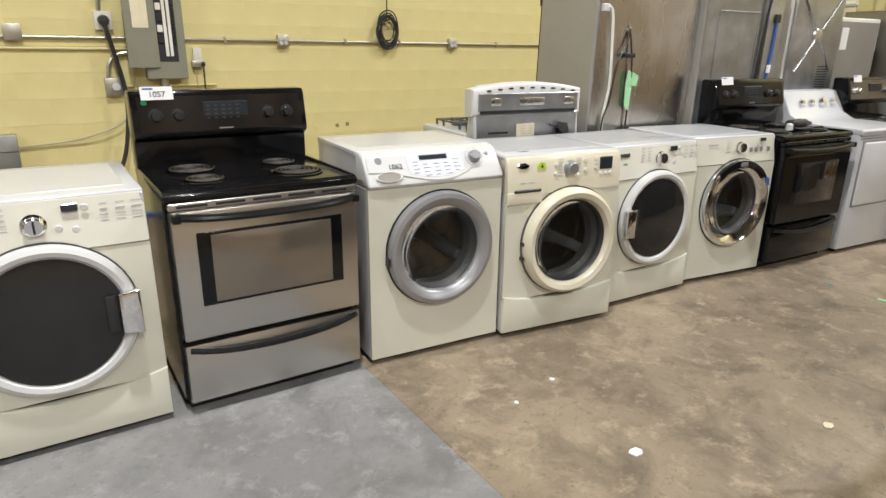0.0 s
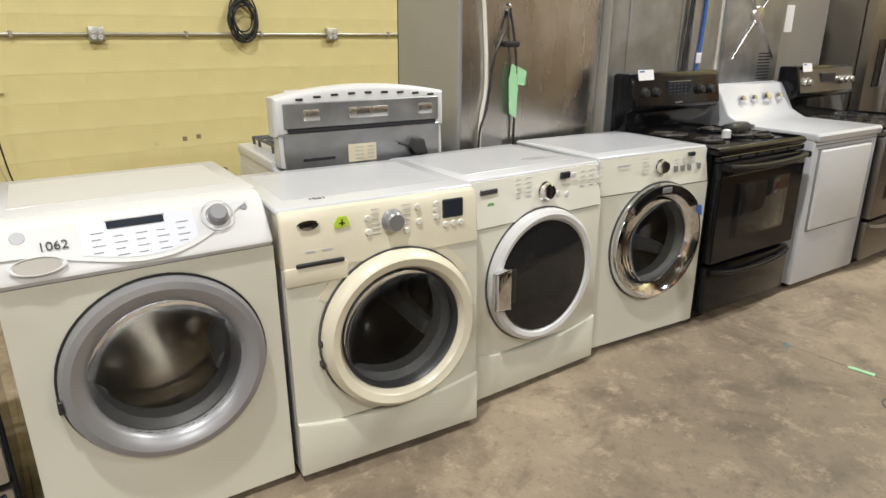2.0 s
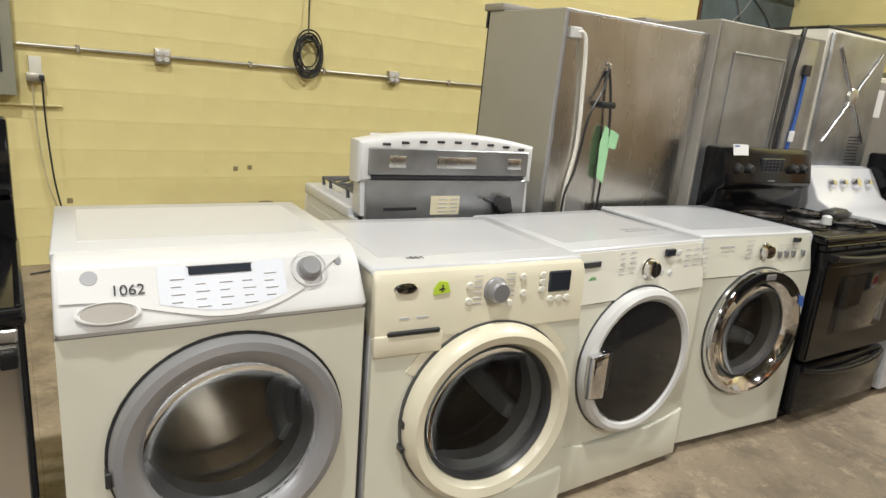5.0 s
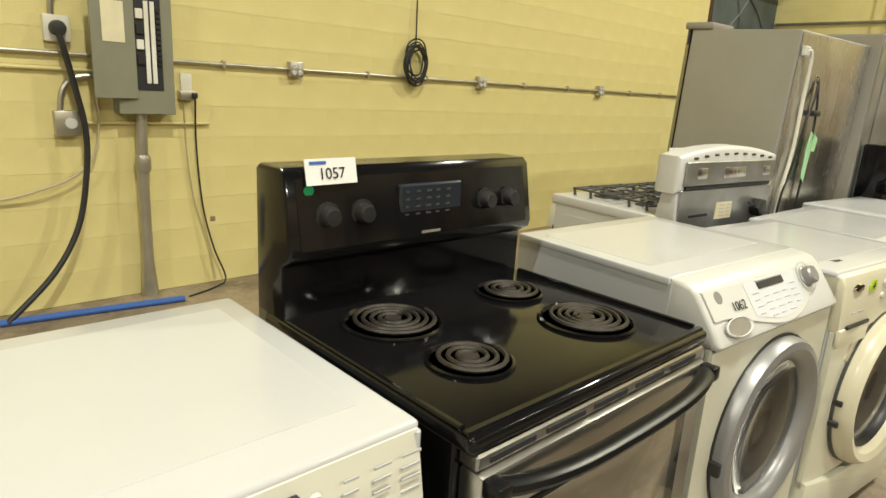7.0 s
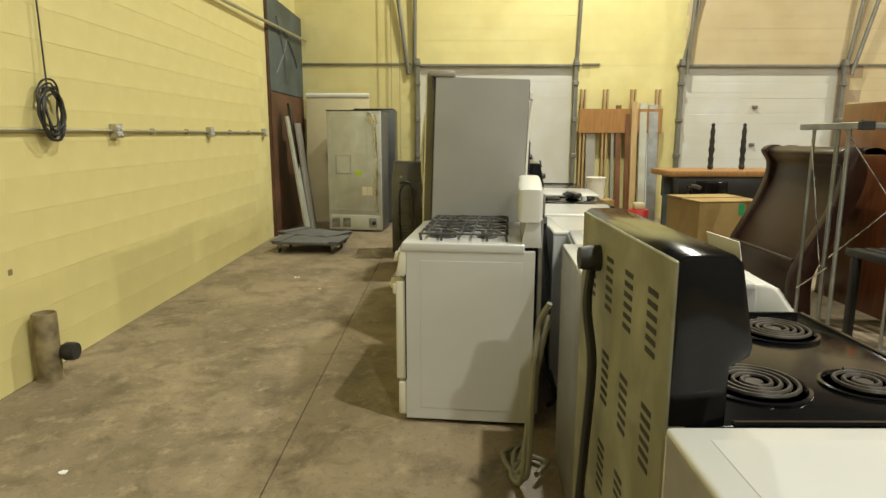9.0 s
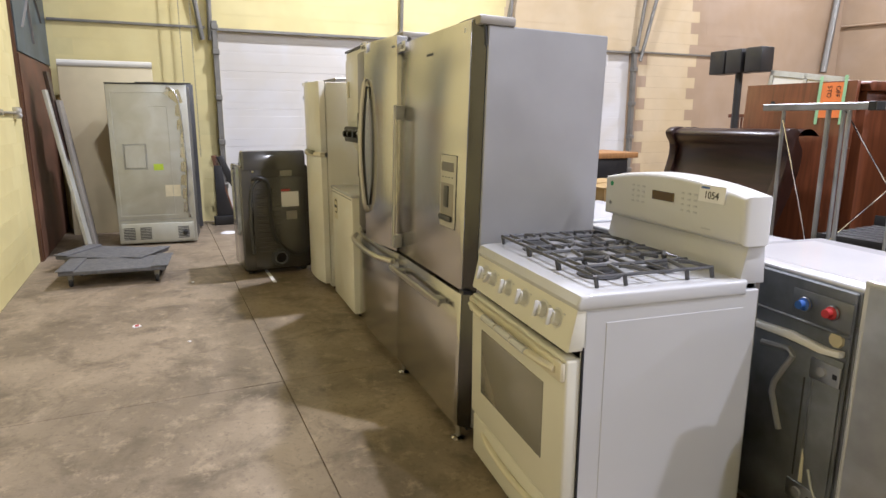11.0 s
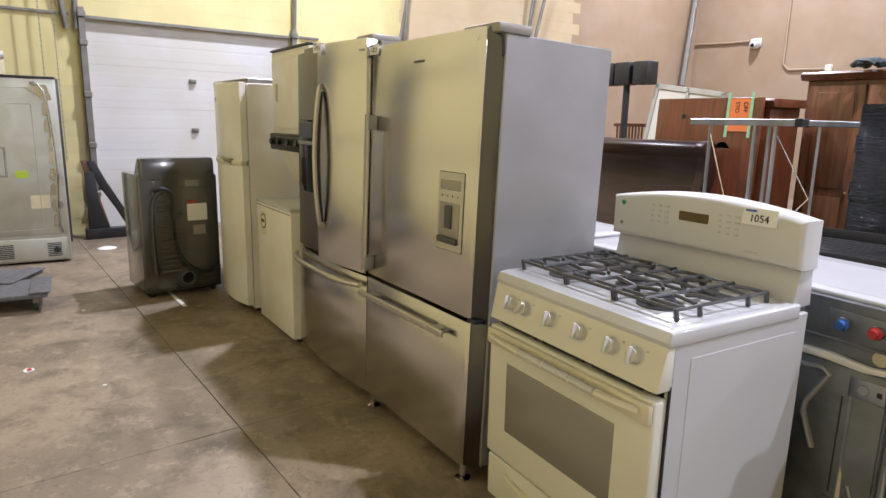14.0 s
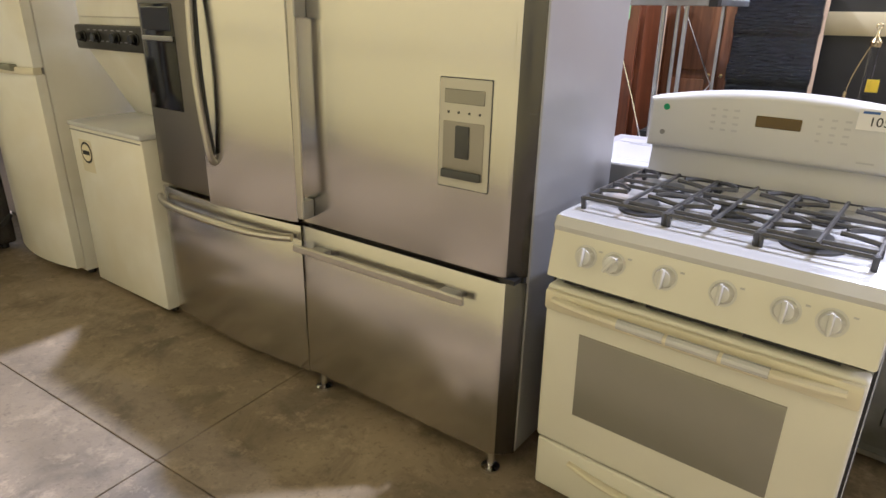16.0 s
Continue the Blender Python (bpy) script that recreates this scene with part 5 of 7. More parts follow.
def fridge_single(m):
    """Stainless fridge with one door over a freezer drawer; the flat bar handle sits on the left edge."""
    w, d, h = .948, .625, 1.772
    t = thing("refrigerator", "stainless refrigerator with water dispenser over freezer drawer", "refrigerator", m, "refrigerators")
    part("cabinet", B(.004, w - .004, .062, d, .06, h, bevel=.005, seg=1), PANEL_SIDE, t, "silver pebbled steel cabinet")
    part("gasket", B(.012, w - .012, .048, .062, .07, h - .006), BLACK_MATT, t)
    part("back_sheet", B(.02, w - .02, d, d + .004, .07, h - .012, bevel=.001, seg=1), GALV_SHINY, t, "shiny smeared metal back")
    plan = [(.0, .05), (.0, .03), (.006, .012), (.02, .003), (.035, 0), (w - .07, 0), (w - .059, .003), (w - .051, .009), (w - .051, .05)]
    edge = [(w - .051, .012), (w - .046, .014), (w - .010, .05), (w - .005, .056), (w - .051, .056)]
    up = part("upper_door", prism(bmesh.new(), plan, "z", .69, h + .020, bevel=.003), STEEL_F, t, "brushed stainless door")
    lo = part("freezer_drawer", prism(bmesh.new(), plan, "z", .06, .672, bevel=.003), STEEL_F, t)
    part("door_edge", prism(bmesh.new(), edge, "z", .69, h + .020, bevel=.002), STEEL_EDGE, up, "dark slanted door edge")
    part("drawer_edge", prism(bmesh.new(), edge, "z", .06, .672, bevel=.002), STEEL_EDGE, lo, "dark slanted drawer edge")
    hd = part("door_handle", B(.052, .084, -.052, -.038, .718, 1.477, bevel=.004, seg=1), STEEL_H, up, "flat vertical bar handle")
    for z in (.728, 1.412):
        part("mount", B(.048, .090, -.05, .0, z - .01, z + .06, bevel=.006), SILVER, hd)
    bm = B(.02, .785, -.055, -.04, .585, .612, bevel=.004, seg=1)
    fh = part("drawer_handle", bm, STEEL_H, lo, "flat horizontal bar handle")
    for x in (.12, .70):
        part("mount", B(x - .02, x + .05, -.045, .0, .588, .61, bevel=.004, seg=1), SILVER, fh)
    x0, x1, z0, z1 = .645, .823, .936, 1.252
    dp = part("dispenser", B(x0, x1, -.006, .004, z0, z1, bevel=.008, seg=2), DISPENSER_GREY, up, "water dispenser panel")
    part("outline", B(x0 - .002, x1 + .002, -.003, .002, z0 - .002, z1 + .002, bevel=.008, seg=2), DARKGREY, dp)
    part("display", B(x0 + .02, x1 - .02, -.009, -.004, z1 - .07, z1 - .03, bevel=.002, seg=1), GREY_GLASS, dp)
    for k in range(4):
        part("icon", lathe(bmesh.new(), [(0, -.002), (.004, -.002), (.004, 0)], (x0 + .035 + k * .036, -.006, z1 - .095), "y", 10), DARKGREY, dp)
    rec = part("recess", B(x0 + .018, x1 - .018, -.009, -.004, z0 + .03, z0 + .195, bevel=.006), GREY_SIDE, dp)
    part("paddle", B(x0 + .065, x1 - .065, -.016, -.008, z0 + .09, z0 + .185, bevel=.004), DARKGREY, rec)
    part("tray", B(x0 + .02, x1 - .02, -.02, -.008, z0 + .03, z0 + .055, bevel=.003), DARKGREY, rec)
    part("badge", B(.41, .49, -.0025, .001, 1.692, 1.701), DARKGREY, up)
    part("corner_sticker", B(w - .10, w - .083, -.0015, .001, 1.747, 1.764), PAPER, up)
    hc = part("hinge_cover", B(w - .22, w + .005, .02, .18, h - .002, h + .035, bevel=.010, seg=2), GREY_SIDE, t)
    part("hinge_pin", tube(bmesh.new(), [(w - .03, .03, h + .02), (w - .008, .045, h + .0), (w - .002, .052, h - .08)], .006, 6), BLACK_MATT, hc)
    part("drawer_hinge", B(w - .07, w - .02, .005, .05, .674, .688), BLACK_MATT, t)
    for x in (.07, w - .075):
        ft = part("levelling_foot", lathe(bmesh.new(), [(.03, -.02), (.032, -.008), (.012, .0), (.012, .07)], (x, .03, 0), "z", 16), CHROME, t)
        part("bracket", B(x - .03, x + .03, .056, .09, .03, .075, bevel=.004, seg=1), DARKGREY, ft)
    for x in (.1, w - .1):
        part("rear_roller", lathe(bmesh.new(), [(0, -.015), (.03, -.015), (.03, .015), (0, .015)], (x, d - .1, .03), "x", 14), BLACK_MATT, t)
    # back: water line, hook with cord, green tape
    yb = d + .006
    X = lambda wx: 3.692 - wx
    part("water_line", tube(bmesh.new(), [(X(2.80), yb + .01, 1.68), (X(2.85), yb + .02, 1.66), (X(2.885), yb + .012, 1.45), (X(2.90), yb + .012, 1.2), (X(2.87), yb + .012, 1.0), (X(2.87), yb + .012, .7)], .0095, 8), WHITE_AGED_LIT, t, "white plastic water line")
    part("line_clip", B(X(2.83), X(2.775), yb - .002, yb + .02, 1.655, 1.70, bevel=.004, seg=1), WHITE_PLASTIC, t)
    part("hook", ring(bmesh.new(), [(.016, -.003), (.02, 0), (.016, .003), (.012, 0)], (X(3.03), yb + .004, 1.555), "y", 16), CHROME, t)
    part("cord", tube(bmesh.new(), [(X(3.03), yb + .01, 1.55), (X(3.0), yb + .02, 1.45), (X(2.93), yb + .03, 1.33), (X(2.9), yb + .025, 1.1), (X(2.86), yb + .02, .95), (X(2.88), yb + .01, .6)], .006, 7), BLACK_MATT, t)
    part("cord", tube(bmesh.new(), [(X(3.03), yb + .01, 1.55), (X(3.06), yb + .02, 1.40), (X(3.08), yb + .02, 1.2), (X(3.085), yb + .01, .6)], .006, 7), BLACK_MATT, t)
    part("cord_tie", B(X(3.08), X(2.99), yb + .01, yb + .04, 1.375, 1.405, bevel=.008), BLACK_MATT, t)
    part("green_tape", prism(bmesh.new(), [(X(3.10), 1.27), (X(3.045), 1.30), (X(3.03), 1.22), (X(3.04), 1.06), (X(3.085), 1.03), (X(3.09), 1.2)], "y", yb + .024, yb + .026), GREEN, t, "strip of green tape")
    part("green_tape", prism(bmesh.new(), [(X(3.14), 1.26), (X(3.085), 1.285), (X(3.08), 1.2), (X(3.13), 1.19)], "y", yb + .027, yb + .029), GREEN, t)
    return t


F1 = pose(3.725, 1.232, .02, -1.8, 0, 177)
fridge_single(F1)
tag_card(F1 @ pose(.045, -.006, 1.752, 0, 0, 0), "1052", .085, .048)


def curved_front(w, y0, bow, z0, z1, thick=.05):
    n = 14
    out = [(w * i / n, y0 - bow * (1 - (2 * i / n - 1) ** 2)) for i in range(n + 1)]
    return prism(bmesh.new(), out + [(w, y0 + thick), (0, y0 + thick)], "z", z0, z1, bevel=.005)


def fridge_french(m):
    w, d, h = .942, .70, 1.84
    t = thing("refrigerator", "stainless french-door refrigerator with one door ajar", "refrigerator", m, "refrigerators")
    part("cabinet", B(.004, w - .004, .08, d, .05, h, bevel=.005, seg=1), GREY_SIDE, t)
    part("back_sheet", B(.015, w - .015, d, d + .004, .06, h - .01), GALV, t, "galvanised back sheet")
    bm = bmesh.new()
    for x0, x1, z0, z1 in ((.35, .80, 1.05, 1.70), (.35, .80, .45, .98)):
        for a, b, c, e in ((x0, x1, z0, z0 + .012), (x0, x1, z1 - .012, z1), (x0, x0 + .012, z0, z1), (x1 - .012, x1, z0, z1)):
            box(bm, a, b, d + .003, d + .010, c, e, bevel=.003, seg=1)
    part("pressed_rib", bm, GALV, t)
    ch = part("cable_channel", B(.10, .27, d + .003, d + .022, .3, h - .02, bevel=.006), GALV, t)
    part("blue_wire", tube(bmesh.new(), [(.18, d + .03, 1.66), (.185, d + .032, 1.45), (.205, d + .03, 1.2), (.22, d + .03, .9)], .009, 7), BLUE, ch)
    part("connector", B(.15, .21, d + .022, d + .04, 1.63, 1.69, bevel=.004, seg=1), BLACK_MATT, ch)
    part("wire_tape", B(.18, .22, d + .030, d + .043, 1.27, 1.33, bevel=.003, seg=1), PAPER, ch)
    part("power_cord", tube(bmesh.new(), [(.25, d + .0, h - .01), (.28, d + .03, h + .01), (.30, d + .02, 1.55), (.32, d + .02, 1.2), (.31, d + .02, .8)], .010, 7), BLACK_MATT, t)
    # Left door's dimmer reflection is put into a darker steel than the right's.
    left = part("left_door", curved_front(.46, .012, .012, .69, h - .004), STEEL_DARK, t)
    dp = part("dispenser", B(.03, .275, -.003, .012, 1.03, 1.456, bevel=.008), BLACK, left, "black dispenser recess")
    part("display", B(.05, .255, -.006, -.002, 1.35, 1.44, bevel=.003, seg=1), LCD, dp)
    part("ledge", B(.04, .265, -.012, -.002, 1.31, 1.33, bevel=.004, seg=1), SILVER, dp)
    right = part("right_door", curved_front(.462, -.008, .010, .69, h + .004, .06), STEEL_F, t, "stainless door standing ajar")
    right.matrix_local = pose(w, .01, 0, 0, 0, 8) @ pose(-.462, 0, 0)
    part("door_handle", steel_handle(bmesh.new(), .06, -.01, .87, 1.635, .03, .014, .022), STEEL_H, right, "long bowed steel handle")
    # Dark strip set in for the handle's reflection in the glossy door.
    part("handle_shade", tube(bmesh.new(), [(.066, -.022, .905), (.069, -.038, 1.06), (.070, -.045, 1.25), (.069, -.038, 1.44), (.066, -.022, 1.60)], .009, 8), BLACK_MATT, right, "black strip drawn for the dark handle reflection")
    part("brand_mark", B(.33, .44, -.0125, -.008, 1.785, 1.795), SILVER, right)
    dr = part("freezer_drawer", curved_front(w, .012, .030, .045, .675, .06), STEEL_F, t)
    n = 12
    part("drawer_handle", tube(bmesh.new(), [(.02 + (w - .04) * i / n, -.015 - .055 * (1 - (2 * i / n - 1) ** 4) - .02 * (1 - (2 * i / n - 1) ** 2), .63) for i in range(n + 1)], .016, 10), STEEL_H, dr, "bowed steel bar handle")
    part("hinge_cover", B(.02, .2, .04, .2, h - .002, h + .03, bevel=.008), GREY_SIDE, t)
    part("hinge_cover", B(w - .2, w - .02, .04, .2, h - .002, h + .03, bevel=.008), GREY_SIDE, t)
    part("top_film", B(.15, w - .1, .1, .5, h, h + .006), PAPER, t)
    for x in (.06, w - .06):
        for y in (.12, d - .08):
            part("foot", lathe(bmesh.new(), [(.03, 0), (.03, .05)], (x, y, 0), "z", 12), BLACK_MATT, t)
    return t


F2 = pose(4.665, 1.168, .009, -.8, 0, 176.5)
fridge_french(F2)
tag_card(F2 @ pose(.515, -.074, 1.80, 0, 0, 8), "1051", .085, .05)


def laundry_centre(m):
    w, d = .685, .70
    t = thing("laundry_center", "white stacked washer and dryer unit, worn", "laundry center", m)
    part("washer_cabinet", B(0, w, .0, d, .03, .88, bevel=.008), WHITE_AGED_LIT, t)
    part("washer_top", B(-.004, w + .004, -.008, d, .88, .905, bevel=.008), WHITE, t)
    part("front_seam", B(.01, w - .01, -.003, .002, .86, .866), PRINT, t)
    part("rear_column", prism(bmesh.new(), [(.36, .9), (d, .9), (d, 1.26), (.16, 1.26)], "x", .0, w, bevel=.006), WHITE_AGED_LIT, t)
    part("dryer_cabinet", B(0, w, .145, d, 1.25, 1.915, bevel=.008), WHITE_AGED_LIT, t)
    part("dryer_door", B(.03, w - .03, .13, .15, 1.40, 1.86, bevel=.012, seg=2), WHITE_AGED_LIT, t)
    part("door_pull", B(.12, .145, .118, .132, 1.58, 1.70, bevel=.005), CREAM, t)
    part("top_edge", B(-.004, w + .004, .135, d, 1.915, 1.93, bevel=.003, seg=1), BLACK_MATT, t)
    cp = part("control_strip", B(.01, w - .01, .11, .16, 1.25, 1.365, bevel=.012, seg=2), BLACK_MATT, t, "black control strip")
    for x in (.10, .24, .42, .58):
        knob(cp, x, .11, 1.31, .026, .03, BLACK)
    bars(cp, .15, 1.34, 8, 2, .055, .05, .03, .005, .11, SILVER)
    part("energy_badge", lathe(bmesh.new(), [(0, -.0015), (.055, -.0015), (.055, 0)], (0, 0, 0), "y", 28), INK, t, "round dark rating badge").matrix_local = pose(.14, .0, .755)
    part("badge_face", lathe(bmesh.new(), [(0, -.003), (.043, -.003), (.043, -.001)], (0, 0, 0), "y", 28), PAPER_YELLOW, t).matrix_local = pose(.14, .0, .755)
    part("badge_band", B(.108, .172, -.005, -.0025, .745, .766), INK, t)
    part("badge_patch", B(.08, .20, -.0008, .001, .655, .82), CREAM, t)
    bk = part("dryer_back", B(.02, w - .02, d, d + .03, 1.12, 1.90, bevel=.02, seg=3), GALV, t, "pressed grey back with crossed ribs")
    for a, b in (((.10, 1.28), (.58, 1.82)), ((.58, 1.28), (.10, 1.82))):
        part("cross_rib", tube(bmesh.new(), [(a[0], d + .03, a[1]), (b[0], d + .03, b[1])], .014, 8, smooth=False, flat=.6), GALV_SHINY, bk)
    part("hub", lathe(bmesh.new(), [(.06, .028), (.05, .045), (.02, .05), (0, .05)], (.34, d, 1.55), "y", 20), GALV_SHINY, bk)
    bm = bmesh.new()
    for k in range(9):
        box(bm, .12, .26, d + .029, d + .033, 1.15 + k * .02, 1.158 + k * .02)
    part("louvre", bm, INK, bk)
    part("washer_back", B(.02, w - .02, d, d + .015, .06, .88), GALV, t)
    for x in (.05, w - .05):
        part("foot", lathe(bmesh.new(), [(.02, 0), (.02, .03)], (x, .06, 0), "z", 10), BLACK_MATT, t)
        part("foot", lathe(bmesh.new(), [(.02, 0), (.02, .03)], (x, d - .06, 0), "z", 10), BLACK_MATT, t)
    return t


laundry_centre(pose(5.415, 1.142, 0, 0, 0, 177))


def fridge_topmount(m):
    w, d, h = .69, .66, 1.712
    t = thing("refrigerator", "white top-freezer refrigerator with yellowed trim", "refrigerator", m, "refrigerators")
    part("cabinet", B(0, w, .07, d, .03, h, bevel=.006, seg=1), WHITE_AGED_LIT, t)
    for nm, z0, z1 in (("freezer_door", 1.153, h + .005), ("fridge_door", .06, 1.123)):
        dr = part(nm, curved_front(w + .004, .02, .045, z0, z1, .045), WHITE_AGED_LIT, t)
        part("door_gasket", B(.01, w - .01, .062, .072, z0 + .01, z1 - .01), CABLE_GREY, dr)
    part("yellow_trim", curved_front(w + .010, .012, .056, 1.120, 1.156, .04), CREAM, t, "yellowed grip trim between doors")
    part("grip_notch", B(.30, w - .12, -.042, .0, 1.136, 1.168, bevel=.008), BREAKER_GREY, t)
    part("badge", lathe(bmesh.new(), [(0, -.003), (.018, -.003), (.018, 0)], (.22, -.026, 1.60), "y", 16), SILVER, t)
    part("top_hinge", B(.02, .1, .02, .12, h, h + .02, bevel=.004), WHITE_AGED_LIT, t)
    part("sticker", B(.24, .30, .012, .014, h + .006, h + .02), PAPER_YELLOW, t)
    part("back_sheet", B(.03, w - .03, d, d + .012, .3, h - .03, bevel=.003, seg=1), GREY_SIDE, t, "grey back sheet with white edges")
    part("back_sticker", B(.50, .60, d + .012, d + .0135, 1.45, 1.63), PAPER, t)
    for x in (.05, w - .05):
        for y in (.12, d - .06):
            part("foot", lathe(bmesh.new(), [(.022, 0), (.022, .04)], (x, y, 0), "z", 10), BLACK_MATT, t)
    return t


WF = pose(6.25, 1.17, 0, 0, 0, 177)
fridge_topmount(WF)
tag_card(WF @ pose(.22, -.028, 1.694, 0, 0, 0), "", .07, .03)


def fridge_far(m):
    w, d, h = .90, .66, 1.79
    t = thing("refrigerator", "dark stainless french-door refrigerator facing the aisle", "refrigerator", m, "refrigerators")
    part("cabinet", B(0, w, .08, d, .04, h, bevel=.005, seg=1), STEEL_DARK, t)
    lf = part("left_door", curved_front(.446, .0, .012, .66, h, .07), STEEL_DARK, t)
    rt = part("right_door", curved_front(.446, .0, .012, .66, h, .07), STEEL_DARK, t)
    rt.matrix_local = pose(.454, 0, 0)
    part("door_handle", steel_handle(bmesh.new(), .415, -.005, .78, 1.62, .05, .016, .03), STEEL_DARK, lf)
    part("door_handle", steel_handle(bmesh.new(), .03, -.005, .78, 1.62, .05, .016, .03), STEEL_DARK, rt)
    part("dispenser", B(.12, .30, -.016, .0, 1.05, 1.4, bevel=.006), BLACK, lf)
    part("freezer_drawer", curved_front(w, .0, .02, .06, .645, .07), STEEL_DARK, t)
    part("hinge_cover", B(.05, w - .05, .03, .2, h, h + .03, bevel=.008), GREY_SIDE, t)
    part("skirt", B(.03, w - .03, .1, d - .03, 0, .04), BLACK_MATT, t)
    return t


fridge_far(pose(6.28, .20, 0))


def grey_dryer(m):
    """Its back looks along local -y."""
    w, d, h = .62, .56, 1.0
    t = thing("dryer", "dark grey dryer seen from behind with vent and cord", "dryer", m)
    part("cabinet", B(0, w, .012, d, .03, h, bevel=.02, seg=3), CHARCOAL, t)
    part("console", prism(bmesh.new(), [(.0, h - .03), (.0, h + .10), (.02, h + .135), (.10, h + .14), (.2, h + .02), (.2, h - .03)], "x", .02, w - .02, bevel=.025, seg=3), CHARCOAL, t, "raised rounded glossy console back")
    part("back_cover", prism(bmesh.new(), [(.10, .06), (.58, .06), (.58, .9), (.10, .9)], "y", .0, .02, bevel=.02, seg=3), CHARCOAL, t)
    for k in range(15):
        part("louvre", B(.13, .30 + .05 * math.sin(k * .22), -.016, .004, .20 + k * .042, .224 + k * .042, bevel=.008, seg=2), CHARCOAL, t)
    part("air_duct", tube(bmesh.new(), [(.09, -.005, .2), (.08, -.008, .5), (.10, -.008, .8), (.2, -.008, .9)], .03, 10, flat=.5), DARKGREY, t)
    v = part("vent_pipe", ring(bmesh.new(), [(.052, -.05), (.056, -.05), (.058, .004), (.05, .004)], (.33, 0, .145), "y", 24), GALV, t, "round exhaust vent")
    part("vent_collar", ring(bmesh.new(), [(.062, -.014), (.085, -.008), (.088, .004), (.06, .004)], (.33, 0, .145), "y", 24), DARKGREY, v)
    part("vent_hole", lathe(bmesh.new(), [(0, -.006), (.05, -.006)], (.33, 0, .145), "y", 20), INK, v)
    part("power_cord", tube(bmesh.new(), [(.10, -.01, .88), (.16, -.04, .90), (.24, -.04, .84), (.25, -.03, .6), (.28, -.04, .35), (.38, -.06, .22), (.50, -.05, .17), (.60, -.02, .22)], .014, 8), BLACK_MATT, t)
    part("rating_label", B(.36, .52, -.0035, .0, .62, .76), PAPER, t)
    part("red_label", B(.36, .44, -.004, .0, .765, .785), RED, t)
    part("small_label", B(.36, .47, .006, .0125, .905, .955), CABLE_GREY, t)
    part("small_label", B(.40, .50, -.004, .0, .5, .58), GREY_SIDE, t)
    part("screw", lathe(bmesh.new(), [(0, -.004), (.012, -.003), (.012, .004)], (.115, .01, .955), "y", 12), CHROME, t)
    for x in (.06, w - .06):
        for y in (.06, d - .06):
            part("foot", lathe(bmesh.new(), [(.022, 0), (.022, .035)], (x, y, 0), "z", 10), BLACK_MATT, t)
    return t


grey_dryer(pose(6.36, 1.74, 0, 0, 0, -88))
single("paper_strip", B(6.0, 6.5, 1.40, 1.43, .001, .004), PAPER, "thin white strip lying on the floor", "litter", "litter", m=pose(0, .12, 0))


for k, (x, y, pts) in enumerate([(1.20, .74, [(0, -.03, .82), (.02, .01, .7), (-.02, .03, .4), (.04, .03, .1), (.16, .06, .02), (.34, .05, .02), (.46, -.02, .02)]),
                                 (1.25, .74, [(0, -.04, .76), (-.03, .0, .6), (.02, .03, .3), (.02, .05, .05), (.12, .08, .02), (.26, .0, .02), (.2, -.08, .03), (.08, -.02, .04)]),
                                 (1.30, .74, [(0, -.04, .7), (.03, .0, .5), (.0, .02, .2), (.06, .06, .03), (.24, .1, .02), (.3, .0, .03), (.14, .04, .045)])]):
    single("drain_hose", tube(bmesh.new(), [(x + a, y + b, c) for a, b, c in pts], .012, 8), CABLE_GREY, "grey ribbed hose trailing behind a washer", "hose", "hoses")


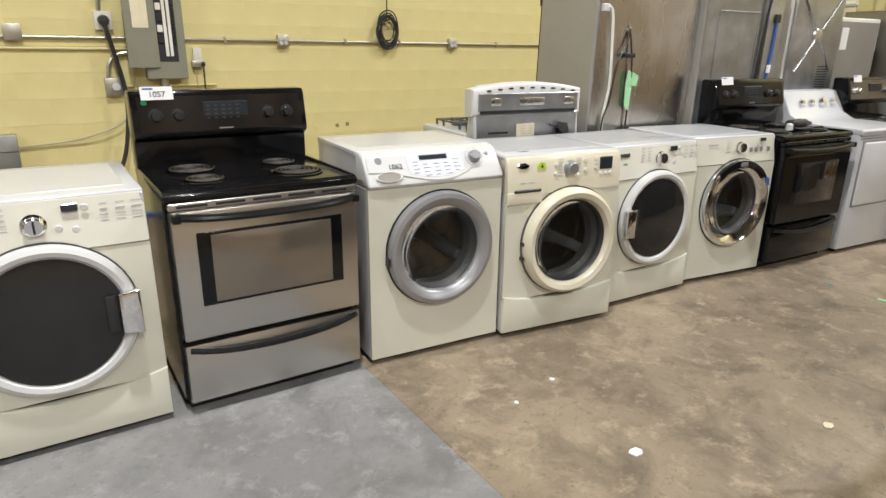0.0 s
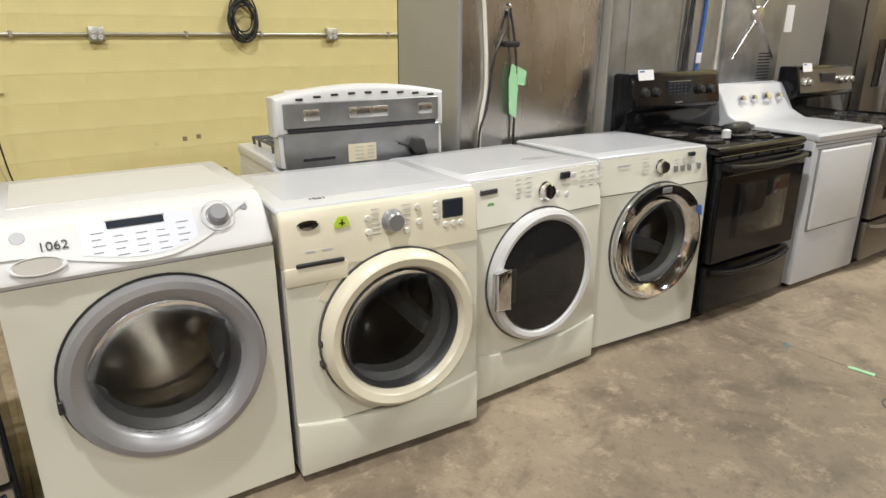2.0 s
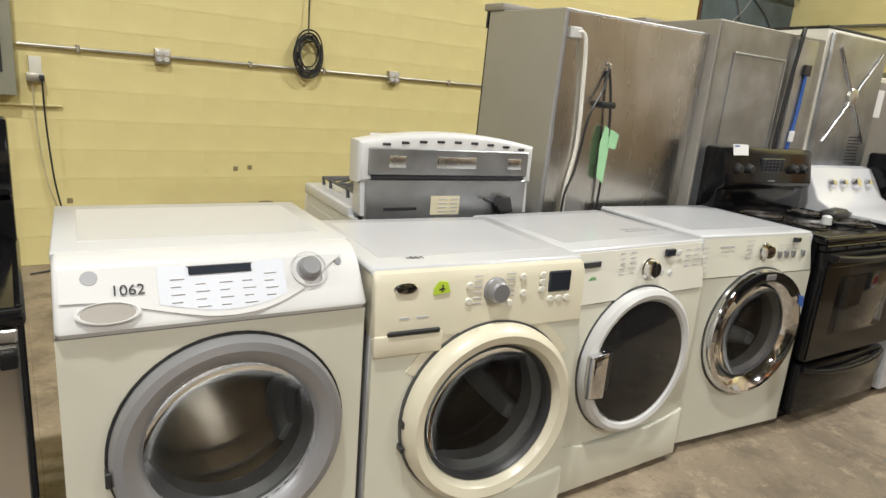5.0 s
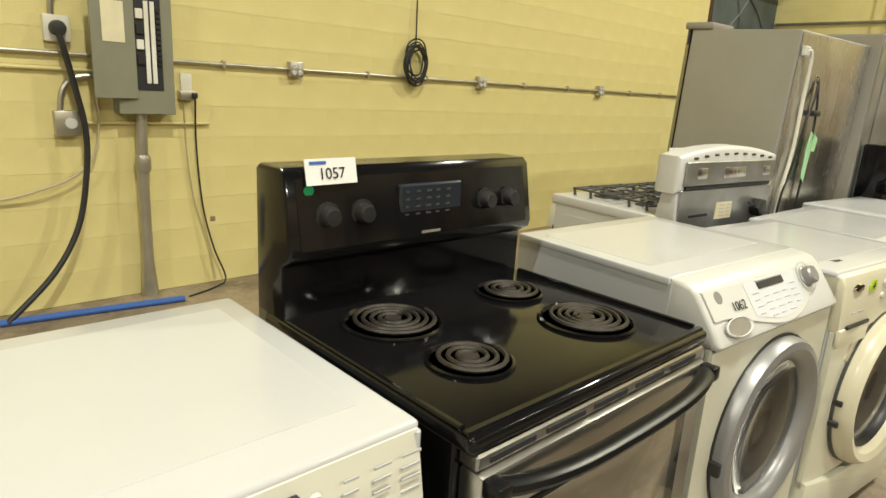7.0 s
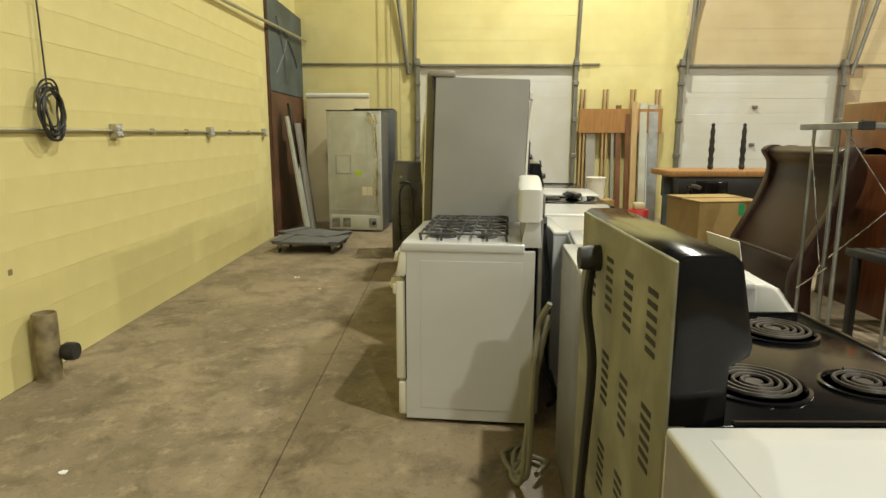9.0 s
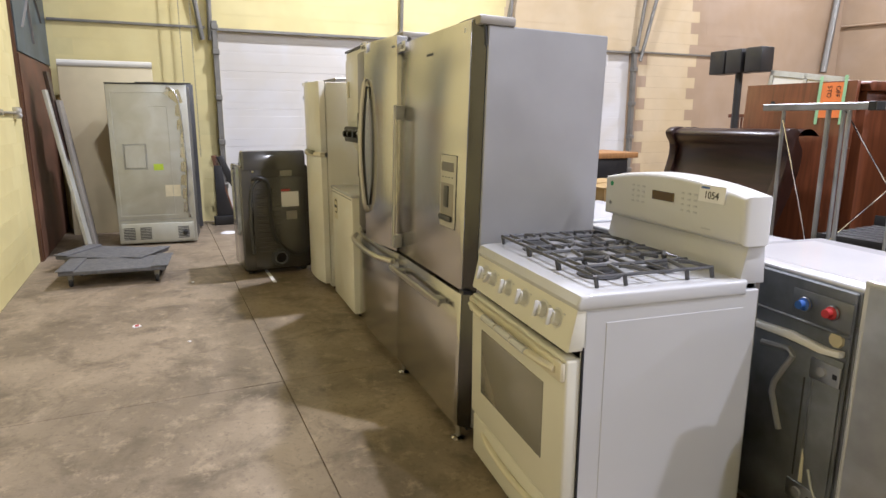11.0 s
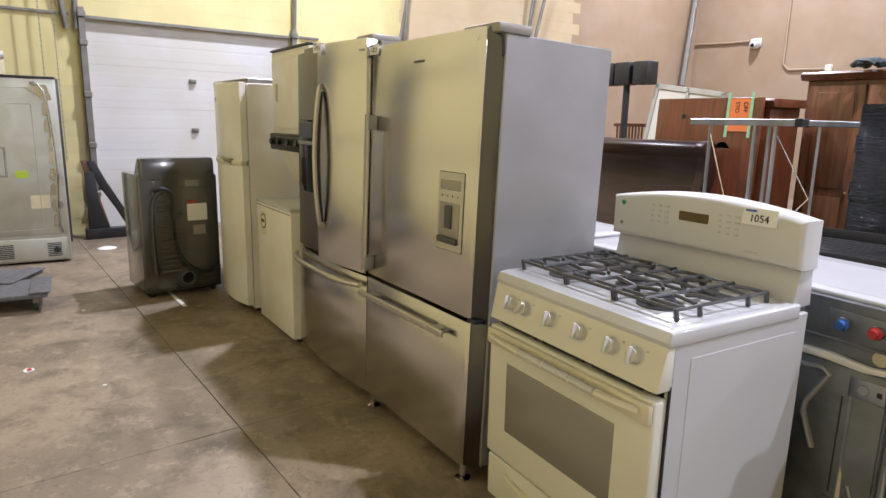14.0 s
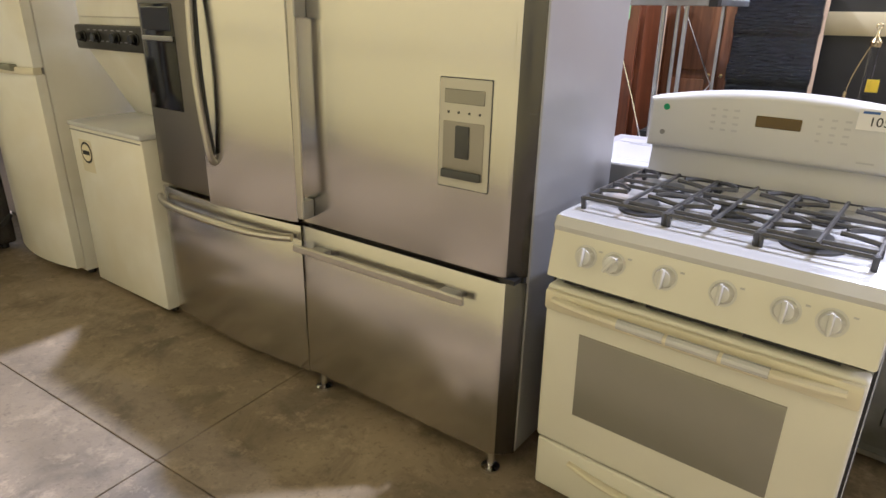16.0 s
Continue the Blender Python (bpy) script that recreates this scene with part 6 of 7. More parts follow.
# ---- far corner by the loading doors ----
def fridge_backside(m):
    """Standing refrigerator with its pale back along local -y."""
    w, d, h = .82, .12, 1.79
    t = thing("refrigerator", "tall pale refrigerator back with compressor grille", "refrigerator", m, "refrigerators")
    part("back_sheet", B(0, w, 0, .03, .02, h, bevel=.012, seg=2), BACK_PAINT, t)
    part("body", B(.01, w - .01, .03, .55, .02, h - .01, bevel=.006), DARKGREY, t)
    bm = bmesh.new()
    for a, b, c, e in ((.12, .36, .86, .875), (.12, .36, 1.13, 1.145), (.12, .135, .86, 1.145), (.345, .36, .86, 1.145)):
        box(bm, a, b, -.006, .002, c, e, bevel=.003, seg=1)
    part("access_frame", bm, GALV, t)
    part("compressor_cover", B(.03, w - .03, -.018, .004, .04, .25, bevel=.008), BACK_PAINT, t)
    for x in (.05, .22, .62):
        bm = bmesh.new()
        for k in range(8):
            box(bm, x, x + .12, -.021, -.016, .07 + k * .018, .079 + k * .018)
        part("grille", bm, INK, t)
    part("seam", B(.02, w - .02, -.003, .001, .29, .297), GALV, t)
    part("hose", tube(bmesh.new(), [(.62, -.01, 1.76), (.70, -.015, 1.70), (.74, -.012, 1.5), (.76, -.01, .9), (.74, -.012, .5), (.76, -.01, .3)], .012, 8), GALV_SHINY, t)
    part("foil_patch", prism(bmesh.new(), [(.58, 1.70), (.74, 1.74), (.78, 1.6), (.72, 1.58)], "y", -.005, .001), GALV_SHINY, t)
    part("label", B(.42, .52, -.003, .001, .85, .92), LIME, t)
    part("label", B(.52, .68, -.003, .001, .55, .68), PAPER_YELLOW, t)
    bm = bmesh.new()
    for a, b, c, e in ((.04, .78, .335, .343), (.04, .78, 1.70, 1.708), (.04, .048, .335, 1.708), (.60, .607, .335, 1.55), (.42, .60, 1.55, 1.557)):
        box(bm, a, b, -.004, .002, c, e, bevel=.002, seg=1)
    part("pressed_line", bm, BACK_PAINT, t)
    part("inner_panel", B(.14, .34, -.008, -.002, .88, 1.125, bevel=.004, seg=1), BACK_PAINT, t)
    random.seed(8)
    for k in range(9):
        z = 1.66 - k * .155
        x = .725 + random.uniform(-.012, .012)
        hw = random.uniform(.014, .034)
        part("foil_tape", prism(bmesh.new(), [(x - hw, z - .05), (x + hw * .8, z - .06), (x + hw, z + .05), (x, z + .07), (x - hw * .7, z + .045)], "y", -.006 - .001 * (k % 2), .001), GALV_SHINY, t, "crinkled foil tape")
    part("drain_valve", lathe(bmesh.new(), [(0, -.05), (.02, -.048), (.026, -.03), (.03, -.018)], (.70, 0, .13), "y", 14), BLACK_MATT, t)
    part("top_rail", B(0, w, -.006, .05, h, h + .012, bevel=.003, seg=1), BLACK_MATT, t)
    for z in (.58, .86):
        part("handle_recess", lathe(bmesh.new(), [(0, -.002), (.05, -.002), (.055, .003)], (.74, 0, z), "y", 18), GALV, t)
    return t


fridge_backside(pose(8.33, 2.86, 0, 0, 0, -97))
t = thing("refrigerator", "black refrigerator standing against a pale one", "refrigerator", pose(9.22, 2.60, 0, 0, 0, -90), "refrigerators")
part("cabinet", B(0, .68, 0, .55, .03, 1.84, bevel=.006), DARKGREY, t)
part("top_cap", B(.02, .66, .02, .5, 1.84, 1.86, bevel=.004), BLACK_MATT, t)


def dolly(m, label):
    t = thing("furniture_dolly", label, "dolly", m, "furniture dollies")
    part("deck", B(-.42, .42, -.26, .26, .11, .145, bevel=.008, seg=2), CARPET, t)
    part("end_board", B(-.44, -.30, -.27, .27, .145, .158, bevel=.006), CARPET, t)
    part("end_board", B(.30, .44, -.27, .27, .145, .158, bevel=.006), CARPET, t)
    for x in (-.34, .34):
        for y in (-.2, .2):
            c = part("caster", B(x - .02, x + .02, y - .025, y + .025, .06, .11, bevel=.005), RAIL_STEEL, t)
            part("wheel", lathe(bmesh.new(), [(0, -.014), (.03, -.014), (.038, -.008), (.038, .008), (.03, .014), (0, .014)], (x, y, .038), "x", 16), BLACK_MATT, c)
    part("label", B(.33, .40, -.272, -.269, .12, .14), PAPER, t)
    return t


dolly(pose(6.72, 2.80, 0, 0, 0, 84), "low dolly with grey carpeted deck on casters")
dolly(pose(7.28, 2.86, 0, 0, 0, 60), "second grey carpeted dolly standing askew")

random.seed(3)
for x, y, ww, hh, rz, ry, mt, lb in [(8.12, 3.40, .22, 1.72, 80, 8, BACK_PAINT, "white board leaning against the sliding door"), (8.35, 3.36, .3, 1.62, 84, 7, GREY_SIDE, "dark grey board leaning against the sliding door"), (8.20, 3.43, .16, 1.9, 82, 6, WOOD_DARK, "dark plank leaning against the sliding door")]:
    single("leaning_board", B(-ww / 2, ww / 2, 0, .035, 0, hh, bevel=.004, seg=1), mt, lb, "board", "leaning boards", m=pose(x, y - .28, .0, -ry, 0, rz - 84))
t = thing("partition_board", "beige foam-edged board leaning in the corner", "panel", pose(9.35, 3.42, 0, -7, 0, -90))
part("sheet", B(0, 1.05, 0, .05, 0, 2.1, bevel=.01), BOARD_BEIGE, t)
part("edge_roll", tube(bmesh.new(), [(0, .02, 2.1), (1.05, .02, 2.1)], .045, 10, smooth=False), OFFWHITE, t)

t = thing("hoist_chain", "hanging steel hoist chain beside the loading door", "chain", pose(9.66, 1.86, 0))
for dx in (0, .14):
    bm = bmesh.new()
    pts = [(0, dx, 4.2), (0, dx + .01, 2.2), (0, dx + (.07 if dx == 0 else -.02), .95)]
    for k in range(110):
        z = 4.2 - k * .03
        box(bm, -.006 - .004 * (k % 2), .006 + .004 * (k % 2), dx - .008 + .004 * (k % 2), dx + .008 - .004 * (k % 2), z - .018, z)
    part("links", bm, RAIL_STEEL, t)
t = thing("ladder_frame", "dark folded metal frame leaning at the loading door", "frame", pose(9.5, 1.62, 0, 0, 0, 90))
part("plank", prism(bmesh.new(), [(.12, .93), (.06, .94), (-.03, .55), (-.16, .03), (-.09, .03), (.05, .5)], "y", -.02, .0, bevel=.004), WOOD_WALNUT, t, "worn brown plank edge")
part("bar", prism(bmesh.new(), [(.06, .92), (-.02, .93), (-.12, .70), (-.30, .35), (-.42, .1), (-.33, .1), (-.20, .36), (-.05, .62)], "y", .0, .03, bevel=.006), BLACK_MATT, t)
part("bar", prism(bmesh.new(), [(.10, .8), (.0, .8), (-.03, .45), (-.13, .1), (.10, .1)], "y", .03, .06, bevel=.006), BLACK_MATT, t)
part("catch", tube(bmesh.new(), [(-.05, -.01, .6), (-.12, -.02, .56), (-.14, -.01, .5)], .018, 8), BLACK_MATT, t)
part("base", B(-.42, .14, -.03, .12, 0, .12, bevel=.01), BLACK_MATT, t)
single("floor_rag", lathe(bmesh.new(), [(.0, .012), (.05, .016), (.09, .006), (.1, .0)], (0, 0, 0), "z", 9), PAPER, "crumpled white rag on the floor", "litter", "litter", m=pose(8.75, 1.65, 0))

# wooden rack and boards between the loading doors
t = thing("wood_rack", "pine rack on the wall between the doors", "rack", pose(9.72, -1.85, 0))
for y in (-.66, -.60, -.24, -.18, .22, .28, .60, .66):
    part("upright", B(-.04, .04, y - .015, y + .015, 0, 2.2, bevel=.004, seg=1), WOOD_PALE, t)
part("back_board", B(-.06, -.042, -.70, .70, 1.48, 1.88, bevel=.003, seg=1), WOOD_ORANGE, t, "orange plywood board")
for y, ww, hh, mt, ln in [(-.55, .16, 1.95, GALV, 5), (-.38, .12, 1.98, BACK_PAINT, 5), (-.22, .1, 2.0, WOOD_PALE, 4), (.02, .09, 1.95, WOOD_WALNUT, 6), (.12, .05, 1.7, CABLE_GREY, 6), (.48, .16, 1.5, GREY_SIDE, 7), (-.50, .08, 1.85, PAPER, 6), (-.12, .07, 1.8, WOOD_WALNUT, 5)]:
    single("stored_board", B(-.02, .02, -ww / 2, ww / 2, 0, hh, bevel=.004, seg=1), mt, "long board stood upright against the rack", "board", "boards at the rack", m=pose(9.42 + .02 * ln, -1.85 + y, 0, 0, ln, 0))
t = thing("white_bucket", "white plastic pail with wire handle", "pail", pose(8.9, -1.30, .45))
part("pail", lathe(bmesh.new(), [(.13, .0), (.15, .32), (.16, .33), (.15, .34), (0, .34)], (0, 0, 0), "z", 24), WHITE_AGED_LIT, t)
part("bail", tube(bmesh.new(), [(0, -.16, .3), (-.05, -.12, .12), (-.06, 0, .06), (-.05, .12, .12), (0, .16, .3)], .005, 6), RAIL_STEEL, t)
single("carton", B(-.25, .25, -.22, .22, 0, .45, bevel=.006, seg=1), CARDBOARD, "plain brown carton under a pail", "carton", m=pose(8.9, -1.32, 0))
t = thing("paint_tin", "red and white round tin on the floor", "tin", pose(8.1, -1.75, 0))
part("tin", lathe(bmesh.new(), [(.15, .0), (.15, .36), (.145, .37), (0, .37)], (0, 0, 0), "z", 24), RED, t)
part("white_band", ring(bmesh.new(), [(.1505, .01), (.152, .012), (.152, .13), (.1505, .135)], (0, 0, 0), "z", 24), PAPER, t)
part("clutter_top", B(-.08, .06, -.08, .08, .37, .47, bevel=.02), BOARD_BEIGE, t)
single("blue_screen", B(-.02, .02, -.3, .3, 0, .85, bevel=.01), BLUE_STEEL, "dark blue panel stood on the floor", "panel", m=pose(7.9, -2.35, 0, 0, 6, 0))

# upturned dark table with turned legs
t = thing("upturned_table", "dark table stood on edge with turned legs", "table", pose(8.0, -2.95, 0))
part("tabletop", B(-.4, .4, -.95, .95, .88, .96, bevel=.01), WOOD_ORANGE, t, "pale orange wood edge")
part("apron", B(-.35, .35, -.8, .8, .55, .88, bevel=.006), BLACK_MATT, t)
for y in (.23, -.22):
    prof = [(.03, .96), (.045, 1.0), (.03, 1.04), (.042, 1.1), (.028, 1.16), (.045, 1.24), (.03, 1.30), (.04, 1.36), (.026, 1.42), (.035, 1.5), (.02, 1.56), (.028, 1.6), (0, 1.62)]
    part("leg", lathe(bmesh.new(), prof, (0, y, 0), "z", 16), BLACK_MATT, t)
for x in (-.3, .3):
    for y in (-.75, .75):
        part("trestle", B(x - .03, x + .03, y - .03, y + .03, 0, .55), BLACK_MATT, t)
t = thing("office_chair", "black office chair with padded arm", "chair", pose(7.2, -2.5, 0))
part("seat", B(-.25, .25, -.25, .25, .45, .54, bevel=.03, seg=2), BLACK_MATT, t)
part("backrest", B(.2, .28, -.24, .24, .56, .84, bevel=.03, seg=3), BLACK, t)
part("arm", tube(bmesh.new(), [(.2, .26, .5), (.2, .3, .74), (0, .3, .78), (-.2, .28, .76)], .03, 8), BLACK, t)
part("column", lathe(bmesh.new(), [(.03, .08), (.03, .45)], (0, 0, 0), "z", 12), CHROME, t)
for k in range(5):
    a = 2 * math.pi * k / 5
    part("leg", tube(bmesh.new(), [(0, 0, .1), (.28 * math.cos(a), .28 * math.sin(a), .05)], .025, 8, smooth=False), BLACK_MATT, t)
    part("caster", lathe(bmesh.new(), [(0, -.02), (.03, -.02), (.03, .02), (0, .02)], (.28 * math.cos(a), .28 * math.sin(a), .03), "x", 12), BLACK_MATT, t)

t = thing("cardboard_box", "large closed cardboard box on the floor", "box", pose(5.78, -1.85, 0, 0, 0, 8))
part("carton", B(-.35, .35, -.36, .36, 0, .76, bevel=.006, seg=1), CARDBOARD, t)
part("flap", B(-.36, -.01, -.365, .365, .762, .768), CARDBOARD, t)
part("flap", B(.01, .36, -.365, .365, .762, .775), CARDBOARD, t)
part("green_label", B(-.354, -.351, -.14, -.08, .62, .74), GREEN_DOT, t)

# dark sleigh footboard
t = thing("sleigh_footboard", "curved dark mahogany sleigh bed board", "bed board", pose(0, 0, 0))
prof = [(-2.22, 1.30), (-2.14, 1.345), (-2.05, 1.34), (-2.00, 1.30), (-2.02, 1.25), (-2.06, 1.18), (-2.05, 1.05), (-1.98, .85), (-1.86, .62), (-1.76, .42), (-1.72, .25), (-1.74, .0)]
P = [(p.x, p.y) for p in smooth_line([(a, b, 0) for a, b in prof], 4)]
part("panel", prism(bmesh.new(), P + [(a - .09, b) for a, b in P[::-1]], "x", 3.92, 5.0, bevel=.004), WOOD_DARK, t)
for x in (3.84, 5.0):
    part("end_post", prism(bmesh.new(), [(a + .03, b + .01) for a, b in P] + [(a - .14, b) for a, b in P[::-1]], "x", x, x + .08, bevel=.008), WOOD_DARK, t)
part("moulding", tube(bmesh.new(), [(3.92, -1.735, .44), (5.0, -1.735, .44)], .014, 8, smooth=False), WOOD_DARK, t)
part("moulding", tube(bmesh.new(), [(3.92, -1.71, .12), (5.0, -1.71, .12)], .03, 8, smooth=False), WOOD_DARK, t)

# grey steel rack with two top bars that meet in a corner
t = thing("steel_rack", "grey steel corner rack with thin posts and braces", "rack", pose(2.93, -1.54, 0, 0, 0, -5))
part("top_bar", B(.012, .80, -.035, .035, 1.485, 1.53, bevel=.004, seg=1), GALV, t)
part("top_bar", B(-.035, .035, -.70, -.04, 1.485, 1.525, bevel=.004, seg=1), GALV, t)
part("joint", B(-.04, .012, -.04, .04, 1.48, 1.535, bevel=.003, seg=1), BLACK_MATT, t)
part("end_cap", B(-.037, .037, -.712, -.70, 1.483, 1.527, bevel=.003, seg=1), BLACK_MATT, t)
for x, y, r_ in ((.64, 0, .013), (.285, .012, .016), (.20, -.012, .012), (.14, .014, .014), (0, -.26, .010)):
    post = part("post", tube(bmesh.new(), [(x, y, .04), (x + .006, y, 1.487)], r_, 8, smooth=False), GALV, t)
    if y > -.1:
        for z in (.35, .8, 1.25):
            part("screw", lathe(bmesh.new(), [(0, .0), (.006, .001), (.006, .012)], (x, y - r_ - .006, z), "y", 8), CHROME, post)
part("base_bar", B(.05, .80, -.03, .03, 0, .04, bevel=.004, seg=1), GALV, t)
part("base_bar", B(-.03, .03, -.30, .03, 0, .04, bevel=.004, seg=1), GALV, t)
for pts in ([(.16, .03, 1.48), (.01, -.24, 1.0), (.20, .03, .62)], [(.63, .02, 1.42), (.42, .03, .88), (.29, .03, .5)], [(.63, .02, .3), (.20, .03, .55)]):
    part("brace", tube(bmesh.new(), pts, .005, 6, smooth=False), CHROME, t)


# brown furniture behind the row
def armoire(m, w, h, d, mt, label, group="", rails=True):
    t = thing("armoire", label, "armoire", m, group)
    part("carcass", B(0, w, 0, d, .06, h, bevel=.006), mt, t)
    part("cornice", prism(bmesh.new(), [(-.03, h), (-.06, h + .05), (-.03, h + .07), (d, h + .07), (d, h)], "x", -.05, w + .05, bevel=.006), mt, t)
    part("plinth", B(-.02, w + .02, -.02, d, 0, .1, bevel=.006), mt, t)
    if rails:
        for k in range(2):
            x0 = .03 + k * (w - .04) / 2
            x1 = x0 + (w - .08) / 2
            dr = part("door", B(x0, x1, -.022, 0, .14, h - .04, bevel=.006), mt, t)
            for z0, z1 in ((.2, h * .48), (h * .52, h - .1)):
                part("raised_panel", B(x0 + .07, x1 - .07, -.036, -.02, z0, z1, bevel=.014, seg=2), mt, dr)
            part("knob", lathe(bmesh.new(), [(0, -.05), (.016, -.045), (.012, -.022)], (x1 - .04 if k == 0 else x0 + .04, 0, h * .5), "y", 12), BRASS, dr)
    return t


armoire(pose(3.62, -3.15, 0, 0, 0, 180), .95, 1.88, .5, WOOD_WALNUT, "tall walnut armoire with panelled doors")
armoire(pose(4.35, -2.62, 0, 0, 0, 176), .72, 1.64, .45, WOOD_RED, "red-brown wooden cabinet with plain side", rails=False)
t = thing("bed_headboard", "red-brown wooden headboard leaning with orange sign", "headboard", pose(4.62, -2.36, 0, -3, 0, 180))
part("board", B(0, .98, 0, .04, 0, 1.72, bevel=.005), WOOD_RED, t)
part("lock_hole", lathe(bmesh.new(), [(0, -.002), (.022, -.002), (.022, .002)], (.28, 0, 1.56), "y", 12), INK, t)
sg = thing("orange_sign", "orange paper sign with green tape, half readable", "sign", pose(4.62, -2.36, 0, -3, 0, 180) @ pose(.69, -.004, 1.44))
part("sheet", B(0, .20, 0, .002, 0, .27), ORANGE, sg)
for x in (-.01, .19):
    part("tape", B(x, x + .025, -.002, 0, -.05, .32), GREEN, sg)
letters("words", "OFF", .05, pose(.15, -.0012, .20, 90, 90, 0), INK, sg, "printed word OFF on its side")
letters("words", "STO", .05, pose(.08, -.0012, .20, 90, 90, 0), INK, sg, "printed letters STO on their side")
armoire(pose(5.2, -3.5, 0, 0, 0, 180), .85, 1.60, .5, WOOD_RED, "dark red cabinet behind the bed board")

t = thing("wrapped_cabinet", "tall dark cabinet wrapped in shrink film", "cabinet", pose(2.96, -2.55, 0, 0, 0, 182))
part("wrapped_body", B(0, .56, 0, .22, .05, 1.66, bevel=.02, seg=2), WRAP, t)
for z in (.5, .95, 1.3):
    part("film_band", B(-.006, .566, -.006, .226, z, z + .14, bevel=.012), WRAP, t)
part("pallet_foot", B(.03, .53, .03, .19, 0, .05), WOOD_PALE, t)
t = thing("black_cabinet", "tall black cabinet with a beige rail", "cabinet", pose(2.38, -2.75, 0, 0, 0, 180))
part("carcass", B(0, .9, 0, .45, 0, 1.82, bevel=.008), BLACK_MATT, t)
part("beige_rail", B(-.002, .9, -.012, 0, 1.30, 1.46, bevel=.004), BOARD_BEIGE, t)
t = thing("slatted_bench", "low black slatted bench base", "bench", pose(2.82, -2.2, -.2, 0, 0, 4))
for k in range(7):
    part("slat", B(-.55, .55, -.32 + k * .1, -.26 + k * .1, .83, .85, bevel=.004, seg=1), BLACK_MATT, t)
part("rail", B(-.57, .57, -.36, -.34, .80, .92, bevel=.006), BLACK_MATT, t)
part("rail", B(-.57, .57, .36, .38, .80, .85, bevel=.006), BLACK_MATT, t)
for x in (-.52, .52):
    for y in (-.32, .32):
        part("leg", B(x - .025, x + .025, y - .025, y + .025, .2, .83, bevel=.004), BLACK_MATT, t)
t = thing("side_table", "small black side table behind the washers", "side table", pose(2.0, -2.28, 0))
part("tabletop", B(-.2, .2, -.2, .2, .82, .852, bevel=.008), BLACK_MATT, t)
for x in (-.16, .16):
    for y in (-.16, .16):
        part("leg", B(x - .018, x + .018, y - .018, y + .018, 0, .82, bevel=.003, seg=1), BLACK_MATT, t)
t = thing("brass_lantern", "brass and glass hanging lantern with yellow tag", "lantern", pose(2.05, -2.2, .852))
part("base", lathe(bmesh.new(), [(.10, 0), (.1, .012), (.03, .03), (.02, .06)], (0, 0, 0), "z", 20), BRASS, t)
part("glass", lathe(bmesh.new(), [(.025, .06), (.025, .40)], (0, 0, 0), "z", 16), CLEAR, t)
part("finial", lathe(bmesh.new(), [(.03, .40), (.034, .43), (.015, .46), (.006, .50), (0, .51)], (0, 0, 0), "z", 16), BRASS, t)
part("ring", ring(bmesh.new(), [(.016, -.003), (.02, 0), (.016, .003), (.012, 0)], (0, 0, .525), "y", 16), BRASS, t)
part("chain", tube(bmesh.new(), [(.02, 0, .42), (.09, 0, .2), (.11, 0, .02)], .004, 6), BRASS, t)
part("yellow_tag", B(-.07, .0, -.03, -.026, .12, .2, bevel=.004, seg=1), material("yellow_tag_paper", (.75, .55, .02), .6), t)

t = thing("window_sash", "pale green framed window sash leaning upright", "window sash", pose(6.62, -5.0, 1.2, -4, 8, 176))
for x0, x1, z0, z1 in ((0, 1.1, 0, .07), (0, 1.1, .80, .87), (0, .06, 0, .87), (1.04, 1.1, 0, .87), (.52, .57, 0, .87)):
    part("rail", B(x0, x1, 0, .04, z0, z1, bevel=.004, seg=1), BACK_PAINT, t)
part("blind", B(.06, 1.04, .02, .03, .07, .80), OFFWHITE, t)
single("stand_table", box(B(-.8, .8, -.3, .3, 1.14, 1.2, bevel=.01), -.75, .75, -.25, .25, 0, 1.14), WOOD_DARK, "dark sideboard under a leaning sash", "sideboard", m=pose(6.1, -5.1, 0))
t = thing("speaker_stand", "two black loudspeakers on a tall black stand", "speaker stand", pose(6.95, -5.0, 0))
part("pole", tube(bmesh.new(), [(0, 0, 0), (0, 0, 2.1)], .05, 10, smooth=False), BLACK_MATT, t)
part("cross_arm", B(-.35, .35, -.04, .04, 2.1, 2.16, bevel=.006), BLACK_MATT, t)
for x in (-.3, .02, .3):
    part("speaker", B(x - .13, x + .13, -.12, .12, 2.04, 2.36, bevel=.02), BLACK_MATT, t)
part("base_plate", B(-.3, .3, -.3, .3, 0, .03, bevel=.006), BLACK_MATT, t)
t = thing("slat_crib", "reddish slatted rail leaning on the wall", "rail", pose(7.6, -5.6, .9, 0, 0, 178))
for k in range(9):
    part("slat", B(.05 + k * .06, .08 + k * .06, 0, .02, 0, .55, bevel=.003, seg=1), WOOD_RED, t)
part("rail", B(0, .62, -.01, .03, .55, .6, bevel=.004, seg=1), WOOD_RED, t)
part("board", B(0, .62, -.01, .03, -.9, .02, bevel=.004, seg=1), WOOD_RED, t)

bm = bmesh.new()
random.seed(21)
for k in range(7):
    a = random.uniform(0, 6.28)
    r_ = random.uniform(.02, .09)
    pts = [(r_ * math.cos(a) + .1 * u * math.cos(a + 1.9), r_ * math.sin(a) + .1 * u * math.sin(a + 1.9), .02 + .05 * (1 - u * u) * random.uniform(.5, 1)) for u in (-1, -.5, 0, .5, 1)]
    tube(bm, pts, .028, 8, flat=.7)
single("crumpled_cloth", bm, BLUE_STEEL, "crumpled dark blue cloth lying on an armoire", "cloth", m=pose(3.1, -3.05, 1.955))

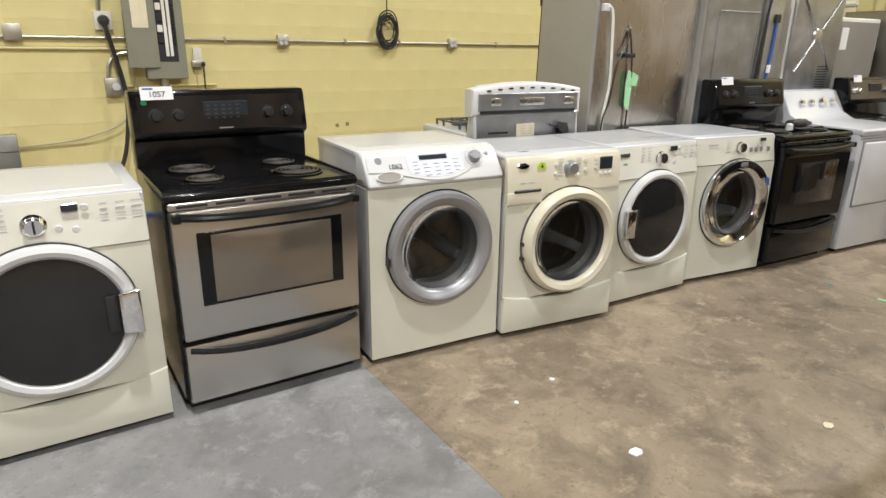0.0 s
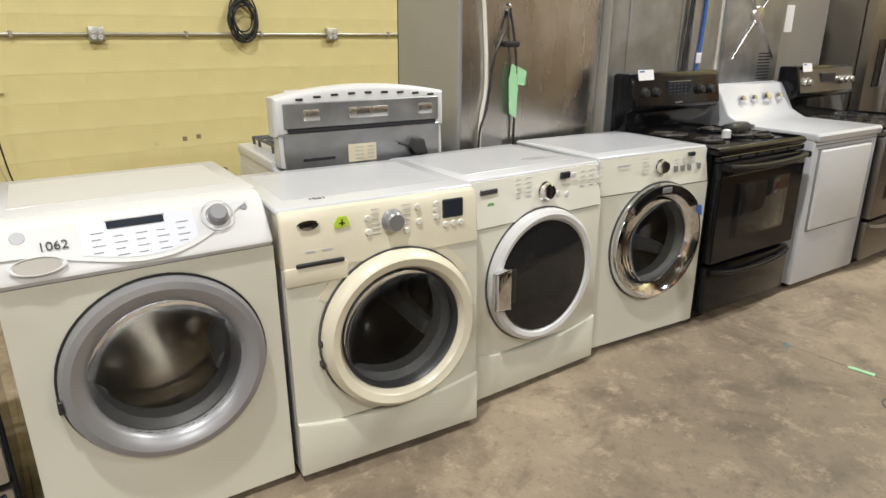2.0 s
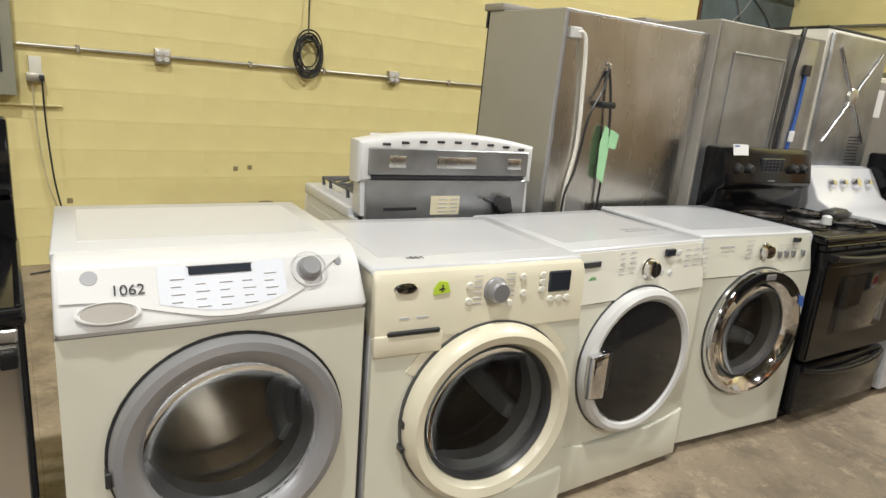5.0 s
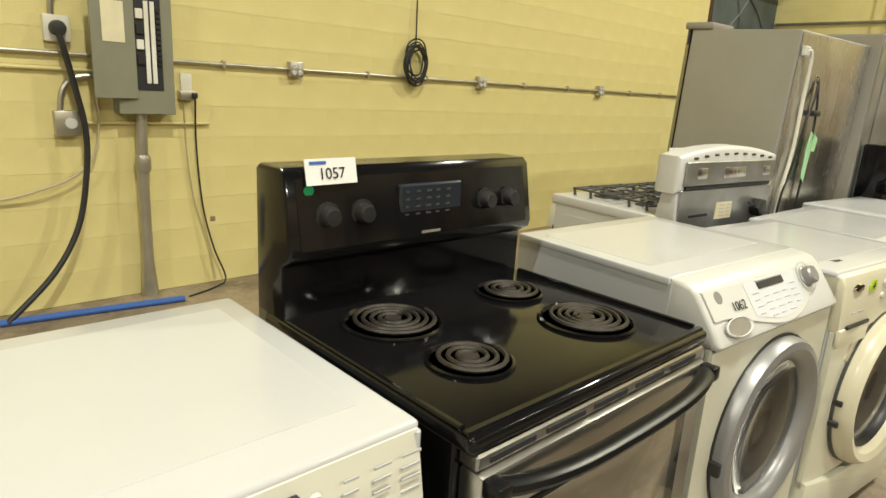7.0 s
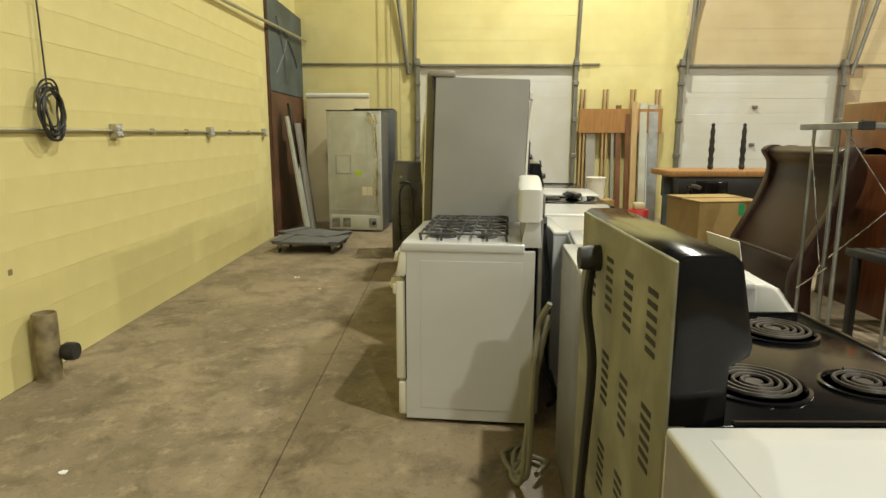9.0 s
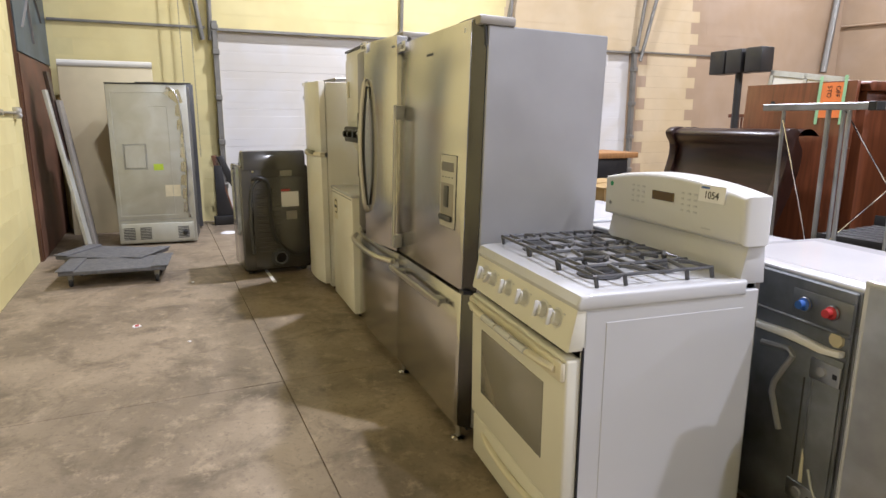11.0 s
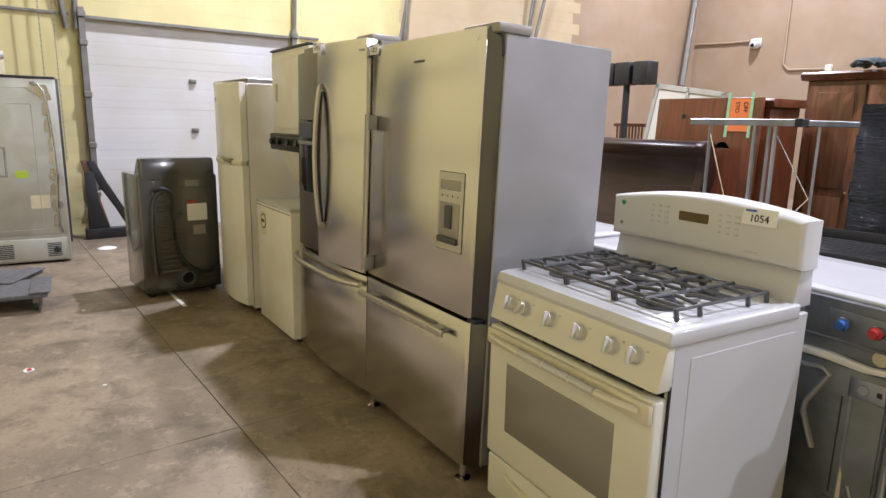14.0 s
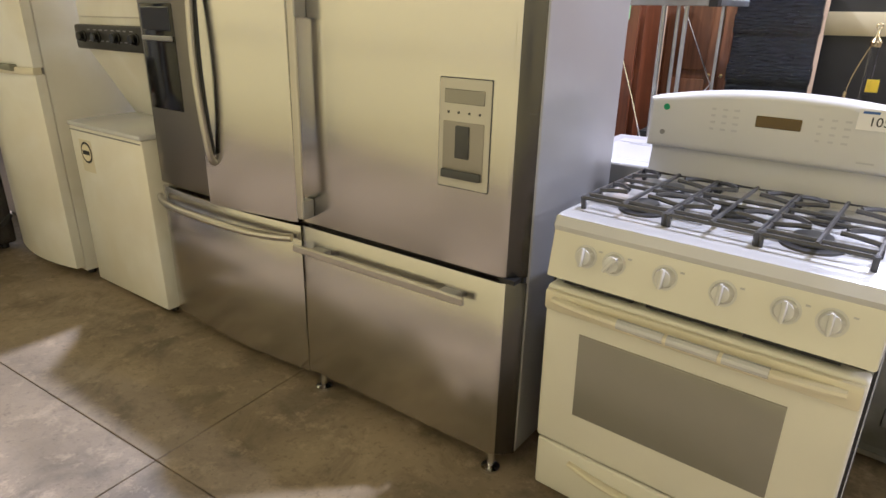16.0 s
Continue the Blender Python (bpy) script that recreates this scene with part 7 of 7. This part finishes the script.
# litter on the concrete
random.seed(11)
for x, y, s, mt in [(1.36, -1.12, .03, PAPER), (2.15, -1.41, .025, PAPER_YELLOW), (1.46, -.55, .012, PAPER), (5.17, 2.62, .035, PAPER), (1.4, 2.76, .02, PAPER), (2.33, -1.55, .012, PAPER), (1.2, -.62, .01, PAPER), (4.7, 2.3, .012, PAPER), (6.3, 2.2, .014, PAPER), (.3, 2.5, .012, PAPER), (4.9, -.7, .014, BLACK_MATT)]:
    a = random.uniform(0, 6.28)
    poly = [(s * (.7 + .5 * random.random()) * math.cos(a + k), s * (.7 + .5 * random.random()) * math.sin(a + k)) for k in (0, 1.1, 2.2, 3.3, 4.4, 5.4)]
    single("paper_scrap", prism(bmesh.new(), poly, "z", .001, .004 + s * .1), mt, "small torn scrap lying on the concrete floor", "litter", "litter", m=pose(x, y, 0))
single("red_scrap", B(-.02, .02, -.012, .012, .006, .009), RED, "small red printed scrap on the floor", "litter", "litter", m=pose(5.17, 2.62, 0))

single("tape_scrap", prism(bmesh.new(), [(-.012, -.055), (.016, -.05), (.01, .0), (.014, .03), (.004, .055), (-.016, .045), (-.008, .0)], "z", .001, .005), GREEN, "crumpled strip of pale green tape on concrete", "tape", "litter", m=pose(3.815, -.915, 0, 0, 0, 4))
single("paint_fleck", prism(bmesh.new(), [(-.03, -.01), (.02, -.014), (.035, .004), (.0, .016), (-.025, .01)], "z", .0005, .0012), material("blue_green_paint", (.13, .19, .19), .7, 0, .3, 30), "blue-green paint fleck on the concrete", "paint", "litter", m=pose(3.81, -.59, 0, 0, 0, 25))
# round plug set in the floor
t = thing("floor_plug", "round dark plug ring set in the concrete", "floor plug", pose(3.63, -1.13, 0))
part("ring", ring(bmesh.new(), [(.066, .0), (.066, .0014), (.058, .0014), (.058, .0)], (0, 0, 0), "z", 28), DARKGREY, t)
part("cap", lathe(bmesh.new(), [(.05, .0), (.05, .0009), (0, .0009)], (0, 0, 0), "z", 24), CONCRETE, t)
# brass chandelier stood on a low stool
t = thing("stool", "low black square stool under a brass chandelier", "stool", pose(2.15, -1.89, 0))
part("seat", B(-.15, .15, -.15, .15, .40, .44, bevel=.008), BLACK_MATT, t)
for x in (-.12, .12):
    for y in (-.12, .12):
        part("leg", B(x - .016, x + .016, y - .016, y + .016, 0, .40, bevel=.003, seg=1), BLACK_MATT, t)
t = thing("brass_chandelier", "polished brass chandelier with curved candle arms", "chandelier", pose(2.15, -1.89, .44, 0, 0, -8.5))
part("stem", lathe(bmesh.new(), [(0, 0), (.07, .004), (.075, .02), (.03, .05), (.022, .09), (.06, .14), (.065, .19), (.03, .24), (.014, .28), (.02, .33), (.012, .36), (.01, .56), (0, .57)], (0, 0, 0), "z", 24), BRASS, t)
for k in range(3):
    a = radians(90 + 120 * k)
    c, q = math.cos(a), math.sin(a)
    arm = part("arm", tube(bmesh.new(), [(c * r_, q * r_, z) for r_, z in ((.05, .17), (.14, .11), (.25, .10), (.35, .18), (.40, .30), (.40, .40))], .008, 8), BRASS, t)
    part("drip_pan", lathe(bmesh.new(), [(.012, .395), (.03, .40), (.055, .415), (.06, .425), (.054, .42), (.014, .41)], (c * .40, q * .40, 0), "z", 24), BRASS, arm)
    part("candle_cup", ring(bmesh.new(), [(.011, .41), (.011, .495), (.012, .50), (.0095, .50), (.0095, .45), (.0095, .41)], (c * .40, q * .40, 0), "z", 20), BRASS, arm)

# ---- blocks of the walls ----
count = 0
rest = bmesh.new()
for row in range(18):
    z = .1 + row * .2
    x = WEST + (.2 if row % 2 else .4)
    while x < 7.58:
        if -.4 <= x <= 7.2 and z < 3.2:
            ob = new("block", BLK)
            ob.parent = wall_n
            ob.location = (x, NORTH, z)
            count += 1
        else:
            box(rest, x - .1999, x + .1999, NORTH - .002, NORTH + .03, z - .0982, z + .0982)
        x += .4
tagged(part("block_courses", rest, YELLOW, wall_n), "", "", "", "stuff")
eb = block_field(bmesh.new(), "y", EAST, -2.75, 3.3, 0, 4.2, [(D1[0] - .25, D1[1] + .25, 0, DH + .1)])
tagged(part("block_courses", eb, YELLOW, bpy.data.objects["wall_east_1"]), "", "", "", "stuff")
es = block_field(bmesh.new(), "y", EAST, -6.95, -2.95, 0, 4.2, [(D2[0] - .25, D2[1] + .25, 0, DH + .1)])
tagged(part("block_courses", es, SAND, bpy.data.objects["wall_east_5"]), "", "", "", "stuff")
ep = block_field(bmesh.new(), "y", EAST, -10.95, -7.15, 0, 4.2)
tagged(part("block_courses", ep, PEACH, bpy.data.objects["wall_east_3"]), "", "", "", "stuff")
